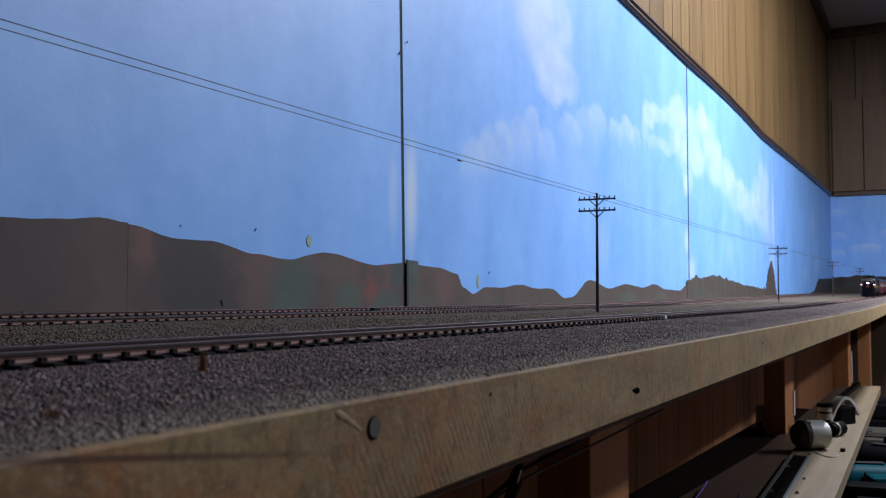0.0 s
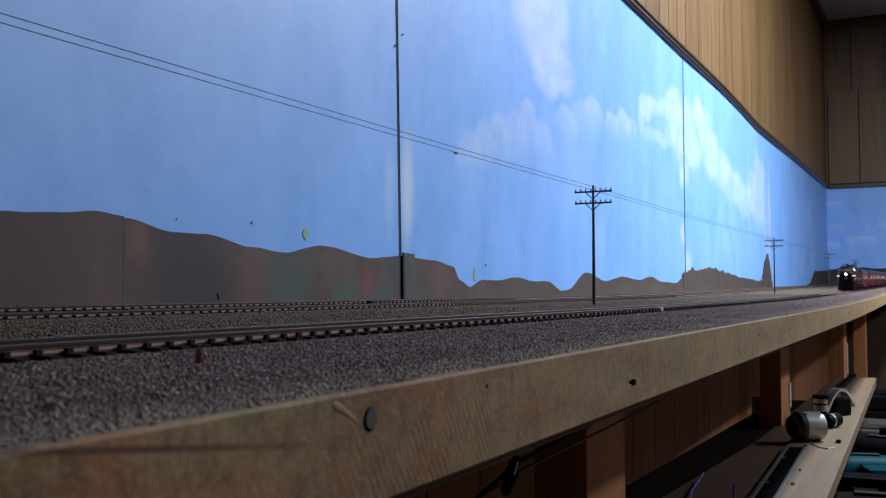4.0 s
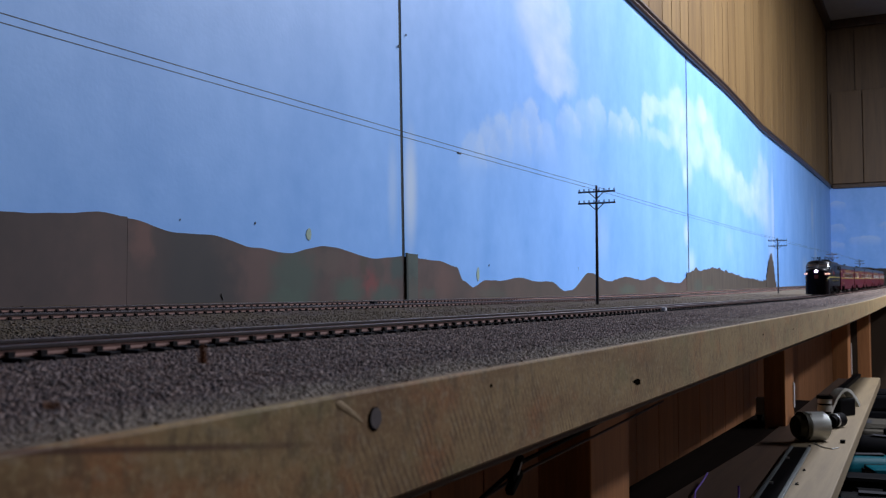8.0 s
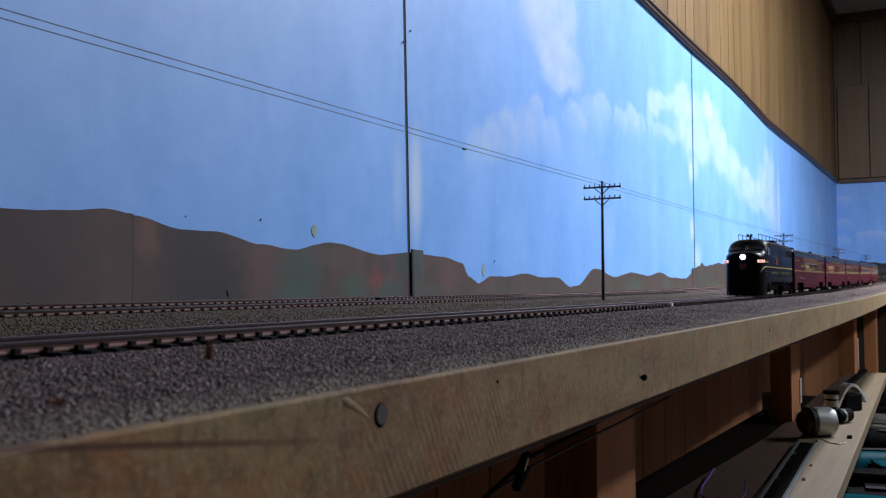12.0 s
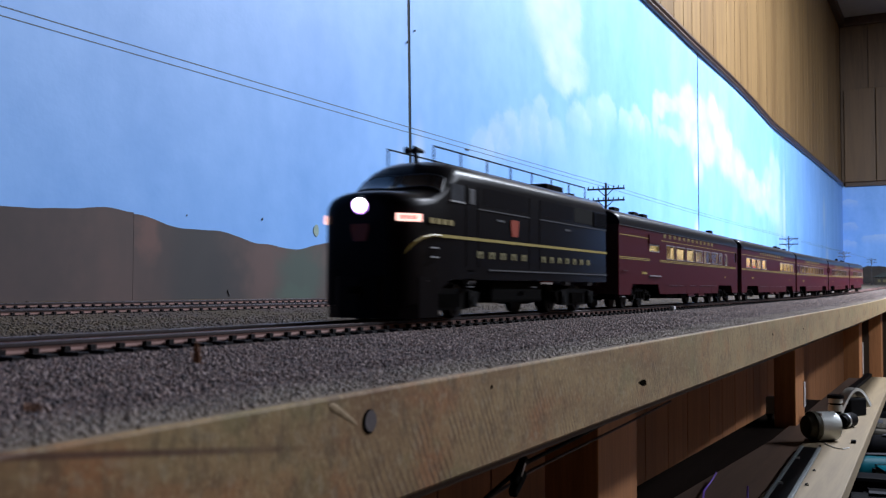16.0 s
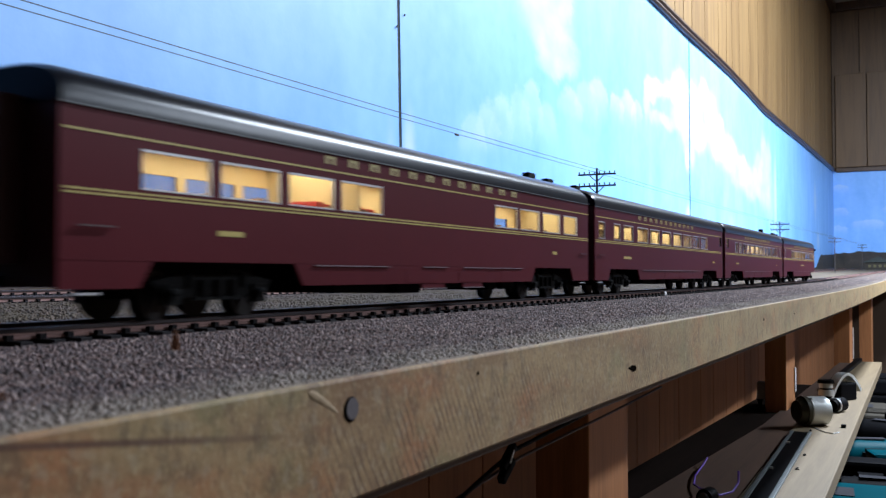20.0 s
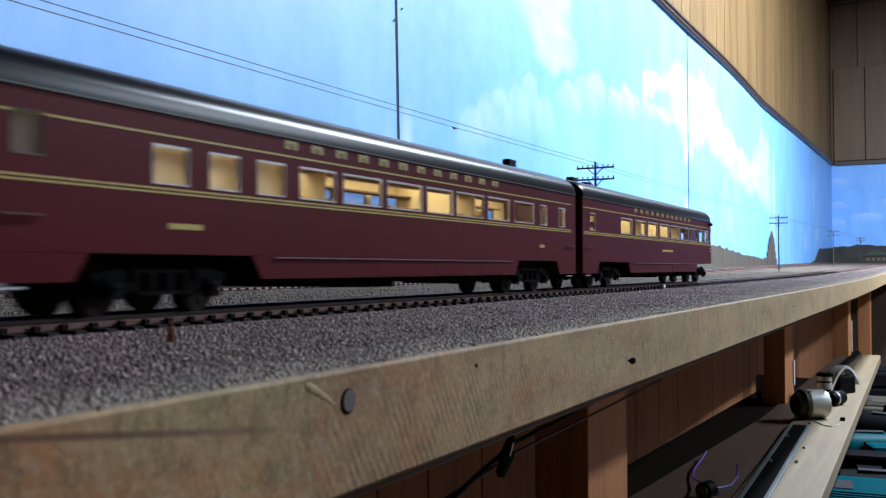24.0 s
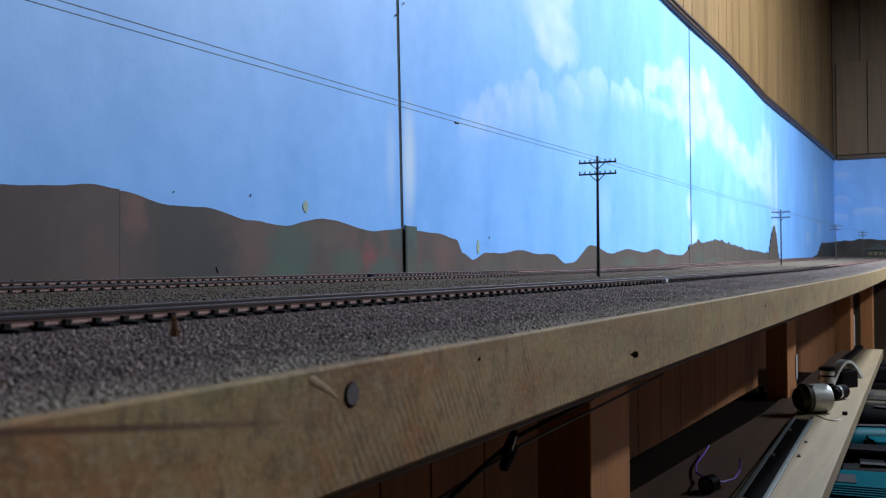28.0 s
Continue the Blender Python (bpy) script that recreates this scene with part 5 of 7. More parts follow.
def passenger_car(label, a, b, windows, letters, plates, vents, number_at=None, baggage=None, doors=(), nameplate=None, lounge=False, curtains=(), pale=False, dining=False, sills=((0.0825, 0.2254),), steps=(), wells=(0.026, 0.0745, 0.2325, 0.2735)):
    """A lit passenger car. Measures along it count from its place in the train; x of the mesh is that less 0.15."""
    t = thing("passenger_car", label, "railway car", group="cars of the train")
    x0, x1 = a - 0.15, b - 0.15
    wz0, wz1 = 0.0258, 0.0341
    trim = 0.0002     # the pillars are a little wider than the glass lines
    holes = [(p + trim - 0.15, q - trim - 0.15, wz0, wz1) for p, q in windows]
    door_at = [d - 0.0035 - 0.15 for d in doors]
    for d in doors:
        holes.append((d - 0.0035 - 0.15, d + 0.0035 - 0.15, 0.0285, 0.0365))
    if baggage:
        holes.append((baggage[0] - 0.15, baggage[1] - 0.15, 0.0291, 0.0331))
    xe = x1 - (0.012 if lounge else 0.0)
    for sd in (-1, 1):
        yo = sd * HW
        yi = sd * (HW - 0.0007)
        bm = bmesh.new()
        pierced(bm, x0, xe, 0.0112, 0.0412, min(yo, yi), max(yo, yi), holes)
        part("side_wall", bm, M_RED, t, "deep red car side")
        bm = bmesh.new()
        f0, f1, r0, r1 = (w - 0.15 for w in wells)
        pts = [(x0, 0.0058), (f0 - 0.003, 0.0058), (f0 + 0.0005, 0.0112), (f1, 0.0112), (f1 + 0.0035, 0.0058), (r0 - 0.0035, 0.0058), (r0, 0.0112), (r1, 0.0112)]
        if xe > r1 + 0.006:
            pts += [(r1 + 0.003, 0.0058), (xe, 0.0058), (xe, 0.0113), (x0, 0.0113)]
        else:
            pts += [(r1, 0.0113), (x0, 0.0113)]
        prism(bm, pts, "y", min(yo, yi), max(yo, yi))
        part("skirt", bm, M_RED, t, "deep red side skirt cut away over the trucks")
        # cream lining inside
        yl0, yl1 = sd * (HW - 0.0008), sd * (HW - 0.0011)
        bm = bmesh.new()
        pierced(bm, x0 + 0.002, xe - 0.001, 0.0150, 0.0395, min(yl0, yl1), max(yl0, yl1), holes)
        part("lining", bm, M_LINING, t, "cream lining inside the car")
        # glass and bright frames
        for h in holes:
            yg = sd * (HW - 0.00045)
            w = part("window", boxm(h[0] - 0.0001, h[1] + 0.0001, yg - 0.00008, yg + 0.00008, h[2] - 0.0001, h[3] + 0.0001), M_GLASS, t, "clear window glass")
            w.visible_shadow = False
            if sd < 0:
                bm = bmesh.new()
                box(bm, h[0], h[1], yo - 0.0001, yo + 0.0004, h[2], h[2] + 0.00035)
                box(bm, h[0], h[1], yo - 0.0001, yo + 0.0004, h[3] - 0.0005, h[3])
                box(bm, h[0], h[0] + 0.0002, yo - 0.0001, yo + 0.0004, h[2] + 0.00036, h[3] - 0.0005)
                box(bm, h[1] - 0.0002, h[1], yo - 0.0001, yo + 0.0004, h[2] + 0.00036, h[3] - 0.0005)
                part("window_frame", bm, M_REDEND if h[0] in door_at else M_ALU, w, "" if h[0] in door_at else "thin bright window frame")
        # gold stripes, stopped at a baggage door
        runs = [(x0 + 0.001, xe - (0.006 if doors else 0.0))]
        if baggage:
            runs = [(x0 + 0.001, baggage[0] - 0.15), (baggage[1] - 0.15 + 0.001, xe - 0.006)]
        for p, q in runs:
            for z, h in ((0.0359, 0.00042), (0.0247, 0.0004), (0.0239, 0.0004)):
                part("gold_stripe", boxm(p, q, yo - 0.0001, yo + 0.0001, z, z + h), M_GOLD, t, "thin gold line")
        if sd < 0:
            plain_letters(t, letters - 0.15, letters + 0.1325 - 0.15, 0.0379, 0.0401, yo, 12, gap=0.58)
            for p, q, z in plates:
                part("number_plate", boxm(p - 0.15, q - 0.15, yo - 0.0001, yo + 0.0001, z - 0.0006, z + 0.0006), M_GOLD, t, "small gold bar")
            # pale lines that put the highlight along the red sill into colour
            for p, q in sills:
                part("sill_rail", boxm(p - 0.15, q - 0.15, yo - 0.0005, yo + 0.0001, 0.0108, 0.0110), M_SILL, t, "thin pale sill line")
            for p in (0.13, 0.165, 0.20):
                part("skirt_hatch", boxm(p - 0.15, p + 0.018 - 0.15, yo - 0.00008, yo + 0.0001, 0.0062, 0.0104), M_RED, t)
            for p in (a + 0.004, b - 0.012):
                if not (lounge and p > 0.2):
                    part("grab_iron", boxm(p - 0.15, p + 0.009 - 0.15, yo - 0.0008, yo - 0.0004, 0.0178, 0.0181), M_REDEND, t)
        for p in (a + 0.0035, b - 0.0115):
            if not (lounge and p > 0.2):
                part("end_step", boxm(p - 0.15, p + 0.006 - 0.15, yo - 0.0004, yo + 0.0008, 0.0047, 0.0051), M_ALU, t, "bright end step")
        for p in steps:
            part("side_box", boxm(p - 0.15, p + 0.0150 - 0.15, min(yo - sd * 0.0002, yi), max(yo - sd * 0.0002, yi) + 0.00005, 0.0044, 0.0057), M_RED, t, "red equipment box below the skirt")
            if sd < 0:
                part("box_edge", boxm(p - 0.15, p + 0.0150 - 0.15, yo - 0.0004, yo + 0.0003, 0.0041, 0.0043), M_SILL, t, "pale lower edge")
        if baggage:
            part("baggage_door", boxm(baggage[0] - 0.152, baggage[1] - 0.148, yo - (0.0006 if sd < 0 else -0.0001), yo - (0.0001 if sd < 0 else -0.0006), 0.0335, 0.0385), M_RED, t)
            part("door_sill", boxm(baggage[0] - 0.152, baggage[1] - 0.148, yo - 0.0008, yo + 0.0001, 0.0156, 0.0162), M_ALU, t)
            if sd < 0:
                for k in range(7):
                    xx = baggage[0] + (baggage[1] - baggage[0]) * (k + 0.5) / 7 - 0.15
                    part("window_bar", boxm(xx - 0.0003, xx + 0.0003, yo + 0.0001, yo + 0.0004, 0.0291, 0.0331), M_GOLD, t)
    # ends, floor, roof
    part("end_wall", boxm(x0 + 0.0008, x0 + 0.0018, -HW + 0.0009, HW - 0.0009, 0.0062, 0.0445, 0.0003), M_REDEND, t, "dark red car end")
    if lounge:
        bm = bmesh.new()
        n = 12
        pts = []
        for i in range(n + 1):
            an = -math.pi / 2 + math.pi * i / n
            pts.append((xe + 0.012 * math.cos(an) ** 0.8 if abs(math.cos(an)) > 1e-6 else xe, HW * math.sin(an) * 0.999))
        lo, mid0, mid1, hi = 0.0112, 0.0262, 0.0338, 0.0414

        def shell(bm, za, zb, keep, grow=0.0):
            for i in range(n):
                if not keep(i):
                    continue
                (xa, ya), (xb, yb) = pts[i], pts[i + 1]
                k = 1 + grow
                vs = [bm.verts.new(p) for p in ((xa + grow * 0.012, ya * k, za), (xb + grow * 0.012, yb * k, za), (xb + grow * 0.012, yb * k, zb), (xa + grow * 0.012, ya * k, zb))]
                bm.faces.new(vs)
        shell(bm, lo, mid0, lambda i: True)
        shell(bm, mid1, hi, lambda i: True)
        shell(bm, mid0, mid1, lambda i: i in (2, 5, 6, 9))
        bmesh.ops.remove_doubles(bm, verts=bm.verts[:], dist=1e-6)
        bmesh.ops.solidify(bm, geom=bm.faces[:], thickness=0.0006)
        part("rounded_end", bm, M_RED, t, "rounded deep red observation end", smooth=False)
        bm = bmesh.new()
        shell(bm, mid0, mid1, lambda i: i not in (2, 5, 6, 9), -0.03)
        w = part("end_window", bm, M_GLASS, t, "curved window glass at the rear")
        w.visible_shadow = False
        for z in (0.0359, 0.0247, 0.0239):
            bm = bmesh.new()
            shell(bm, z, z + 0.0004, lambda i: True, 0.01)
            part("gold_stripe", bm, M_GOLD, t, "thin gold line")
        bm = bmesh.new()
        tube(bm, (xe + 0.0105, -0.0075, 0.0395), (xe + 0.0135, -0.0085, 0.0395), 0.0011, seg=10)
        part("marker_lamp", bm, M_UNDER, t, "small dark marker lamp")
        bm = bmesh.new()
        tube(bm, (xe - 0.004, -HW - 0.0002, 0.0388), (xe - 0.004, -HW - 0.0022, 0.0388), 0.0012, 0.0010, seg=12)
        box(bm, xe - 0.0075, xe - 0.002, -HW - 0.0010, -HW + 0.0002, 0.0383, 0.0393, 0.0002)
        part("marker_lamp", bm, M_UNDER, t, "small dark marker lamp on the side")
        for z in (0.0196, 0.0216):
            part("grab_iron", boxm(xe - 0.009, xe - 0.004, -HW - 0.0008, -HW - 0.0004, z, z + 0.0003), M_ALU, t, "short bright grab iron")
    else:
        part("end_wall", boxm(x1 - 0.0018, x1 - 0.0008, -HW + 0.0009, HW - 0.0009, 0.0062, 0.0445, 0.0003), M_REDEND, t, "dark red car end")
    for e, d in ((x0, -1), (x1, 1)):
        if lounge and d > 0:
            continue
        bm = bmesh.new()
        box(bm, min(e, e + d * 0.0055), max(e, e + d * 0.0055), -0.008, 0.008, 0.0105, 0.0425, 0.0008)
        part("diaphragm", bm, M_REDEND, t, "dark maroon bellows between the cars")
        bm = bmesh.new()
        box(bm, min(e, e + d * 0.009), max(e, e + d * 0.009), -0.0015, 0.0015, 0.0062, 0.0085)
        part("coupler", bm, M_UNDER, t)
    part("roof", roof_mesh(x0 + 0.0003, x1 - (0.001 if lounge else 0.0003), HW + 0.0003, 0.0409, 0.0497, 0.004, 0.02 if lounge else 0.004), M_ROOF, t, "glossy dark grey rounded roof", smooth=True)
    part("roof_edge", boxm(x0, xe, -HW - 0.0004, -HW + 0.0002, 0.0406, 0.0409), M_GREY, t, "thin grey line under the roof")
    part("floor_pan", boxm(x0 + 0.002, xe, -HW + 0.0013, HW - 0.0013, 0.0128, 0.0146), M_UNDER, t)
    part("ceiling_lamp", boxm(x0 + 0.008, xe - 0.006, -0.011, 0.011, 0.0392, 0.0398), M_LAMP_PALE if pale else M_LAMP, t, "warm lamp strip inside the car")
    part("inner_ceiling", boxm(x0 + 0.003, xe - 0.001, -HW + 0.0013, HW - 0.0013, 0.0399, 0.0404), M_LINING, t)
    for y0 in () if dining else (-0.0145, 0.0095):
        part("luggage_rack", boxm(x0 + 0.02, xe - 0.02, y0, y0 + 0.005, 0.0338, 0.0343), M_RACK, t, "brown luggage rack")
    # seats seen through the windows
    for d in doors:
        for sd in (-1, 1):
            # added sheet that hides the lamplight behind the door glass
            part("door_backing", boxm(d - 0.154, d - 0.146, sd * (HW - 0.0016) - 0.0002, sd * (HW - 0.0016) + 0.0002, 0.0280, 0.0370), M_DOOR_DARK, t, "dark sheet added behind the door glass to keep it unlit")
    for p, q in curtains:
        part("curtain", boxm(p - 0.1505, q - 0.1495, -HW + 0.0014, -HW + 0.0018, 0.0255, 0.0345), M_CURTAIN, t, "pale drawn curtain")
    k = 0
    p = x0 + 0.03
    while p < xe - 0.03:
        bm = bmesh.new()
        box(bm, p, p + 0.0022, -HW + 0.0025, -0.003, 0.0146, 0.0272 if k % 3 else 0.0256, 0.0006)
        box(bm, p, p + 0.007, -HW + 0.0025, -0.003, 0.0146, 0.019, 0.0006)
        part("seat", bm, M_SEAT, t, "tan car seat")
        bm = bmesh.new()
        box(bm, p + 0.006, p + 0.0082, 0.003, HW - 0.0025, 0.0146, 0.0280, 0.0006)
        box(bm, p + 0.001, p + 0.0082, 0.003, HW - 0.0025, 0.0146, 0.019, 0.0006)
        part("seat", bm, M_SEAT, t, "tan car seat")
        p += 0.0155
        k += 1
    if dining:
        bm = bmesh.new()
        box(bm, -0.0590, -0.0400, -0.0135, -0.0035, 0.0146, 0.0215, 0.0008)
        box(bm, -0.0420, -0.0385, -0.0135, -0.0035, 0.0146, 0.0287, 0.0008)
        box(bm, -0.0605, -0.0570, -0.0135, -0.0035, 0.0146, 0.0283, 0.0008)
        box(bm, -0.0590, -0.0250, -0.0095, -0.0080, 0.0146, 0.0282, 0.0006)
        part("settee", bm, M_SETTEE, t, "bright red settee inside the car")
    for e in (x0 + 0.0020, x1 - 0.0026) if dining else ():
        part("end_lining", boxm(e, e + 0.0006, -HW + 0.0014, HW - 0.0014, 0.0150, 0.0392), M_LINING, t, "cream lining of the car end")
    for pw in (0.35, 0.66):
        xx = x0 + (x1 - x0) * pw
        part("partition", boxm(xx, xx + 0.0008, -HW + 0.0014, HW - 0.0014, 0.0146, 0.0395), M_LINING, t, "cream partition inside the car")
    # underframe boxes
    for p, q, z0 in ((0.098, 0.125, 0.0035), (0.132, 0.146, 0.0028), (0.156, 0.19, 0.0042), (0.196, 0.204, 0.003), (0.209, 0.221, 0.0035)):
        bm = boxm(p - 0.15, q - 0.15, -0.0135, 0.0135, z0, 0.0128, 0.0006)
        part("underfloor_box", bm, M_UNDER, t, "black equipment box under the floor")
    car_truck(t, -0.15 + (wells[0] + wells[1]) / 2)
    car_truck(t, -0.15 + (wells[2] + wells[3]) / 2)
    for v, w, h in vents:
        bm = bmesh.new()
        box(bm, v - 0.15 - w * 0.36, v - 0.15 + w * 0.36, -0.0042, -0.0008, 0.0485, 0.0500 + h * 1.6, 0.0004)
        part("roof_vent", bm, M_UNDER, t, "small black roof vent")
    return t


CARS = [
    passenger_car("deep red model baggage coach with gold stripes and lit windows", -0.0045, 0.2890,
                  ((0.0840, 0.1040), (0.1072, 0.1278), (0.1313, 0.1515), (0.1545, 0.1745), (0.1780, 0.1975), (0.2008, 0.2210), (0.2240, 0.2350), (0.2437, 0.2518)),
                  0.0785, ((0.035, 0.0442, 0.0172), (0.2418, 0.2475, 0.0172)), ((0.034, 0.0125, 0.0016), (0.069, 0.0125, 0.0016), (0.088, 0.0125, 0.0016), (0.112, 0.022, 0.0001), (0.262, 0.0125, 0.0016)), baggage=(0.0495, 0.0690), doors=(0.2822,), pale=True,
                  sills=((0.0891, 0.1069), (0.1109, 0.1198), (0.138, 0.1515), (0.1647, 0.1799), (0.1819, 0.2137)), steps=(0.1355, 0.1640), wells=(0.0175, 0.067, 0.2225, 0.266)),
    passenger_car("deep red model dining car with gold stripes and two window groups", 0.003, 0.2962,
                  ((0.0232, 0.044), (0.0468, 0.0687), (0.0717, 0.0918), (0.0948, 0.1165), (0.1942, 0.2149), (0.2171, 0.2373), (0.2404, 0.2603), (0.2645, 0.2815)),
                  0.0874, ((0.0461, 0.0547, 0.0178), (0.2515, 0.2562, 0.0176)), ((0.262, 0.010, 0.0018), (0.274, 0.012, 0.0004), (0.284, 0.009, 0.0014)), sills=((0.0825, 0.12), (0.1405, 0.1562), (0.1685, 0.1841), (0.1855, 0.2192)), steps=(0.1402, 0.1685), dining=True),
    passenger_car("deep red model coach with gold stripes and many lit windows", 0.003, 0.2962,
                  ((0.0084, 0.0183), (0.0323, 0.0434), (0.0487, 0.0656), (0.0731, 0.0946), (0.0984, 0.1186), (0.1239, 0.1449), (0.1505, 0.1709), (0.1754, 0.197), (0.2006, 0.2202), (0.225, 0.2451)),
                  0.0754, ((0.0485, 0.062, 0.0172), (0.262, 0.268, 0.0172)), ((0.035, 0.013, 0.0004), (0.018, 0.009, 0.0014)), doors=(0.2895,)),
    passenger_car("deep red model sleeping car with gold stripes and unequal windows", 0.003, 0.2962,
                  ((0.0427, 0.0534), (0.0596, 0.07), (0.0761, 0.087), (0.0927, 0.1091), (0.1123, 0.1327), (0.1353, 0.1566), (0.1592, 0.1775), (0.18, 0.2016), (0.2045, 0.224), (0.2283, 0.248), (0.2541, 0.262), (0.2752, 0.2832)),
                  0.087, ((0.0475, 0.0575, 0.0172), (0.254, 0.259, 0.0172)), ((0.047, 0.012, 0.0004), (0.258, 0.010, 0.0022), (0.266, 0.009, 0.0004)), doors=(0.013,), curtains=((0.0427, 0.0534), (0.0596, 0.07), (0.0761, 0.087))),
    passenger_car("deep red model observation car with a rounded tail and lit windows", 0.003, 0.2865,
                  ((0.0133, 0.0208), (0.0610, 0.0812), (0.0865, 0.1080), (0.1112, 0.1325), (0.1370, 0.1583), (0.1622, 0.1838), (0.1865, 0.2075), (0.2108, 0.2318), (0.2375, 0.2515), (0.2543, 0.2665)),
                  0.0854, ((0.1422, 0.1662, 0.0184),), ((0.03, 0.010, 0.0016), (0.043, 0.012, 0.0004), (0.052, 0.009, 0.0012)), lounge=True),
]

# ---- the locomotive ----
LOCO_X = -0.095      # its origin in the train


def locomotive():
    t = thing("diesel_locomotive", "black model diesel cab locomotive with a gold stripe and lit headlight", "locomotive")

    def lx(s):
        if s < -0.1455:
            s = -0.1455 + (s + 0.1455) * 0.62
        return s - LOCO_X
    # carbody lofted from rear to nose: along, half width, shoulder, top, floor
    secs = [(0.0065, 0.0172, 0.0440, 0.0508, 0.0122), (0.0045, 0.0176, 0.0448, 0.0520, 0.0118), (-0.06, 0.0176, 0.0450, 0.0522, 0.0118), (-0.12, 0.0176, 0.0450, 0.0522, 0.0118), (-0.1455, 0.0176, 0.0447, 0.0520, 0.0118),
            (-0.1520, 0.0176, 0.0430, 0.0503, 0.0118), (-0.1570, 0.0175, 0.0408, 0.0474, 0.0112), (-0.1625, 0.0174, 0.0382, 0.0440, 0.0095), (-0.1675, 0.0173, 0.0370, 0.0418, 0.0075), (-0.1720, 0.0172, 0.0355, 0.0405, 0.0055),
            (-0.1800, 0.0168, 0.0345, 0.0400, 0.0045), (-0.1870, 0.0163, 0.0340, 0.0398, 0.0040), (-0.1925, 0.0150, 0.0333, 0.0394, 0.0036), (-0.1965, 0.0136, 0.0323, 0.0386, 0.0034), (-0.1984, 0.0118, 0.0312, 0.0374, 0.0034), (-0.1992, 0.0092, 0.0300, 0.0352, 0.0036)]
    bm = bmesh.new()
    rows = []
    for s, hw, sh, top, lo in secs:
        row = [bm.verts.new((lx(s), -hw, lo)), bm.verts.new((lx(s), -hw, (lo + sh) / 2))]
        for i in range(15):
            a = math.pi * i / 14
            c, s_ = math.cos(a), math.sin(a)
            row.append(bm.verts.new((lx(s), -hw * math.copysign(abs(c) ** 0.75, c), sh + (top - sh) * abs(s_) ** 0.85)))
        row += [bm.verts.new((lx(s), hw, (lo + sh) / 2)), bm.verts.new((lx(s), hw, lo))]
        rows.append(row)
    n = len(rows[0])
    for a, b in zip(rows, rows[1:]):
        for i in range(n - 1):
            bm.faces.new((a[i], a[i + 1], b[i + 1], b[i]))
        bm.faces.new((a[n - 1], a[0], b[0], b[n - 1]))
    bm.faces.new(rows[0])
    bm.faces.new(rows[-1][::-1])
    bmesh.ops.recalc_face_normals(bm, faces=bm.faces[:])
    part("carbody", bm, M_BLACK, t, "glossy black car body with a rounded nose", smooth=True)
    Y = -0.0176
    for sd in (-1, 1):
        y = sd * 0.0176
        ya, yb = (y - 0.00025, y + 0.0001) if sd < 0 else (y - 0.0001, y + 0.00025)
        # long gold stripe that turns down round the nose
        part("gold_stripe", boxm(lx(-0.168), lx(0.0060), ya, yb, 0.0252, 0.0262), M_GOLD, t, "gold stripe along the side")
        bm = bmesh.new()
        pts = [(lx(-0.168), y * 1.012, 0.0257), (lx(-0.176), y * 0.99, 0.0255), (lx(-0.183), y * 0.955, 0.0247), (lx(-0.1885), y * 0.90, 0.0232), (lx(-0.1925), y * 0.835, 0.0210), (lx(-0.1955), y * 0.75, 0.0180)]
        path_tube(bm, pts, 0.0005, 6)
        part("gold_stripe", bm, M_GOLD, t, "gold stripe curling down the nose")
        # sill edge, upper rib and panel battens
        part("side_sill", boxm(lx(-0.1235), lx(0.0060), ya - (0.0002 if sd < 0 else 0), yb + (0 if sd < 0 else 0.0002), 0.0150, 0.0155), M_GREY, t, "grey lower edge")
        for p, q in ((-0.132, -0.0865), (-0.0765, 0.0060)):
            part("rib", boxm(lx(p), lx(q), ya, yb, 0.0361, 0.0365), M_GREY, t, "thin grey rib")
        # side window of the cab and the door window
        part("cab_window", boxm(-0.1520 - LOCO_X, -0.1425 - LOCO_X, ya, yb, 0.0378, 0.0434, 0.0001), M_CABGLASS, t, "grey cab side glass")
        part("window_frame", boxm(-0.1526 - LOCO_X, -0.1420 - LOCO_X, ya - 0.0001, yb + 0.0001, 0.0373, 0.0378), M_ALU, t, "bright lower window rail")
        dw = part("door_window", boxm(lx(-0.1385), lx(-0.1345), ya, yb, 0.0375, 0.0428, 0.0001), M_GREY, t, "pale window of the cab door")
        for p in (-0.1408, -0.1318, -0.0868, -0.0765):
            part("door_seam", boxm(lx(p), lx(p) + 0.0004, ya + 0.0001, yb, 0.0160, 0.0440), M_BLACK, t)
        # louvred openings near the roof
        g = part("grille", boxm(lx(-0.0370), lx(-0.0140), ya + 0.00015, yb - 0.00005, 0.0378, 0.0442), M_UNDER, t, "black recessed grille")
        lv = part("louvre", boxm(lx(-0.0125), lx(0.0052), ya, yb, 0.0372, 0.0440), M_UNDER, t, "fine louvres")
        for k in range(9):
            z = 0.0376 + k * 0.00072
            part("slat", boxm(lx(-0.0123), lx(0.0050), ya - (0.0002 if sd < 0 else 0), yb + (0 if sd < 0 else 0.0002), z, z + 0.0003), M_BLACK, lv)
        part("grille", boxm(lx(-0.128), lx(-0.0900), ya + 0.00018, yb - 0.00005, 0.0380, 0.0440), M_BLACK, t, "dark screened panel")
        part("grille", boxm(lx(-0.0745), lx(-0.0390), ya + 0.00018, yb - 0.00005, 0.0380, 0.0440), M_BLACK, t, "dark screened panel")
        # keystone
        bm = bmesh.new()
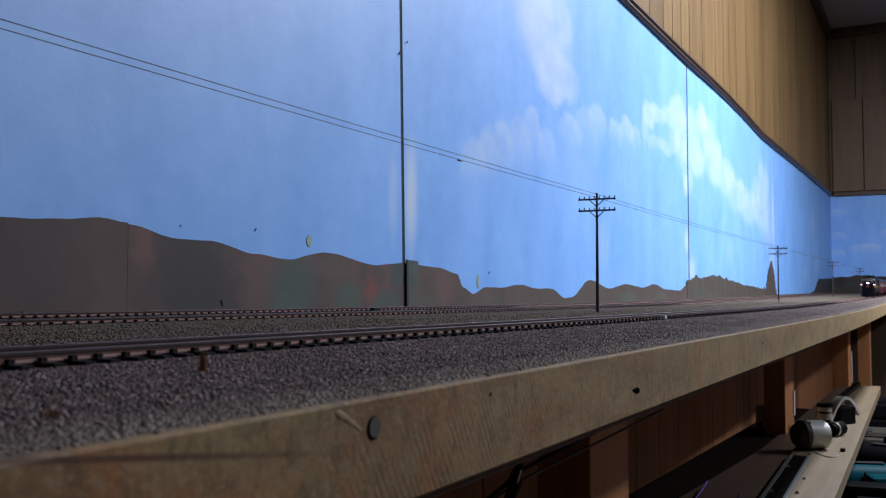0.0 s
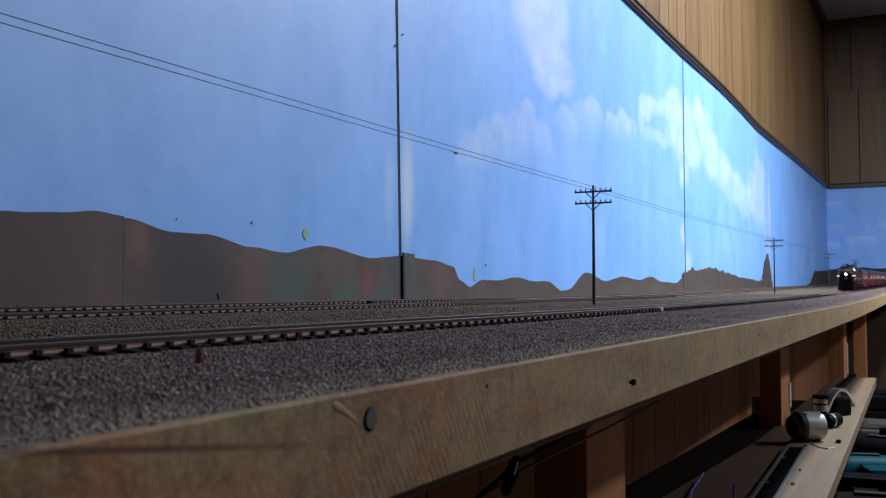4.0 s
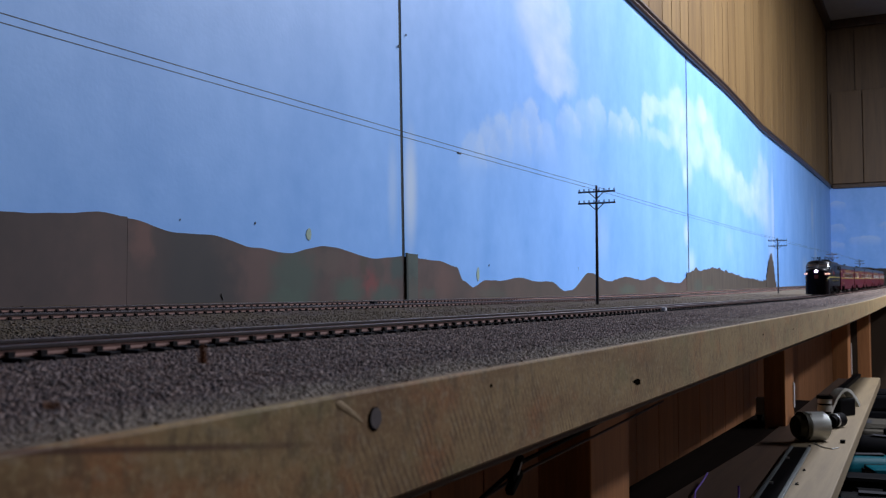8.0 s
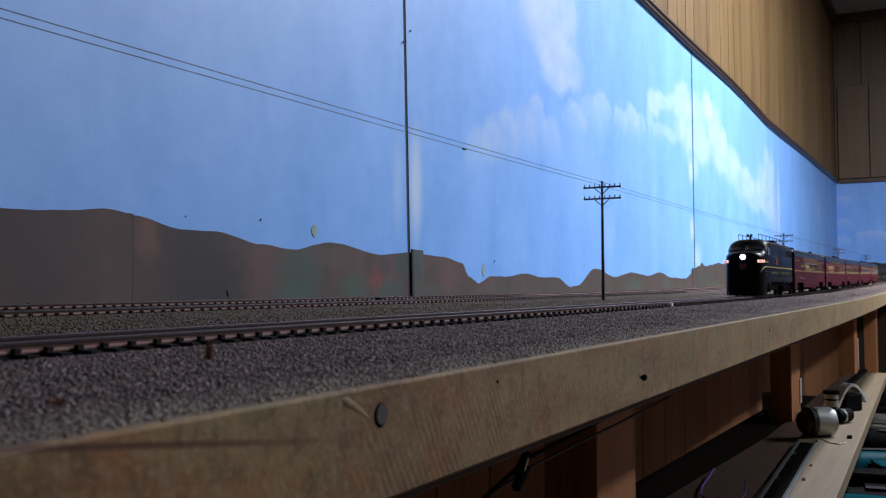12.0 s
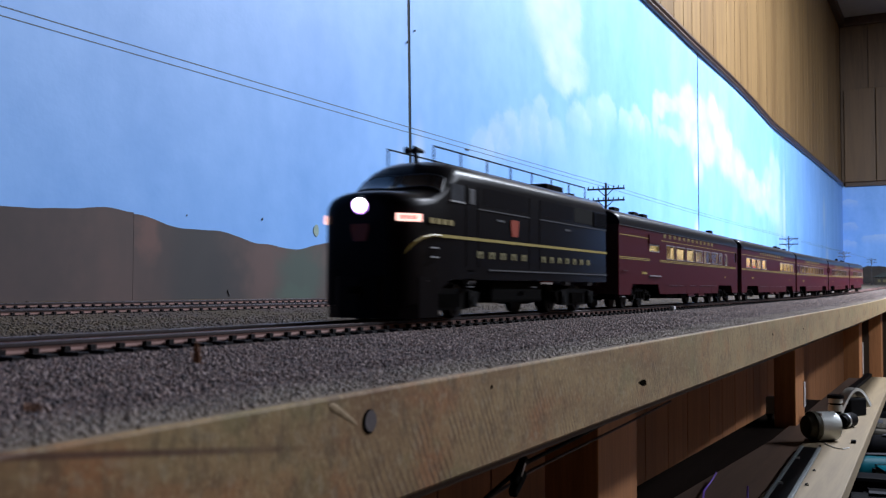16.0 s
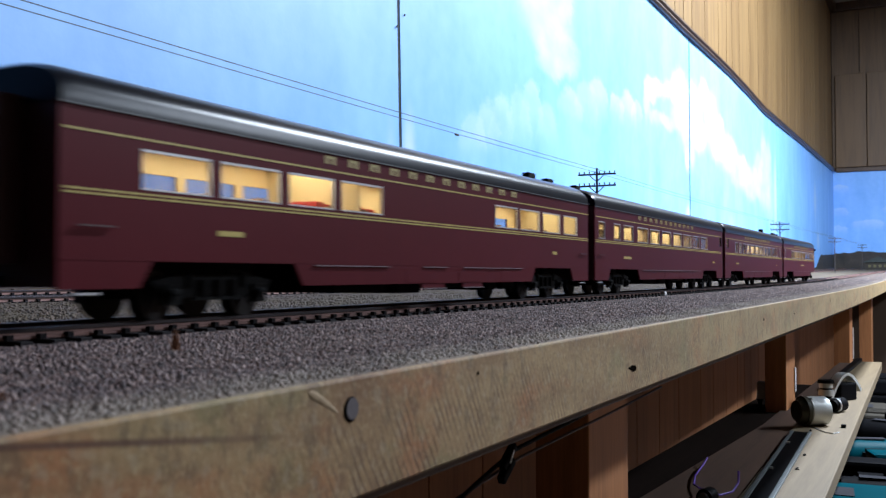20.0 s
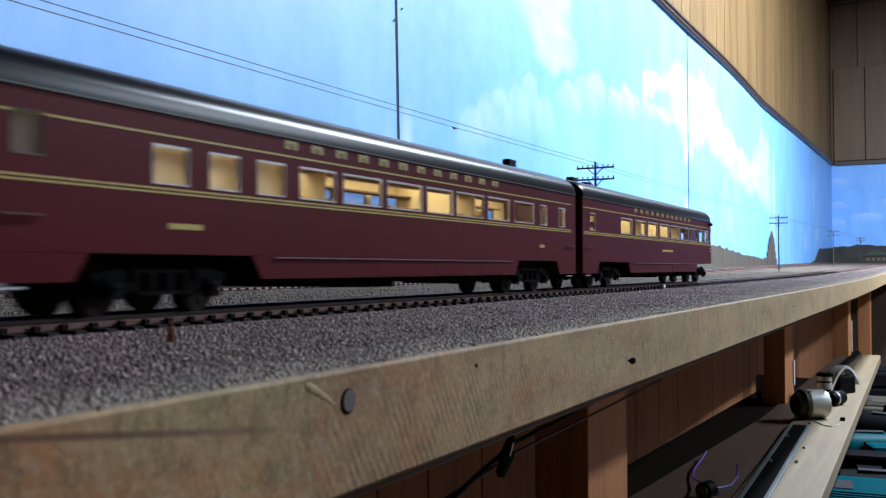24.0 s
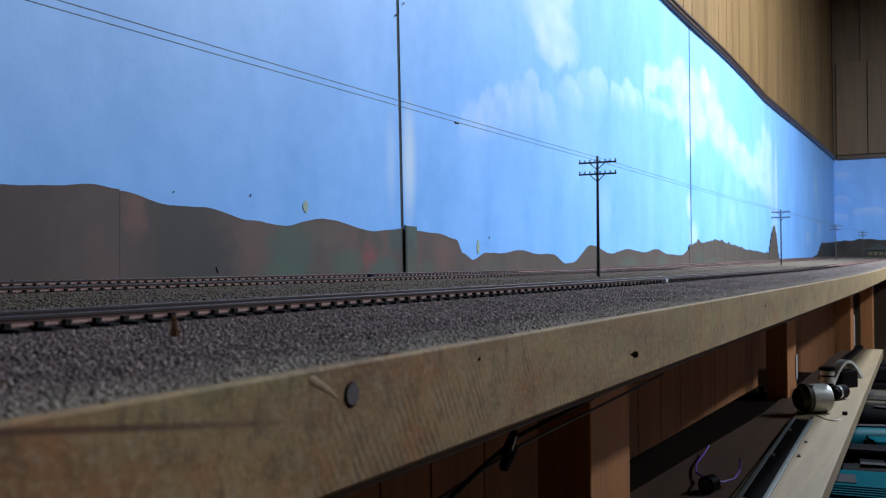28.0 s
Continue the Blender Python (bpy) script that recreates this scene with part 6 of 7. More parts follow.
        prism(bm, [(lx(-0.1010) + u, 0.0313 + v) for u, v in ((-0.0034, 0.0030), (0.0034, 0.0030), (0.0037, 0.0012), (0.0026, -0.0032), (-0.0026, -0.0032), (-0.0037, 0.0012))], "y", ya - 0.0001, yb + 0.0001)
        part("keystone_badge", bm, M_SHIELD, t, "plain red keystone badge")
        for p, z in ((-0.1165, 0.0329), (-0.0485, 0.0333)):
            part("small_plate", boxm(lx(p), lx(p) + 0.0065, ya, yb, z, z + 0.0008), M_GREY, t, "small grey plate")
        if sd < 0:
            plain_letters(t, lx(-0.1325), lx(-0.0850), 0.0193, 0.0217, Y - 0.0001, 5, gap=0.52, paint=M_GOLD_FAINT)
            plain_letters(t, lx(-0.0745), lx(-0.0130), 0.0193, 0.0217, Y - 0.0001, 7, gap=0.52, paint=M_GOLD_FAINT)
            for k in range(4):
                part("number_bar", boxm(-0.1660 - LOCO_X + k * 0.0042, -0.1630 - LOCO_X + k * 0.0042, ya, yb, 0.0294, 0.0311), M_GOLD_DIM, t, "gold bar on the cab side")
        # lit number board on the nose's flank
        bm = bmesh.new()
        box(bm, -0.0043, 0.0043, -0.0004, 0.0004, -0.0012, 0.0012, 0.0002)
        nb = part("number_board", bm, M_NUMB, t, "lit pinkish number board")
        for k in range(4):
            part("digit_bar", boxm(-0.0029 + 0.0015 * k, -0.0021 + 0.0015 * k, sd * 0.0004 - 0.0001, sd * 0.0004 + 0.0001, -0.0006, 0.0006), M_SHIELD, nb)
        nb.matrix_basis = pose(-0.1752 - LOCO_X, sd * 0.0155, 0.0306, 0, 0, sd * 35)
        # windshield pane laid on the curved cab front, with its rim
        corner = ((-0.1606, 0.0008), (-0.1568, 0.0166), (-0.1524, 0.0156), (-0.1540, 0.0008))

        def on_cab(u, v, lift):
            (x0, y0), (x1, y1), (x2, y2), (x3, y3) = corner
            px = (x0 + (x1 - x0) * u) * (1 - v) + (x3 + (x2 - x3) * u) * v
            py = (y0 + (y1 - y0) * u) * (1 - v) + (y3 + (y2 - y3) * u) * v
            back = -0.1455 + (px + 0.1455) / 0.62
            keys = [q for q in secs][::-1]
            hw, sh, top = (float(np.interp(back, [q[0] for q in keys], [q[i] for q in keys])) for i in (1, 2, 3))
            c = min(1.0, py / hw) ** (1 / 0.75)
            return Vector((px - LOCO_X - lift * 0.8, sd * (py + lift * 0.3), sh + (top - sh) * math.sqrt(1 - c * c) ** 0.85 + lift * 0.6))
        bm = bmesh.new()
        nu, nv = 8, 4
        for lift in (-0.0003, 0.0004):
            grid = [[bm.verts.new(on_cab(i / nu, j / nv, lift)) for j in range(nv + 1)] for i in range(nu + 1)]
            for i in range(nu):
                for j in range(nv):
                    bm.faces.new((grid[i][j], grid[i + 1][j], grid[i + 1][j + 1], grid[i][j + 1]))
        bmesh.ops.recalc_face_normals(bm, faces=bm.faces[:])
        part("windshield", bm, M_DARKGLASS, t, "dark windshield pane", smooth=True)
        edge = [(i / nu, 0) for i in range(nu + 1)] + [(1, j / nv) for j in range(1, nv + 1)] + [(i / nu, 1) for i in range(nu - 1, -1, -1)] + [(0, j / nv) for j in range(nv - 1, -1, -1)]
        bm = bmesh.new()
        path_tube(bm, [on_cab(u, v, 0.0003) for u, v in edge], 0.00035, 6)
        part("windshield_rim", bm, M_GREY, t, "grey windshield rim", smooth=True)
        # grab irons and steps
        for z in (0.0215, 0.0185):
            part("grab_iron", boxm(lx(-0.178), lx(-0.170), sd * 0.0178 - 0.0002, sd * 0.0178 + 0.0002, z, z + 0.0004), M_ALU, t)
        for p in (-0.1372, -0.0818):
            for z in (0.0092, 0.0118, 0.0146):
                part("step", boxm(lx(p) - 0.0026, lx(p) + 0.0026, sd * 0.0168 - 0.0008, sd * 0.0168 + 0.0008, z, z + 0.0004), M_GREY, t)
        # antenna rails over the roof
        y2 = sd * 0.0090
        bm = bmesh.new()
        path_tube(bm, [(lx(-0.1500), y2, 0.0567), (lx(0.0005), y2, 0.0567)], 0.0003, 6)
        part("antenna_rail", bm, M_UNDER, t, "long thin radio antenna rail")
        for k in range(8):
            s = -0.1495 + k * 0.0214
            bm = bmesh.new()
            tube(bm, (lx(s), y2, 0.0508), (lx(s), y2, 0.0567), 0.0003, seg=6)
            part("antenna_post", bm, M_UNDER, t, "small dark antenna post")
    # roof gear
    bm = bmesh.new()
    box(bm, lx(-0.0400), lx(-0.0200), -0.006, 0.006, 0.0515, 0.0552, 0.0008)
    part("exhaust_stack", bm, M_BLACK, t, "low black exhaust housing")
    bm = bmesh.new()
    tube(bm, (lx(-0.148), -0.0015, 0.0515), (lx(-0.148), -0.0015, 0.0552), 0.0009, seg=8)
    tube(bm, (lx(-0.1535), -0.0028, 0.0556), (lx(-0.1445), -0.0028, 0.0556), 0.0013, 0.0006, seg=10)
    tube(bm, (lx(-0.1445), 0.0004, 0.0556), (lx(-0.1525), 0.0004, 0.0556), 0.0006, 0.0013, seg=10)
    part("horn", bm, M_BLACK, t, "black air horns")
    bm = bmesh.new()
    tube(bm, (lx(-0.006), 0, 0.0515), (lx(-0.006), 0, 0.0535), 0.006, 0.0058, seg=18)
    part("roof_fan", bm, M_BLACK, t)
    # nose
    bm = bmesh.new()
    tube(bm, (lx(-0.1945), 0, 0.0352), (lx(-0.1995), 0, 0.0347), 0.0030, 0.0029, seg=20)
    hb = part("headlight", bm, M_BLACK, t, "round headlight housing", smooth=True)
    bm = bmesh.new()
    bmesh.ops.create_uvsphere(bm, u_segments=16, v_segments=10, radius=0.0024)
    bmesh.ops.scale(bm, verts=bm.verts[:], vec=(0.35, 1, 1))
    bmesh.ops.translate(bm, verts=bm.verts[:], vec=(lx(-0.1996), 0, 0.0347))
    part("lens", bm, M_HEAD, hb, "glaring white lens", smooth=True)
    # ring added to imitate the halo of the glaring lens
    bm = bmesh.new()
    tube(bm, (lx(-0.1990), 0, 0.0347), (lx(-0.1998), 0, 0.0347), 0.0029, 0.0028, seg=24)
    part("halo_ring", bm, M_HALO, hb, "glowing ring put in for the violet halo round the lens")
    bm = bmesh.new()
    prism(bm, [(u, 0.0262 + v) for u, v in ((-0.0030, 0.0026), (0.0030, 0.0026), (0.0033, 0.0010), (0.0023, -0.0028), (-0.0023, -0.0028), (-0.0033, 0.0010))], "x", lx(-0.2000), lx(-0.1970))
    part("keystone_badge", bm, mat("dull_red_badge", (0.20, 0.03, 0.02), rough=0.6), t, "dull red keystone on the nose")
    bm = bmesh.new()
    pl = [(lx(-0.168), -0.0174), (lx(-0.186), -0.0166), (lx(-0.196), -0.0130), (lx(-0.2010), -0.0070), (lx(-0.2025), 0), (lx(-0.2010), 0.0070), (lx(-0.196), 0.0130), (lx(-0.186), 0.0166), (lx(-0.168), 0.0174)]
    prism(bm, pl, "z", -0.0004, 0.0125)
    part("pilot", bm, M_BLACK, t, "black rounded pilot under the nose")
    part("coupler", boxm(lx(-0.2075), lx(-0.200), -0.0015, 0.0015, 0.007, 0.0095, 0.0004), M_UNDER, t)
    part("coupler", boxm(lx(0.004), lx(0.0120), -0.0015, 0.0015, 0.0062, 0.0085, 0.0004), M_UNDER, t)
    # tanks and trucks
    bm = boxm(lx(-0.1120), lx(-0.0640), -0.0135, 0.0135, 0.0035, 0.0120, 0.0012)
    part("fuel_tank", bm, M_UNDER, t, "black fuel tank")
    part("red_valve", boxm(lx(-0.0700), lx(-0.0600), -0.0166, -0.0150, 0.0115, 0.0132), M_SHIELD, t, "red fitting under the sill")
    for c in (-0.1510, -0.0290):
        x = lx(c)
        bm = bmesh.new()
        for sd in (-1, 1):
            y = sd * 0.0138
            prism(bm, [(x + u, v) for u, v in ((-0.024, 0.0088), (-0.022, 0.0045), (-0.016, 0.0034), (-0.010, 0.0030), (0.010, 0.0030), (0.016, 0.0034), (0.022, 0.0045), (0.024, 0.0088), (0.013, 0.0102), (-0.013, 0.0102))], "y", y - 0.0012, y + 0.0012)
            for u in (-0.0165, 0.0165):
                box(bm, x + u - 0.003, x + u + 0.003, y + sd * 0.0016 - 0.0008, y + sd * 0.0016 + 0.0008, 0.0038, 0.0092)
                tube(bm, (x + u, y + sd * 0.0018, 0.0058), (x + u, y + sd * 0.0028, 0.0058), 0.0017, seg=10)
            for k in range(5):
                u = -0.006 + 0.003 * k
                tube(bm, (x + u, y + sd * 0.0016, 0.0040), (x + u, y + sd * 0.0016, 0.0084), 0.0010, seg=7)
        box(bm, x - 0.004, x + 0.004, -0.013, 0.013, 0.006, 0.012)
        bmesh.ops.translate(bm, verts=bm.verts[:], vec=(0, 0, -DROP))
        part("truck_frame", bm, M_TRUCK, t, "black locomotive truck frames")
        for u in (-0.0140, 0.0140):
            for sd in (-1, 1):
                bm = bmesh.new()
                tube(bm, (x + u - 0.003, sd * 0.0158, 0.0112), (x + u + 0.003, sd * 0.0158, 0.0112), 0.0012, seg=10)
                part("brake_cylinder", bm, M_GREY, t, "grey brake cylinder", smooth=True)
        for u in (-0.0165, 0.0165):
            wheelset(t, x + u, 0.0058)
    return t


LOCO = locomotive()

# ---- under the layout ----


def stud(s, y, w, d, z0, z1, label):
    t = thing("wooden_leg", label, "leg", group="legs of the layout")
    part("post", boxm(s, s + w, y, y + d, z0, z1, 0.0015), M_STUD, t)
    return t


STRIPS = {1.492: (1.574, -0.177, -0.138), 2.63: (2.7185, -0.215, -0.132)}
for s in (0.592, 1.492, 2.63, 3.5, -0.35):
    leg = stud(s, 0.205, 0.088 if s != 1.492 else 0.096, 0.038 if s != 1.492 else 0.031, 0.0, Z0 - 0.031 + rise(s), "reddish fir leg that carries the layout")
    part("top_cleat", boxm(s - 0.03, s + 0.118, 0.2435, 0.262, Z0 - 0.09, Z0 - 0.0305 + rise(s), 0.001), M_PLANK_OLD, leg, "brown cleat under the deck")
    if s in STRIPS:
        p, z0, z1 = STRIPS[s]
        part("bracket_strip", boxm(p, p + 0.014, 0.2030, 0.2048, Z0 + z0, Z0 + z1, 0.0006), M_WHITE, leg, "narrow white metal bracket strip")
SH = Z0 - 0.192      # top of the tool shelf


def slanted(name, pts, z0, z1, material, parent, label):
    bm = bmesh.new()
    prism(bm, pts, "z", z0, z1)
    bmesh.ops.bevel(bm, geom=bm.edges[:], offset=0.0012, segments=1, affect="EDGES")
    return part(name, bm, material, parent, label)


shelf = thing("tool_shelf", "pine plank shelf under the layout cluttered with motors", "shelf")
slanted("front_plank", ((0.30, 0.083), (2.38, 0.1180), (2.37, 0.1707), (1.77, 0.1825), (0.30, 0.150)), SH - 0.018, SH, M_PLANK, shelf, "pale pine plank")
slanted("rear_plank", ((0.30, 0.1515), (1.77, 0.1840), (2.37, 0.1722), (2.37, 0.2090), (1.34, 0.2164), (0.82, 0.248), (0.30, 0.28)), SH - 0.022, SH - 0.004, M_PLANK_OLD, shelf, "brown rear plank")
# this strip is the shadow between planks and wall, built as a board
slanted("shade_band", ((0.30, 0.281), (0.82, 0.2495), (1.34, 0.218), (1.9, 0.212), (1.9, 0.262), (1.68, 0.2745), (0.98, 0.295), (0.30, 0.33)), SH - 0.024, SH - 0.008, M_SHADE_BAND, shelf, "black strip put in for the shadow behind the planks")
for x in (0.62, 1.52, 2.2):
    part("bearer", boxm(x, x + 0.04, 0.140, 0.204, SH - 0.05, SH - 0.0255, 0.001), M_PLANK_OLD, shelf, "wooden bearer under the planks")

# drawer runner lying on the shelf
t = thing("drawer_runner", "grey steel drawer runner lying on the pine shelf", "drawer runner", pose(0.655, 0.138, SH, 0, 0, 1.77))
part("channel", boxm(0, 0.612, -0.009, 0.009, 0.0002, 0.0016), M_RUBBER, t, "dark flat bed")
for y in (-0.0105, 0.0105):
    part("runner_edge", boxm(0, 0.612, y - 0.0022, y + 0.0022, 0.0002, 0.0026, 0.0006), M_ZINC, t)
    part("runner_lip", boxm(0.001, 0.611, y - 0.0006, y + 0.0006, 0.0027, 0.0031), M_ZINC, t)
for x in (0.16, 0.36, 0.52):
    bm = bmesh.new()
    tube(bm, (x, 0.006, 0.0016), (x, 0.006, 0.0034), 0.0022, seg=10)
    part("rivet", bm, M_STEEL, t)


def motor(label, m, r, length, body, cap, shaft=0.012, rear=None):
    t = thing("electric_motor", label, "motor", m, group="small motors on the shelf")
    bm = bmesh.new()
    tube(bm, (0, 0, r), (length, 0, r), r, seg=28)
    bmesh.ops.bevel(bm, geom=[e for e in bm.edges if len(e.link_faces) == 2 and any(len(f.verts) > 8 for f in e.link_faces)], offset=r * 0.12, segments=3, affect="EDGES")
    part("can", bm, body, t, smooth=True)
    bm = bmesh.new()
    tube(bm, (-length * 0.16, 0, r), (0.0, 0, r), r * 1.03, r * 1.05, seg=28)
    part("end_ring", bm, cap, t, smooth=True)
    bm = bmesh.new()
    tube(bm, (-length * 0.42, 0, r), (-length * 0.15, 0, r), r * 0.74, r * 0.92, seg=24)
    part("gearbox", bm, rear or M_RUBBER, t, "dark rear housing", smooth=True)
    bm = bmesh.new()
    tube(bm, (length, 0, r), (length + shaft, 0, r), 0.0016, seg=10)
    part("shaft", bm, M_STEEL, t)
    for y in (-r * 0.5, r * 0.5):
        bm = bmesh.new()
        tube(bm, (length * 0.1, y, r * 1.85), (length * 0.1, y, r * 1.98), 0.002, seg=8)
        part("terminal", bm, M_STEEL, t)
    return t


motor("round electric motor with a white can and a dark olive housing", pose(1.333, 0.160, SH, 0, 0, -52), 0.0192, 0.030, M_CANWHITE, M_OLIVE, 0.004, M_OLIVE)
motor("small black motor with a bright steel shaft", pose(1.478, 0.136, SH, 0, 0, -20), 0.0105, 0.022, M_RUBBER, M_STEEL)
t = thing("wound_motor", "black framed motor with a bright curved bracket over it", "motor", pose(1.632, 0.138, SH, 0, 0, 58), group="small motors on the shelf")
part("frame", boxm(-0.011, 0.011, -0.020, 0.020, 0, 0.028, 0.003), M_RUBBER, t)
bm = bmesh.new()
arc = [(-0.036 + 0.074 * i / 16, 0.004 + 0.040 * math.sin(math.pi * (0.10 + 0.86 * i / 16))) for i in range(17)]
prism(bm, [(y, z) for y, z in arc] + [(y * 0.92, z - 0.0045) for y, z in arc[::-1]], "x", -0.008, 0.008)
# whitish can colour instead of chrome, for the bright reflections it lacks
part("bracket", bm, M_CANWHITE, t, "bright curved steel bracket")
bm = bmesh.new()
tube(bm, (0.011, 0, 0.014), (0.017, 0, 0.014), 0.010, seg=18)
part("coil", bm, M_COIL, t, "dark blue coil end")
t = thing("pump_head", "small bright steel cylinder with dark rings beside the motors", "fitting", pose(1.556, 0.156, SH))
# the barrels get their steel brightness from the same whitish colour
for z0, z1, r, m in ((0, 0.011, 0.0125, M_CANWHITE), (0.011, 0.015, 0.0095, M_RUBBER), (0.015, 0.024, 0.0115, M_CANWHITE), (0.024, 0.027, 0.0085, M_RUBBER), (0.027, 0.034, 0.0105, M_CANWHITE), (0.034, 0.039, 0.0125, M_RUBBER)):
    bm = bmesh.new()
    tube(bm, (0, 0, z0), (0, 0, z1 - 0.0001), r, r * 0.94, 20)
    part("barrel" if m is M_CANWHITE else "ring", bm, m, t, "dark ring" if m is M_RUBBER else "bright barrel", smooth=True)
t = thing("bent_rod", "bright bent steel rod lying on the shelf", "rod", pose(1.298, 0.126, SH))
bm = bmesh.new()
path_tube(bm, [(0.018, 0.020, 0.0008), (0.002, 0.014, 0.0008), (-0.016, 0.004, 0.0008), (-0.022, -0.006, 0.0008), (-0.006, -0.012, 0.0008)], 0.0007, 7)
part("rod", bm, M_STEEL, t)
tagged(link("loose_nut", boxm(1.333, 1.342, 0.110, 0.116, SH, SH + 0.004, 0.0007), M_RUBBER), "small dark metal nut on the plank", "nut")
for x, y, r in ((1.113, 0.134, 0.004), (1.029, 0.131, 0.005), (1.29, 0.148, 0.004)):
    bm = bmesh.new()
    path_tube(bm, [(x + r * math.cos(a), y + 0.4 * r * math.sin(a), SH + 0.0008) for a in [i * 0.5 for i in range(9)]], 0.0006, 5)
    tagged(link("wire_scrap", bm, M_RUBBER), "tiny dark scrap of wire on the plank", "scrap", "wire scraps")
t = thing("cable_reel", "dark round coil with two purple leads on the rear plank", "coil", pose(0.850, 0.186, SH - 0.004))
bm = bmesh.new()
tube(bm, (-0.006, 0, 0.0075), (0.008, -0.003, 0.0075), 0.0075, seg=22)
part("drum", bm, M_RUBBER, t, smooth=True)
bm = bmesh.new()
tube(bm, (-0.008, 0.0006, 0.0075), (-0.006, 0, 0.0075), 0.005, seg=18)
part("hub", bm, M_ZINC, t)
for pts in ([(0.006, 0.001, 0.013), (0.034, 0.012, 0.006), (0.060, 0.024, 0.004), (0.10, 0.032, 0.004), (0.150, 0.036, 0.004), (0.172, 0.0355, 0.009)], [(0.006, -0.003, 0.010), (0.014, -0.010, 0.007), (0.028, -0.018, 0.008), (0.040, -0.021, 0.014), (0.044, -0.0205, 0.024)]):
    bm = bmesh.new()
    path_tube(bm, pts, 0.0010, 7)
    part("lead", bm, M_PURPLE, t, "purple insulated lead", smooth=True)
t = thing("long_bar", "long black bar lying along the back of the shelf", "bar", pose(1.772, 0.1765, SH, 0, 0, -1.1))
part("bar", boxm(0, 0.60, -0.006, 0.006, 0.0002, 0.008, 0.001), M_RUBBER, t)

PLUG = (1.500, -0.170)
# a plug hanging on the wall behind the shelf
t = thing("wall_plug", "small white plug with a black cord fixed to a leg", "plug")
part("plug_body", boxm(PLUG[0], PLUG[0] + 0.022, 0.2364, 0.2500, Z0 + PLUG[1] - 0.012, Z0 + PLUG[1] + 0.014, 0.002), M_CANWHITE, t)
bm = bmesh.new()
path_tube(bm, [(PLUG[0] + 0.008, 0.246, Z0 + PLUG[1] - 0.011), (PLUG[0] + 0.004, 0.245, Z0 + PLUG[1] - 0.03), (PLUG[0] + 0.010, 0.247, Z0 + PLUG[1] - 0.052), (PLUG[0] - 0.004, 0.245, Z0 + PLUG[1] - 0.07)], 0.006, 8)
part("cord", bm, M_RUBBER, t, "thick black cord", smooth=True)

# cable and clip under the fascia
bm = bmesh.new()
path_tube(bm, [(0.10, 0.112, Z0 - 0.075), (0.17, 0.113, Z0 - 0.062), (0.235, 0.114, Z0 - 0.049), (0.262, 0.114, Z0 - 0.044), (0.31, 0.1135, Z0 - 0.042), (0.40, 0.112, Z0 - 0.037), (0.50, 0.110, Z0 - 0.0325), (0.56, 0.110, Z0 - 0.031)], 0.0007, 7)
tagged(link("hanging_cable", bm, M_RUBBER, True), "black cable sagging under the layout deck", "cable")
bm = bmesh.new()
path_tube(bm, [(0.10, 0.116, Z0 - 0.060), (0.2, 0.116, Z0 - 0.054), (0.27, 0.116, Z0 - 0.048), (0.36, 0.116, Z0 - 0.046), (0.44, 0.1165, Z0 - 0.044)], 0.0005, 6)
tagged(link("hanging_cable", bm, mat("brown_cable", (0.05, 0.02, 0.016), rough=0.6), True), "thin brown cable under the layout deck", "cable")
t = thing("cable_clip", "black spring clip on the cable under the fascia", "clip", pose(0.252, 0.113, Z0 - 0.0478, 0, -32, 0))
t.scale = (0.42, 0.42, 0.42)
part("jaw", boxm(-0.010, 0.012, -0.003, 0.003, -0.006, 0.0005, 0.0015), M_RUBBER, t)
part("lever", boxm(-0.004, 0.020, -0.0028, 0.0028, 0.001, 0.0065, 0.0015), M_RUBBER, t)
bm = bmesh.new()
tube(bm, (0.003, -0.0034, 0.0025), (0.013, -0.0034, 0.0056), 0.0007, seg=6)
part("spring_wire", bm, M_STEEL, t)

# ---- the work bench beyond the shelf, with power tools ----
BT = Z0 - 0.345
bench = thing("work_bench", "low dark work bench in the aisle under the layout", "bench")
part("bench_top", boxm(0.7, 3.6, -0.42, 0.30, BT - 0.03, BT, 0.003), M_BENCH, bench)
for x in (0.76, 3.5):
    for y in (-0.38, 0.24):
        part("leg", boxm(x, x + 0.045, y, y + 0.045, 0, BT - 0.03, 0.002), M_STUD, bench)


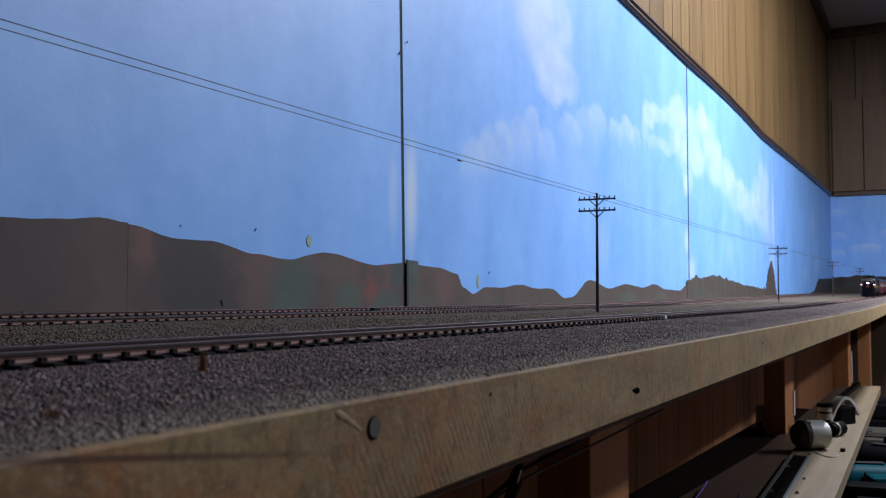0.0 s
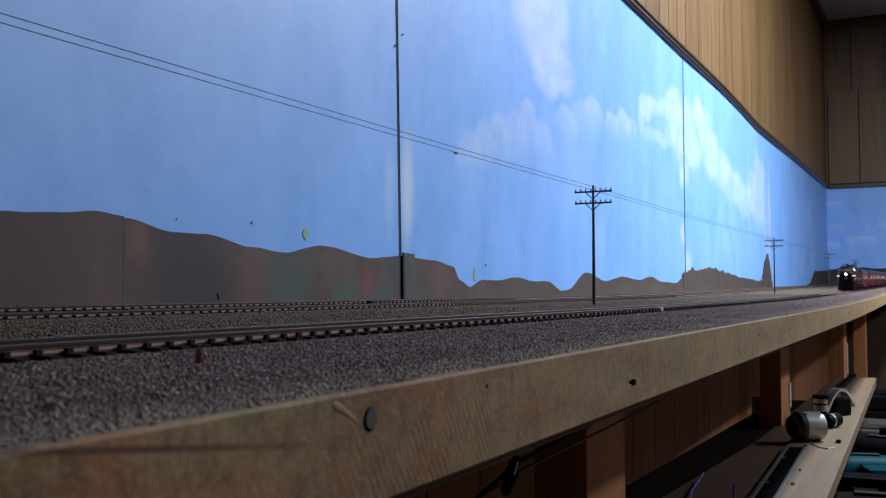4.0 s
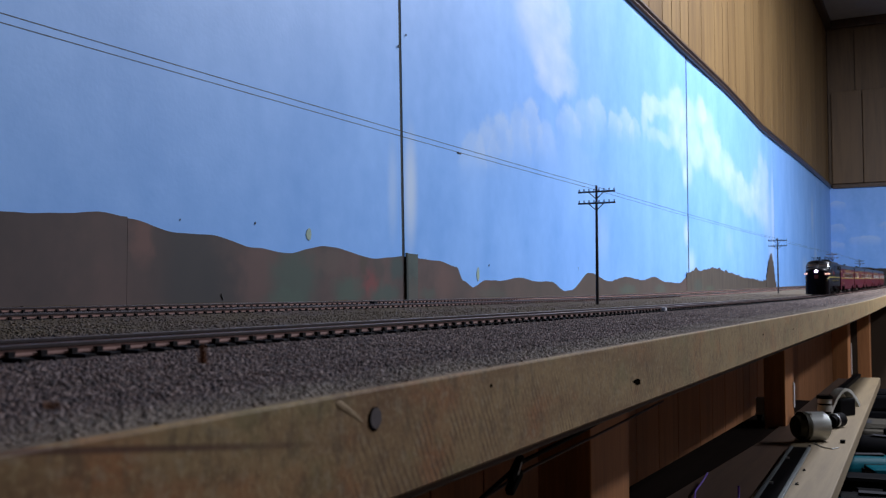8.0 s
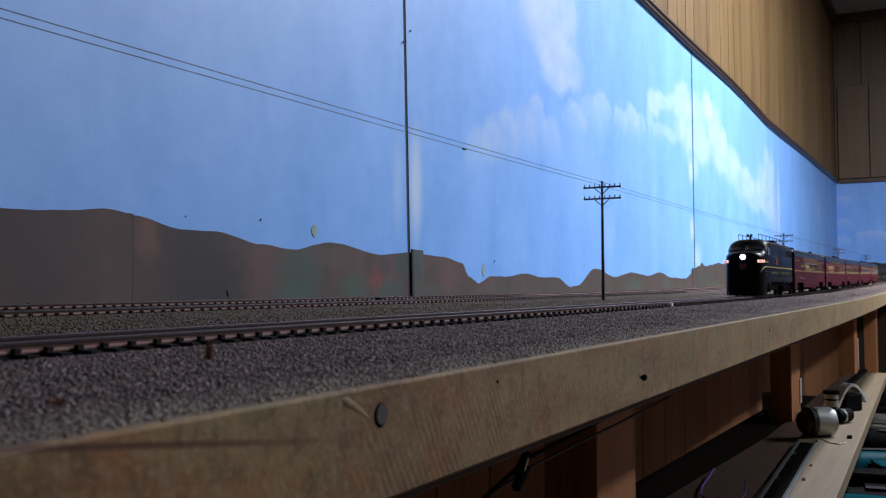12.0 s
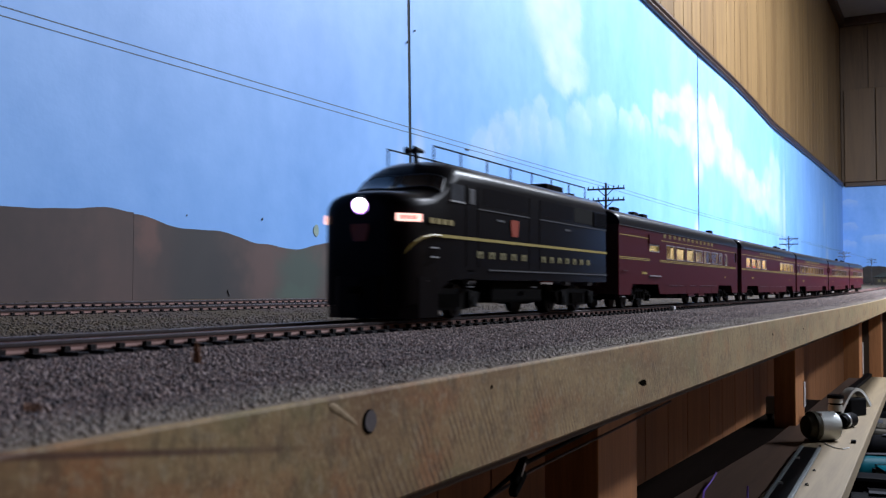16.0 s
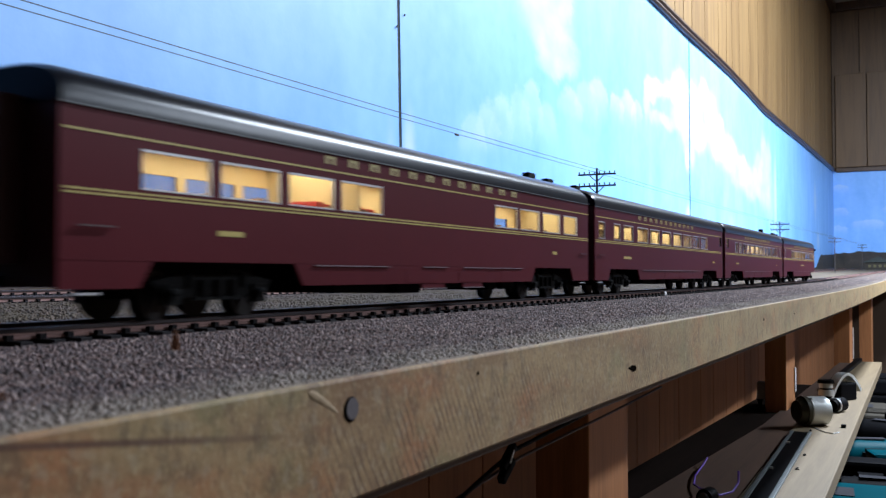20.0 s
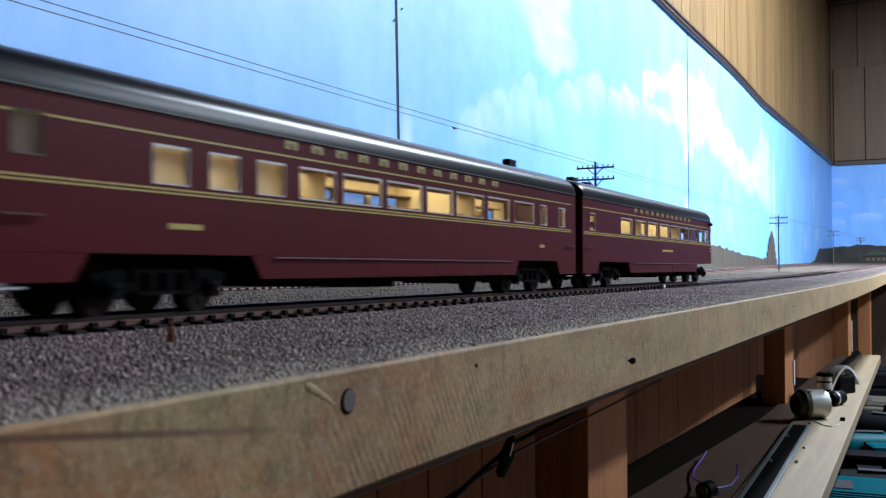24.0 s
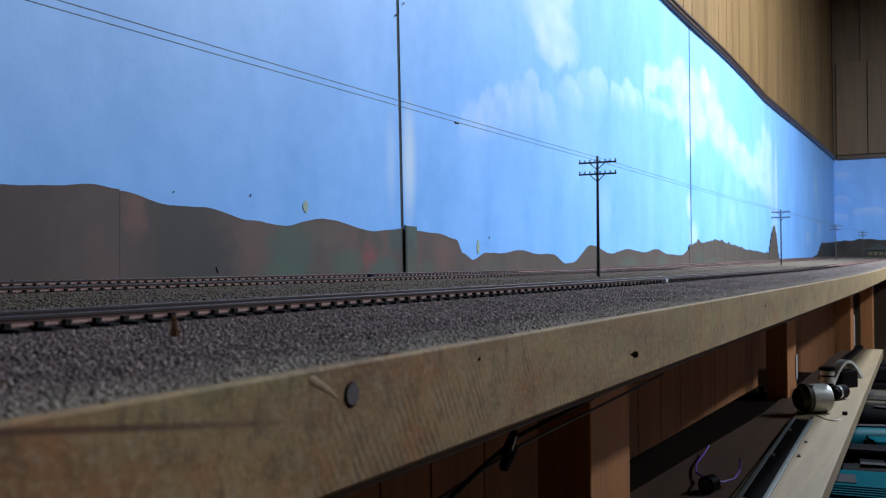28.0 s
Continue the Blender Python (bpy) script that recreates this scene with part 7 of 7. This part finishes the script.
def power_drill(m, label, shell=None):
    shell = shell or M_TEAL
    t = thing("power_drill", label, "power tool", m, group="power tools on the bench")
    bm = bmesh.new()
    tube(bm, (-0.06, 0, 0.034), (0.05, 0, 0.034), 0.031, 0.029, 20)
    bmesh.ops.bevel(bm, geom=[e for e in bm.edges if any(len(f.verts) > 8 for f in e.link_faces)], offset=0.006, segments=3, affect="EDGES")
    part("motor_housing", bm, shell, t, "plastic motor housing", smooth=True)
    bm = bmesh.new()
    tube(bm, (0.05, 0, 0.034), (0.085, 0, 0.034), 0.026, 0.018, 18)
    part("gear_head", bm, M_ZINC if shell is M_TEAL else M_RUBBER, t, "gear head", smooth=True)
    bm = bmesh.new()
    tube(bm, (0.085, 0, 0.034), (0.125, 0, 0.034), 0.019, 0.015, 18)
    part("chuck", bm, M_RUBBER, t, "black chuck", smooth=True)
    bm = bmesh.new()
    prism(bm, [(-0.03, -0.005), (0.012, -0.005), (0.022, -0.075), (0.026, -0.105), (-0.024, -0.105), (-0.020, -0.06)], "z", 0.016, 0.052)
    bmesh.ops.bevel(bm, geom=bm.edges[:], offset=0.006, segments=2, affect="EDGES")
    part("grip", bm, M_RUBBER, t, "black rubber grip")
    part("battery", boxm(-0.045, 0.045, -0.155, -0.106, 0.004, 0.066, 0.006), shell, t, "battery pack")
    part("name_label", boxm(-0.04, 0.02, -0.008, 0.010, 0.0650, 0.0656), M_GREYCASE, t, "plain grey label")
    part("vent_slots", boxm(-0.055, -0.042, -0.012, 0.012, 0.0625, 0.0645), M_RUBBER, t)
    return t


def tool_case(m, dims, material, label, band):
    t = thing("tool_case", label, "tool case", m, group="cases on the bench")
    a, b, h = dims
    part("case_body", boxm(-a, a, -b, b, 0, h * 0.55, 0.006), material, t)
    part("case_lid", boxm(-a, a, -b, b, h * 0.55 + 0.001, h, 0.006), material, t)
    for x in (-a * 0.5, a * 0.5):
        part("latch", boxm(x - 0.012, x + 0.012, -b - 0.005, -b - 0.0005, h * 0.38, h * 0.72, 0.001), band, t)
    part("label_bar", boxm(a * 0.1, a * 0.6, b * 0.45, b * 0.75, h + 0.0004, h + 0.0012), M_GREYCASE, t, "plain grey label")
    for k in range(5):
        x = -a * 0.75 + k * a * 0.13
        part("rib", boxm(x, x + a * 0.05, -b * 0.8, b * 0.8, h - 0.0002, h + 0.004, 0.001), material, t)
    part("carry_handle", boxm(-a * 0.35, a * 0.35, -b - 0.022, -b - 0.006, h * 0.44, h * 0.6, 0.003), M_RUBBER, t, "black handle")
    return t


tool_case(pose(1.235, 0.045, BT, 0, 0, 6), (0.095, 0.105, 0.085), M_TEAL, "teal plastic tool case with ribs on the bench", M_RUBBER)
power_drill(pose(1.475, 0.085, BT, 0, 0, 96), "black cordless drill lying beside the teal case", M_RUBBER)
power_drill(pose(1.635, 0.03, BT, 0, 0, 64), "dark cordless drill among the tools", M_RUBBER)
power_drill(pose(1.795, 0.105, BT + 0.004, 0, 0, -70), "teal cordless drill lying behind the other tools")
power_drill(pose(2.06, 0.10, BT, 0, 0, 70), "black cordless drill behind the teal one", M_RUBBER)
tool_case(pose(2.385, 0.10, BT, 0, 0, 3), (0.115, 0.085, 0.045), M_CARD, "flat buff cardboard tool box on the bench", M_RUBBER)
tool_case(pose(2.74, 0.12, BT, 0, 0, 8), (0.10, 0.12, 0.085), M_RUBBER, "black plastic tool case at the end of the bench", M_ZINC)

# small things beside the track
t = thing("white_marker", "tiny white scrap on a tie of the near track", "scrap")
part("scrap", boxm(0.556, 0.5605, 0.1446, 0.1470, Z0 - 0.0034, Z0 - 0.0012, 0.0005), M_WHITE, t)
t = thing("white_marker", "small white block beside the rear track", "scrap")
part("scrap", boxm(0.585, 0.590, 0.370, 0.3745, Z0 - 0.0048, Z0 + 0.0016, 0.0004), M_GREYCASE, t)
M_STRAW = mat("dry_straw", (0.22, 0.10, 0.05), rough=0.9, scale=900)
for s, y, h in ((0.1272, 0.1222, 0.0040), (0.0722, 0.0968, 0.0012)):
    bm = bmesh.new()
    rr = random.Random(int(s * 1e4))
    for k in range(46):
        a, r0 = rr.uniform(0, 6.28), 0.0009 * rr.random()
        px, py = s + r0 * math.cos(a), y + r0 * math.sin(a)
        hh = h * rr.uniform(0.3, 1)
        tube(bm, (px, py, Z0 + ground(s, y) - 0.0003), (px + rr.uniform(-0.0006, 0.0006), py + rr.uniform(-0.0006, 0.0006), Z0 + ground(s, y) + hh), 0.00009, 0.00004, 3)
    tagged(link("dry_tuft", bm, M_STRAW), "tiny tuft of dry orange straw in the ballast", "grass tuft", "dry tufts")

# small shed at the far end of the layout
t = thing("model_shed", "tiny dark model shed with pale lower windows", "model building", pose(4.82, 0.251, Z0 + ground(4.82, 0.251) - 0.001))
part("wall", boxm(-0.05, 0.05, -0.05, 0.05, 0, 0.035, 0.001), mat("shed_wall", (0.022, 0.017, 0.010), rough=0.7), t)
bm = bmesh.new()
prism(bm, [(-0.06, 0.0352), (0.06, 0.0352), (0.0, 0.062)], "x", -0.056, 0.056)
part("roof", bm, mat("shed_roof", (0.026, 0.034, 0.032), rough=0.7), t, "dull green-grey gable roof")
for k in range(4):
    part("window", boxm(-0.0512, -0.0502, -0.04 + 0.022 * k, -0.028 + 0.022 * k, 0.012, 0.024), mat("shed_window", (0.10, 0.085, 0.03), rough=0.5), t, "small yellow window")

# ---- ballast grains ----


def grains(name, count, s_rng, y_rng, size, seed, label, power=1.6):
    """Loose stones lying on the ground, as one mesh of many small lumps."""
    r = np.random.default_rng(seed)
    s = s_rng[0] + (s_rng[1] - s_rng[0]) * r.random(count) ** power
    y = y_rng[0] + (y_rng[1] - y_rng[0]) * r.random(count)
    keep = (np.abs(y - 0.160) > 0.0152) & (np.abs(y - 0.349) > 0.0152) & (np.abs(y - 0.420) > 0.0152)
    s, y = s[keep], y[keep]
    n = len(s)
    gs, gy = np.linspace(s_rng[0], s_rng[1], 160), np.linspace(y_rng[0], y_rng[1], 60)
    grid = np.array([[ground(a, b) for b in gy] for a in gs])
    fi, fj = (s - s_rng[0]) / (s_rng[1] - s_rng[0]) * 158.999, (y - y_rng[0]) / (y_rng[1] - y_rng[0]) * 58.999
    i, j = fi.astype(int), fj.astype(int)
    u, v = fi - i, fj - j
    z = grid[i, j] * (1 - u) * (1 - v) + grid[i + 1, j] * u * (1 - v) + grid[i, j + 1] * (1 - u) * v + grid[i + 1, j + 1] * u * v
    base = np.array([(1, 0, 0), (-1, 0, 0), (0, 1, 0), (0, -1, 0), (0, 0, 1), (0, 0, -1)], float)
    tri = np.array([(0, 2, 4), (2, 1, 4), (1, 3, 4), (3, 0, 4), (2, 0, 5), (1, 2, 5), (3, 1, 5), (0, 3, 5)])
    rad = size * (0.55 + 0.9 * r.random((n, 1, 1)) ** 2)
    pts = base[None] * rad * (0.6 + 0.7 * r.random((n, 6, 1)))
    q = r.normal(size=(n, 4))
    q /= np.linalg.norm(q, axis=1, keepdims=True)
    w, a, b, c = q.T
    rot = np.stack([np.stack([1 - 2 * (b * b + c * c), 2 * (a * b - c * w), 2 * (a * c + b * w)], -1), np.stack([2 * (a * b + c * w), 1 - 2 * (a * a + c * c), 2 * (b * c - a * w)], -1), np.stack([2 * (a * c - b * w), 2 * (b * c + a * w), 1 - 2 * (a * a + b * b)], -1)], 1)
    pts = np.einsum("nij,nkj->nki", rot, pts)
    pts[:, :, 2] *= 0.8
    pts += np.stack([s, y, Z0 + z - size * 0.12], -1)[:, None, :]
    idx = (tri[None] + 6 * np.arange(n)[:, None, None]).reshape(-1, 3)
    me = bpy.data.meshes.new(name)
    me.vertices.add(n * 6)
    me.vertices.foreach_set("co", pts.astype(np.float32).ravel())
    me.loops.add(len(idx) * 3)
    me.loops.foreach_set("vertex_index", idx.astype(np.int32).ravel())
    me.polygons.add(len(idx))
    me.polygons.foreach_set("loop_start", (3 * np.arange(len(idx))).astype(np.int32))
    me.polygons.foreach_set("use_smooth", np.ones(len(idx), dtype=bool))
    me.update(calc_edges=True)
    me.validate()
    me.materials.append(M_GRAIN)
    return tagged(new(name, me), label, "ballast", kind="stuff")


def grain_material():
    m = bpy.data.materials.new("ballast_stone")
    m.use_nodes = True
    nt = m.node_tree
    b = nt.nodes["Principled BSDF"]
    b.inputs["Roughness"].default_value = 0.85
    g = nt.nodes.new("ShaderNodeNewGeometry")
    ramp = nt.nodes.new("ShaderNodeValToRGB")
    e = ramp.color_ramp.elements
    e[0].color, e[1].color = (0.018, 0.011, 0.012, 1), (0.30, 0.218, 0.198, 1)
    for p, c in ((0.25, (0.043, 0.027, 0.030, 1)), (0.5, (0.092, 0.061, 0.059, 1)), (0.65, (0.114, 0.062, 0.050, 1)), (0.85, (0.165, 0.119, 0.112, 1))):
        k = e.new(p)
        k.color = c
    nt.links.new(g.outputs["Random Per Island"], ramp.inputs[0])
    nt.links.new(ramp.outputs[0], b.inputs["Base Color"])
    return m


M_GRAIN = dusted(grain_material())
grains("ballast", 215000, (0.04, 1.3), (0.0810, 0.146), 0.00043, 1, "fine grey-brown ballast stones in front of the near track")
grains("ballast", 52000, (0.15, 1.9), (0.175, 0.335), 0.00075, 2, "fine grey-brown ballast stones between the tracks")
grains("ballast", 12000, (0.9, 3.6), (0.0815, 0.146), 0.001, 3, "ballast stones further along the layout edge", 1.2)
grains("ballast", 9000, (0.25, 2.2), (0.363, 0.46), 0.001, 4, "ballast stones behind the rear track", 1.4)

# ---- movement ----
RUN = ((0, 2.9231), (1, 2.7751), (2, 2.6301), (3, 2.4921), (3.5, 2.4201), (5.5, 2.1201), (6, 2.0471), (7, 1.8901), (8, 1.7221), (9, 1.5561), (10, 1.3961), (11, 1.2371), (12, 1.0801), (12.5, 1.0021), (14.5, 0.6901), (15, 0.6091), (15.5, 0.5296), (16, 0.4475), (16.5, 0.3690), (17, 0.2906), (17.5, 0.2109), (18, 0.1312), (18.5, 0.0515), (19, -0.0282), (19.5, -0.1081), (20, -0.1879), (20.5, -0.2665), (21, -0.345), (21.5, -0.4235), (23.5, -0.734), (24, -0.809), (24.5, -0.886), (25, -0.9645), (25.5, -1.0444), (26, -1.121), (26.5, -1.199), (27, -1.277), (27.5, -1.355), (28, -1.432))


def on_rails(s):
    return pose(s, TRACK_Y, Z0 + rise(s), 0, -slope(s), 0)


def motions():
    """The train rolls past; every wheelset turns with it."""
    for k, car in enumerate(CARS):
        walk(car, [(t, on_rails(q + PITCH * k + 0.15)) for t, q in RUN])
    walk(LOCO, [(t, on_rails(q + LOCO_X - 0.0301)) for t, q in RUN])
    times = [r[0] for r in RUN]
    places = [r[1] for r in RUN]
    steps = [i / FPS for i in range(28 * FPS + 1)]
    run = [float(v) for v in np.interp(steps, times, places)]
    for ob, x, z, r in WHEELS:
        walk(ob, [(t, pose(x, 0, z, 0, math.degrees(q / r), 0)) for t, q in zip(steps, run)])


motions()
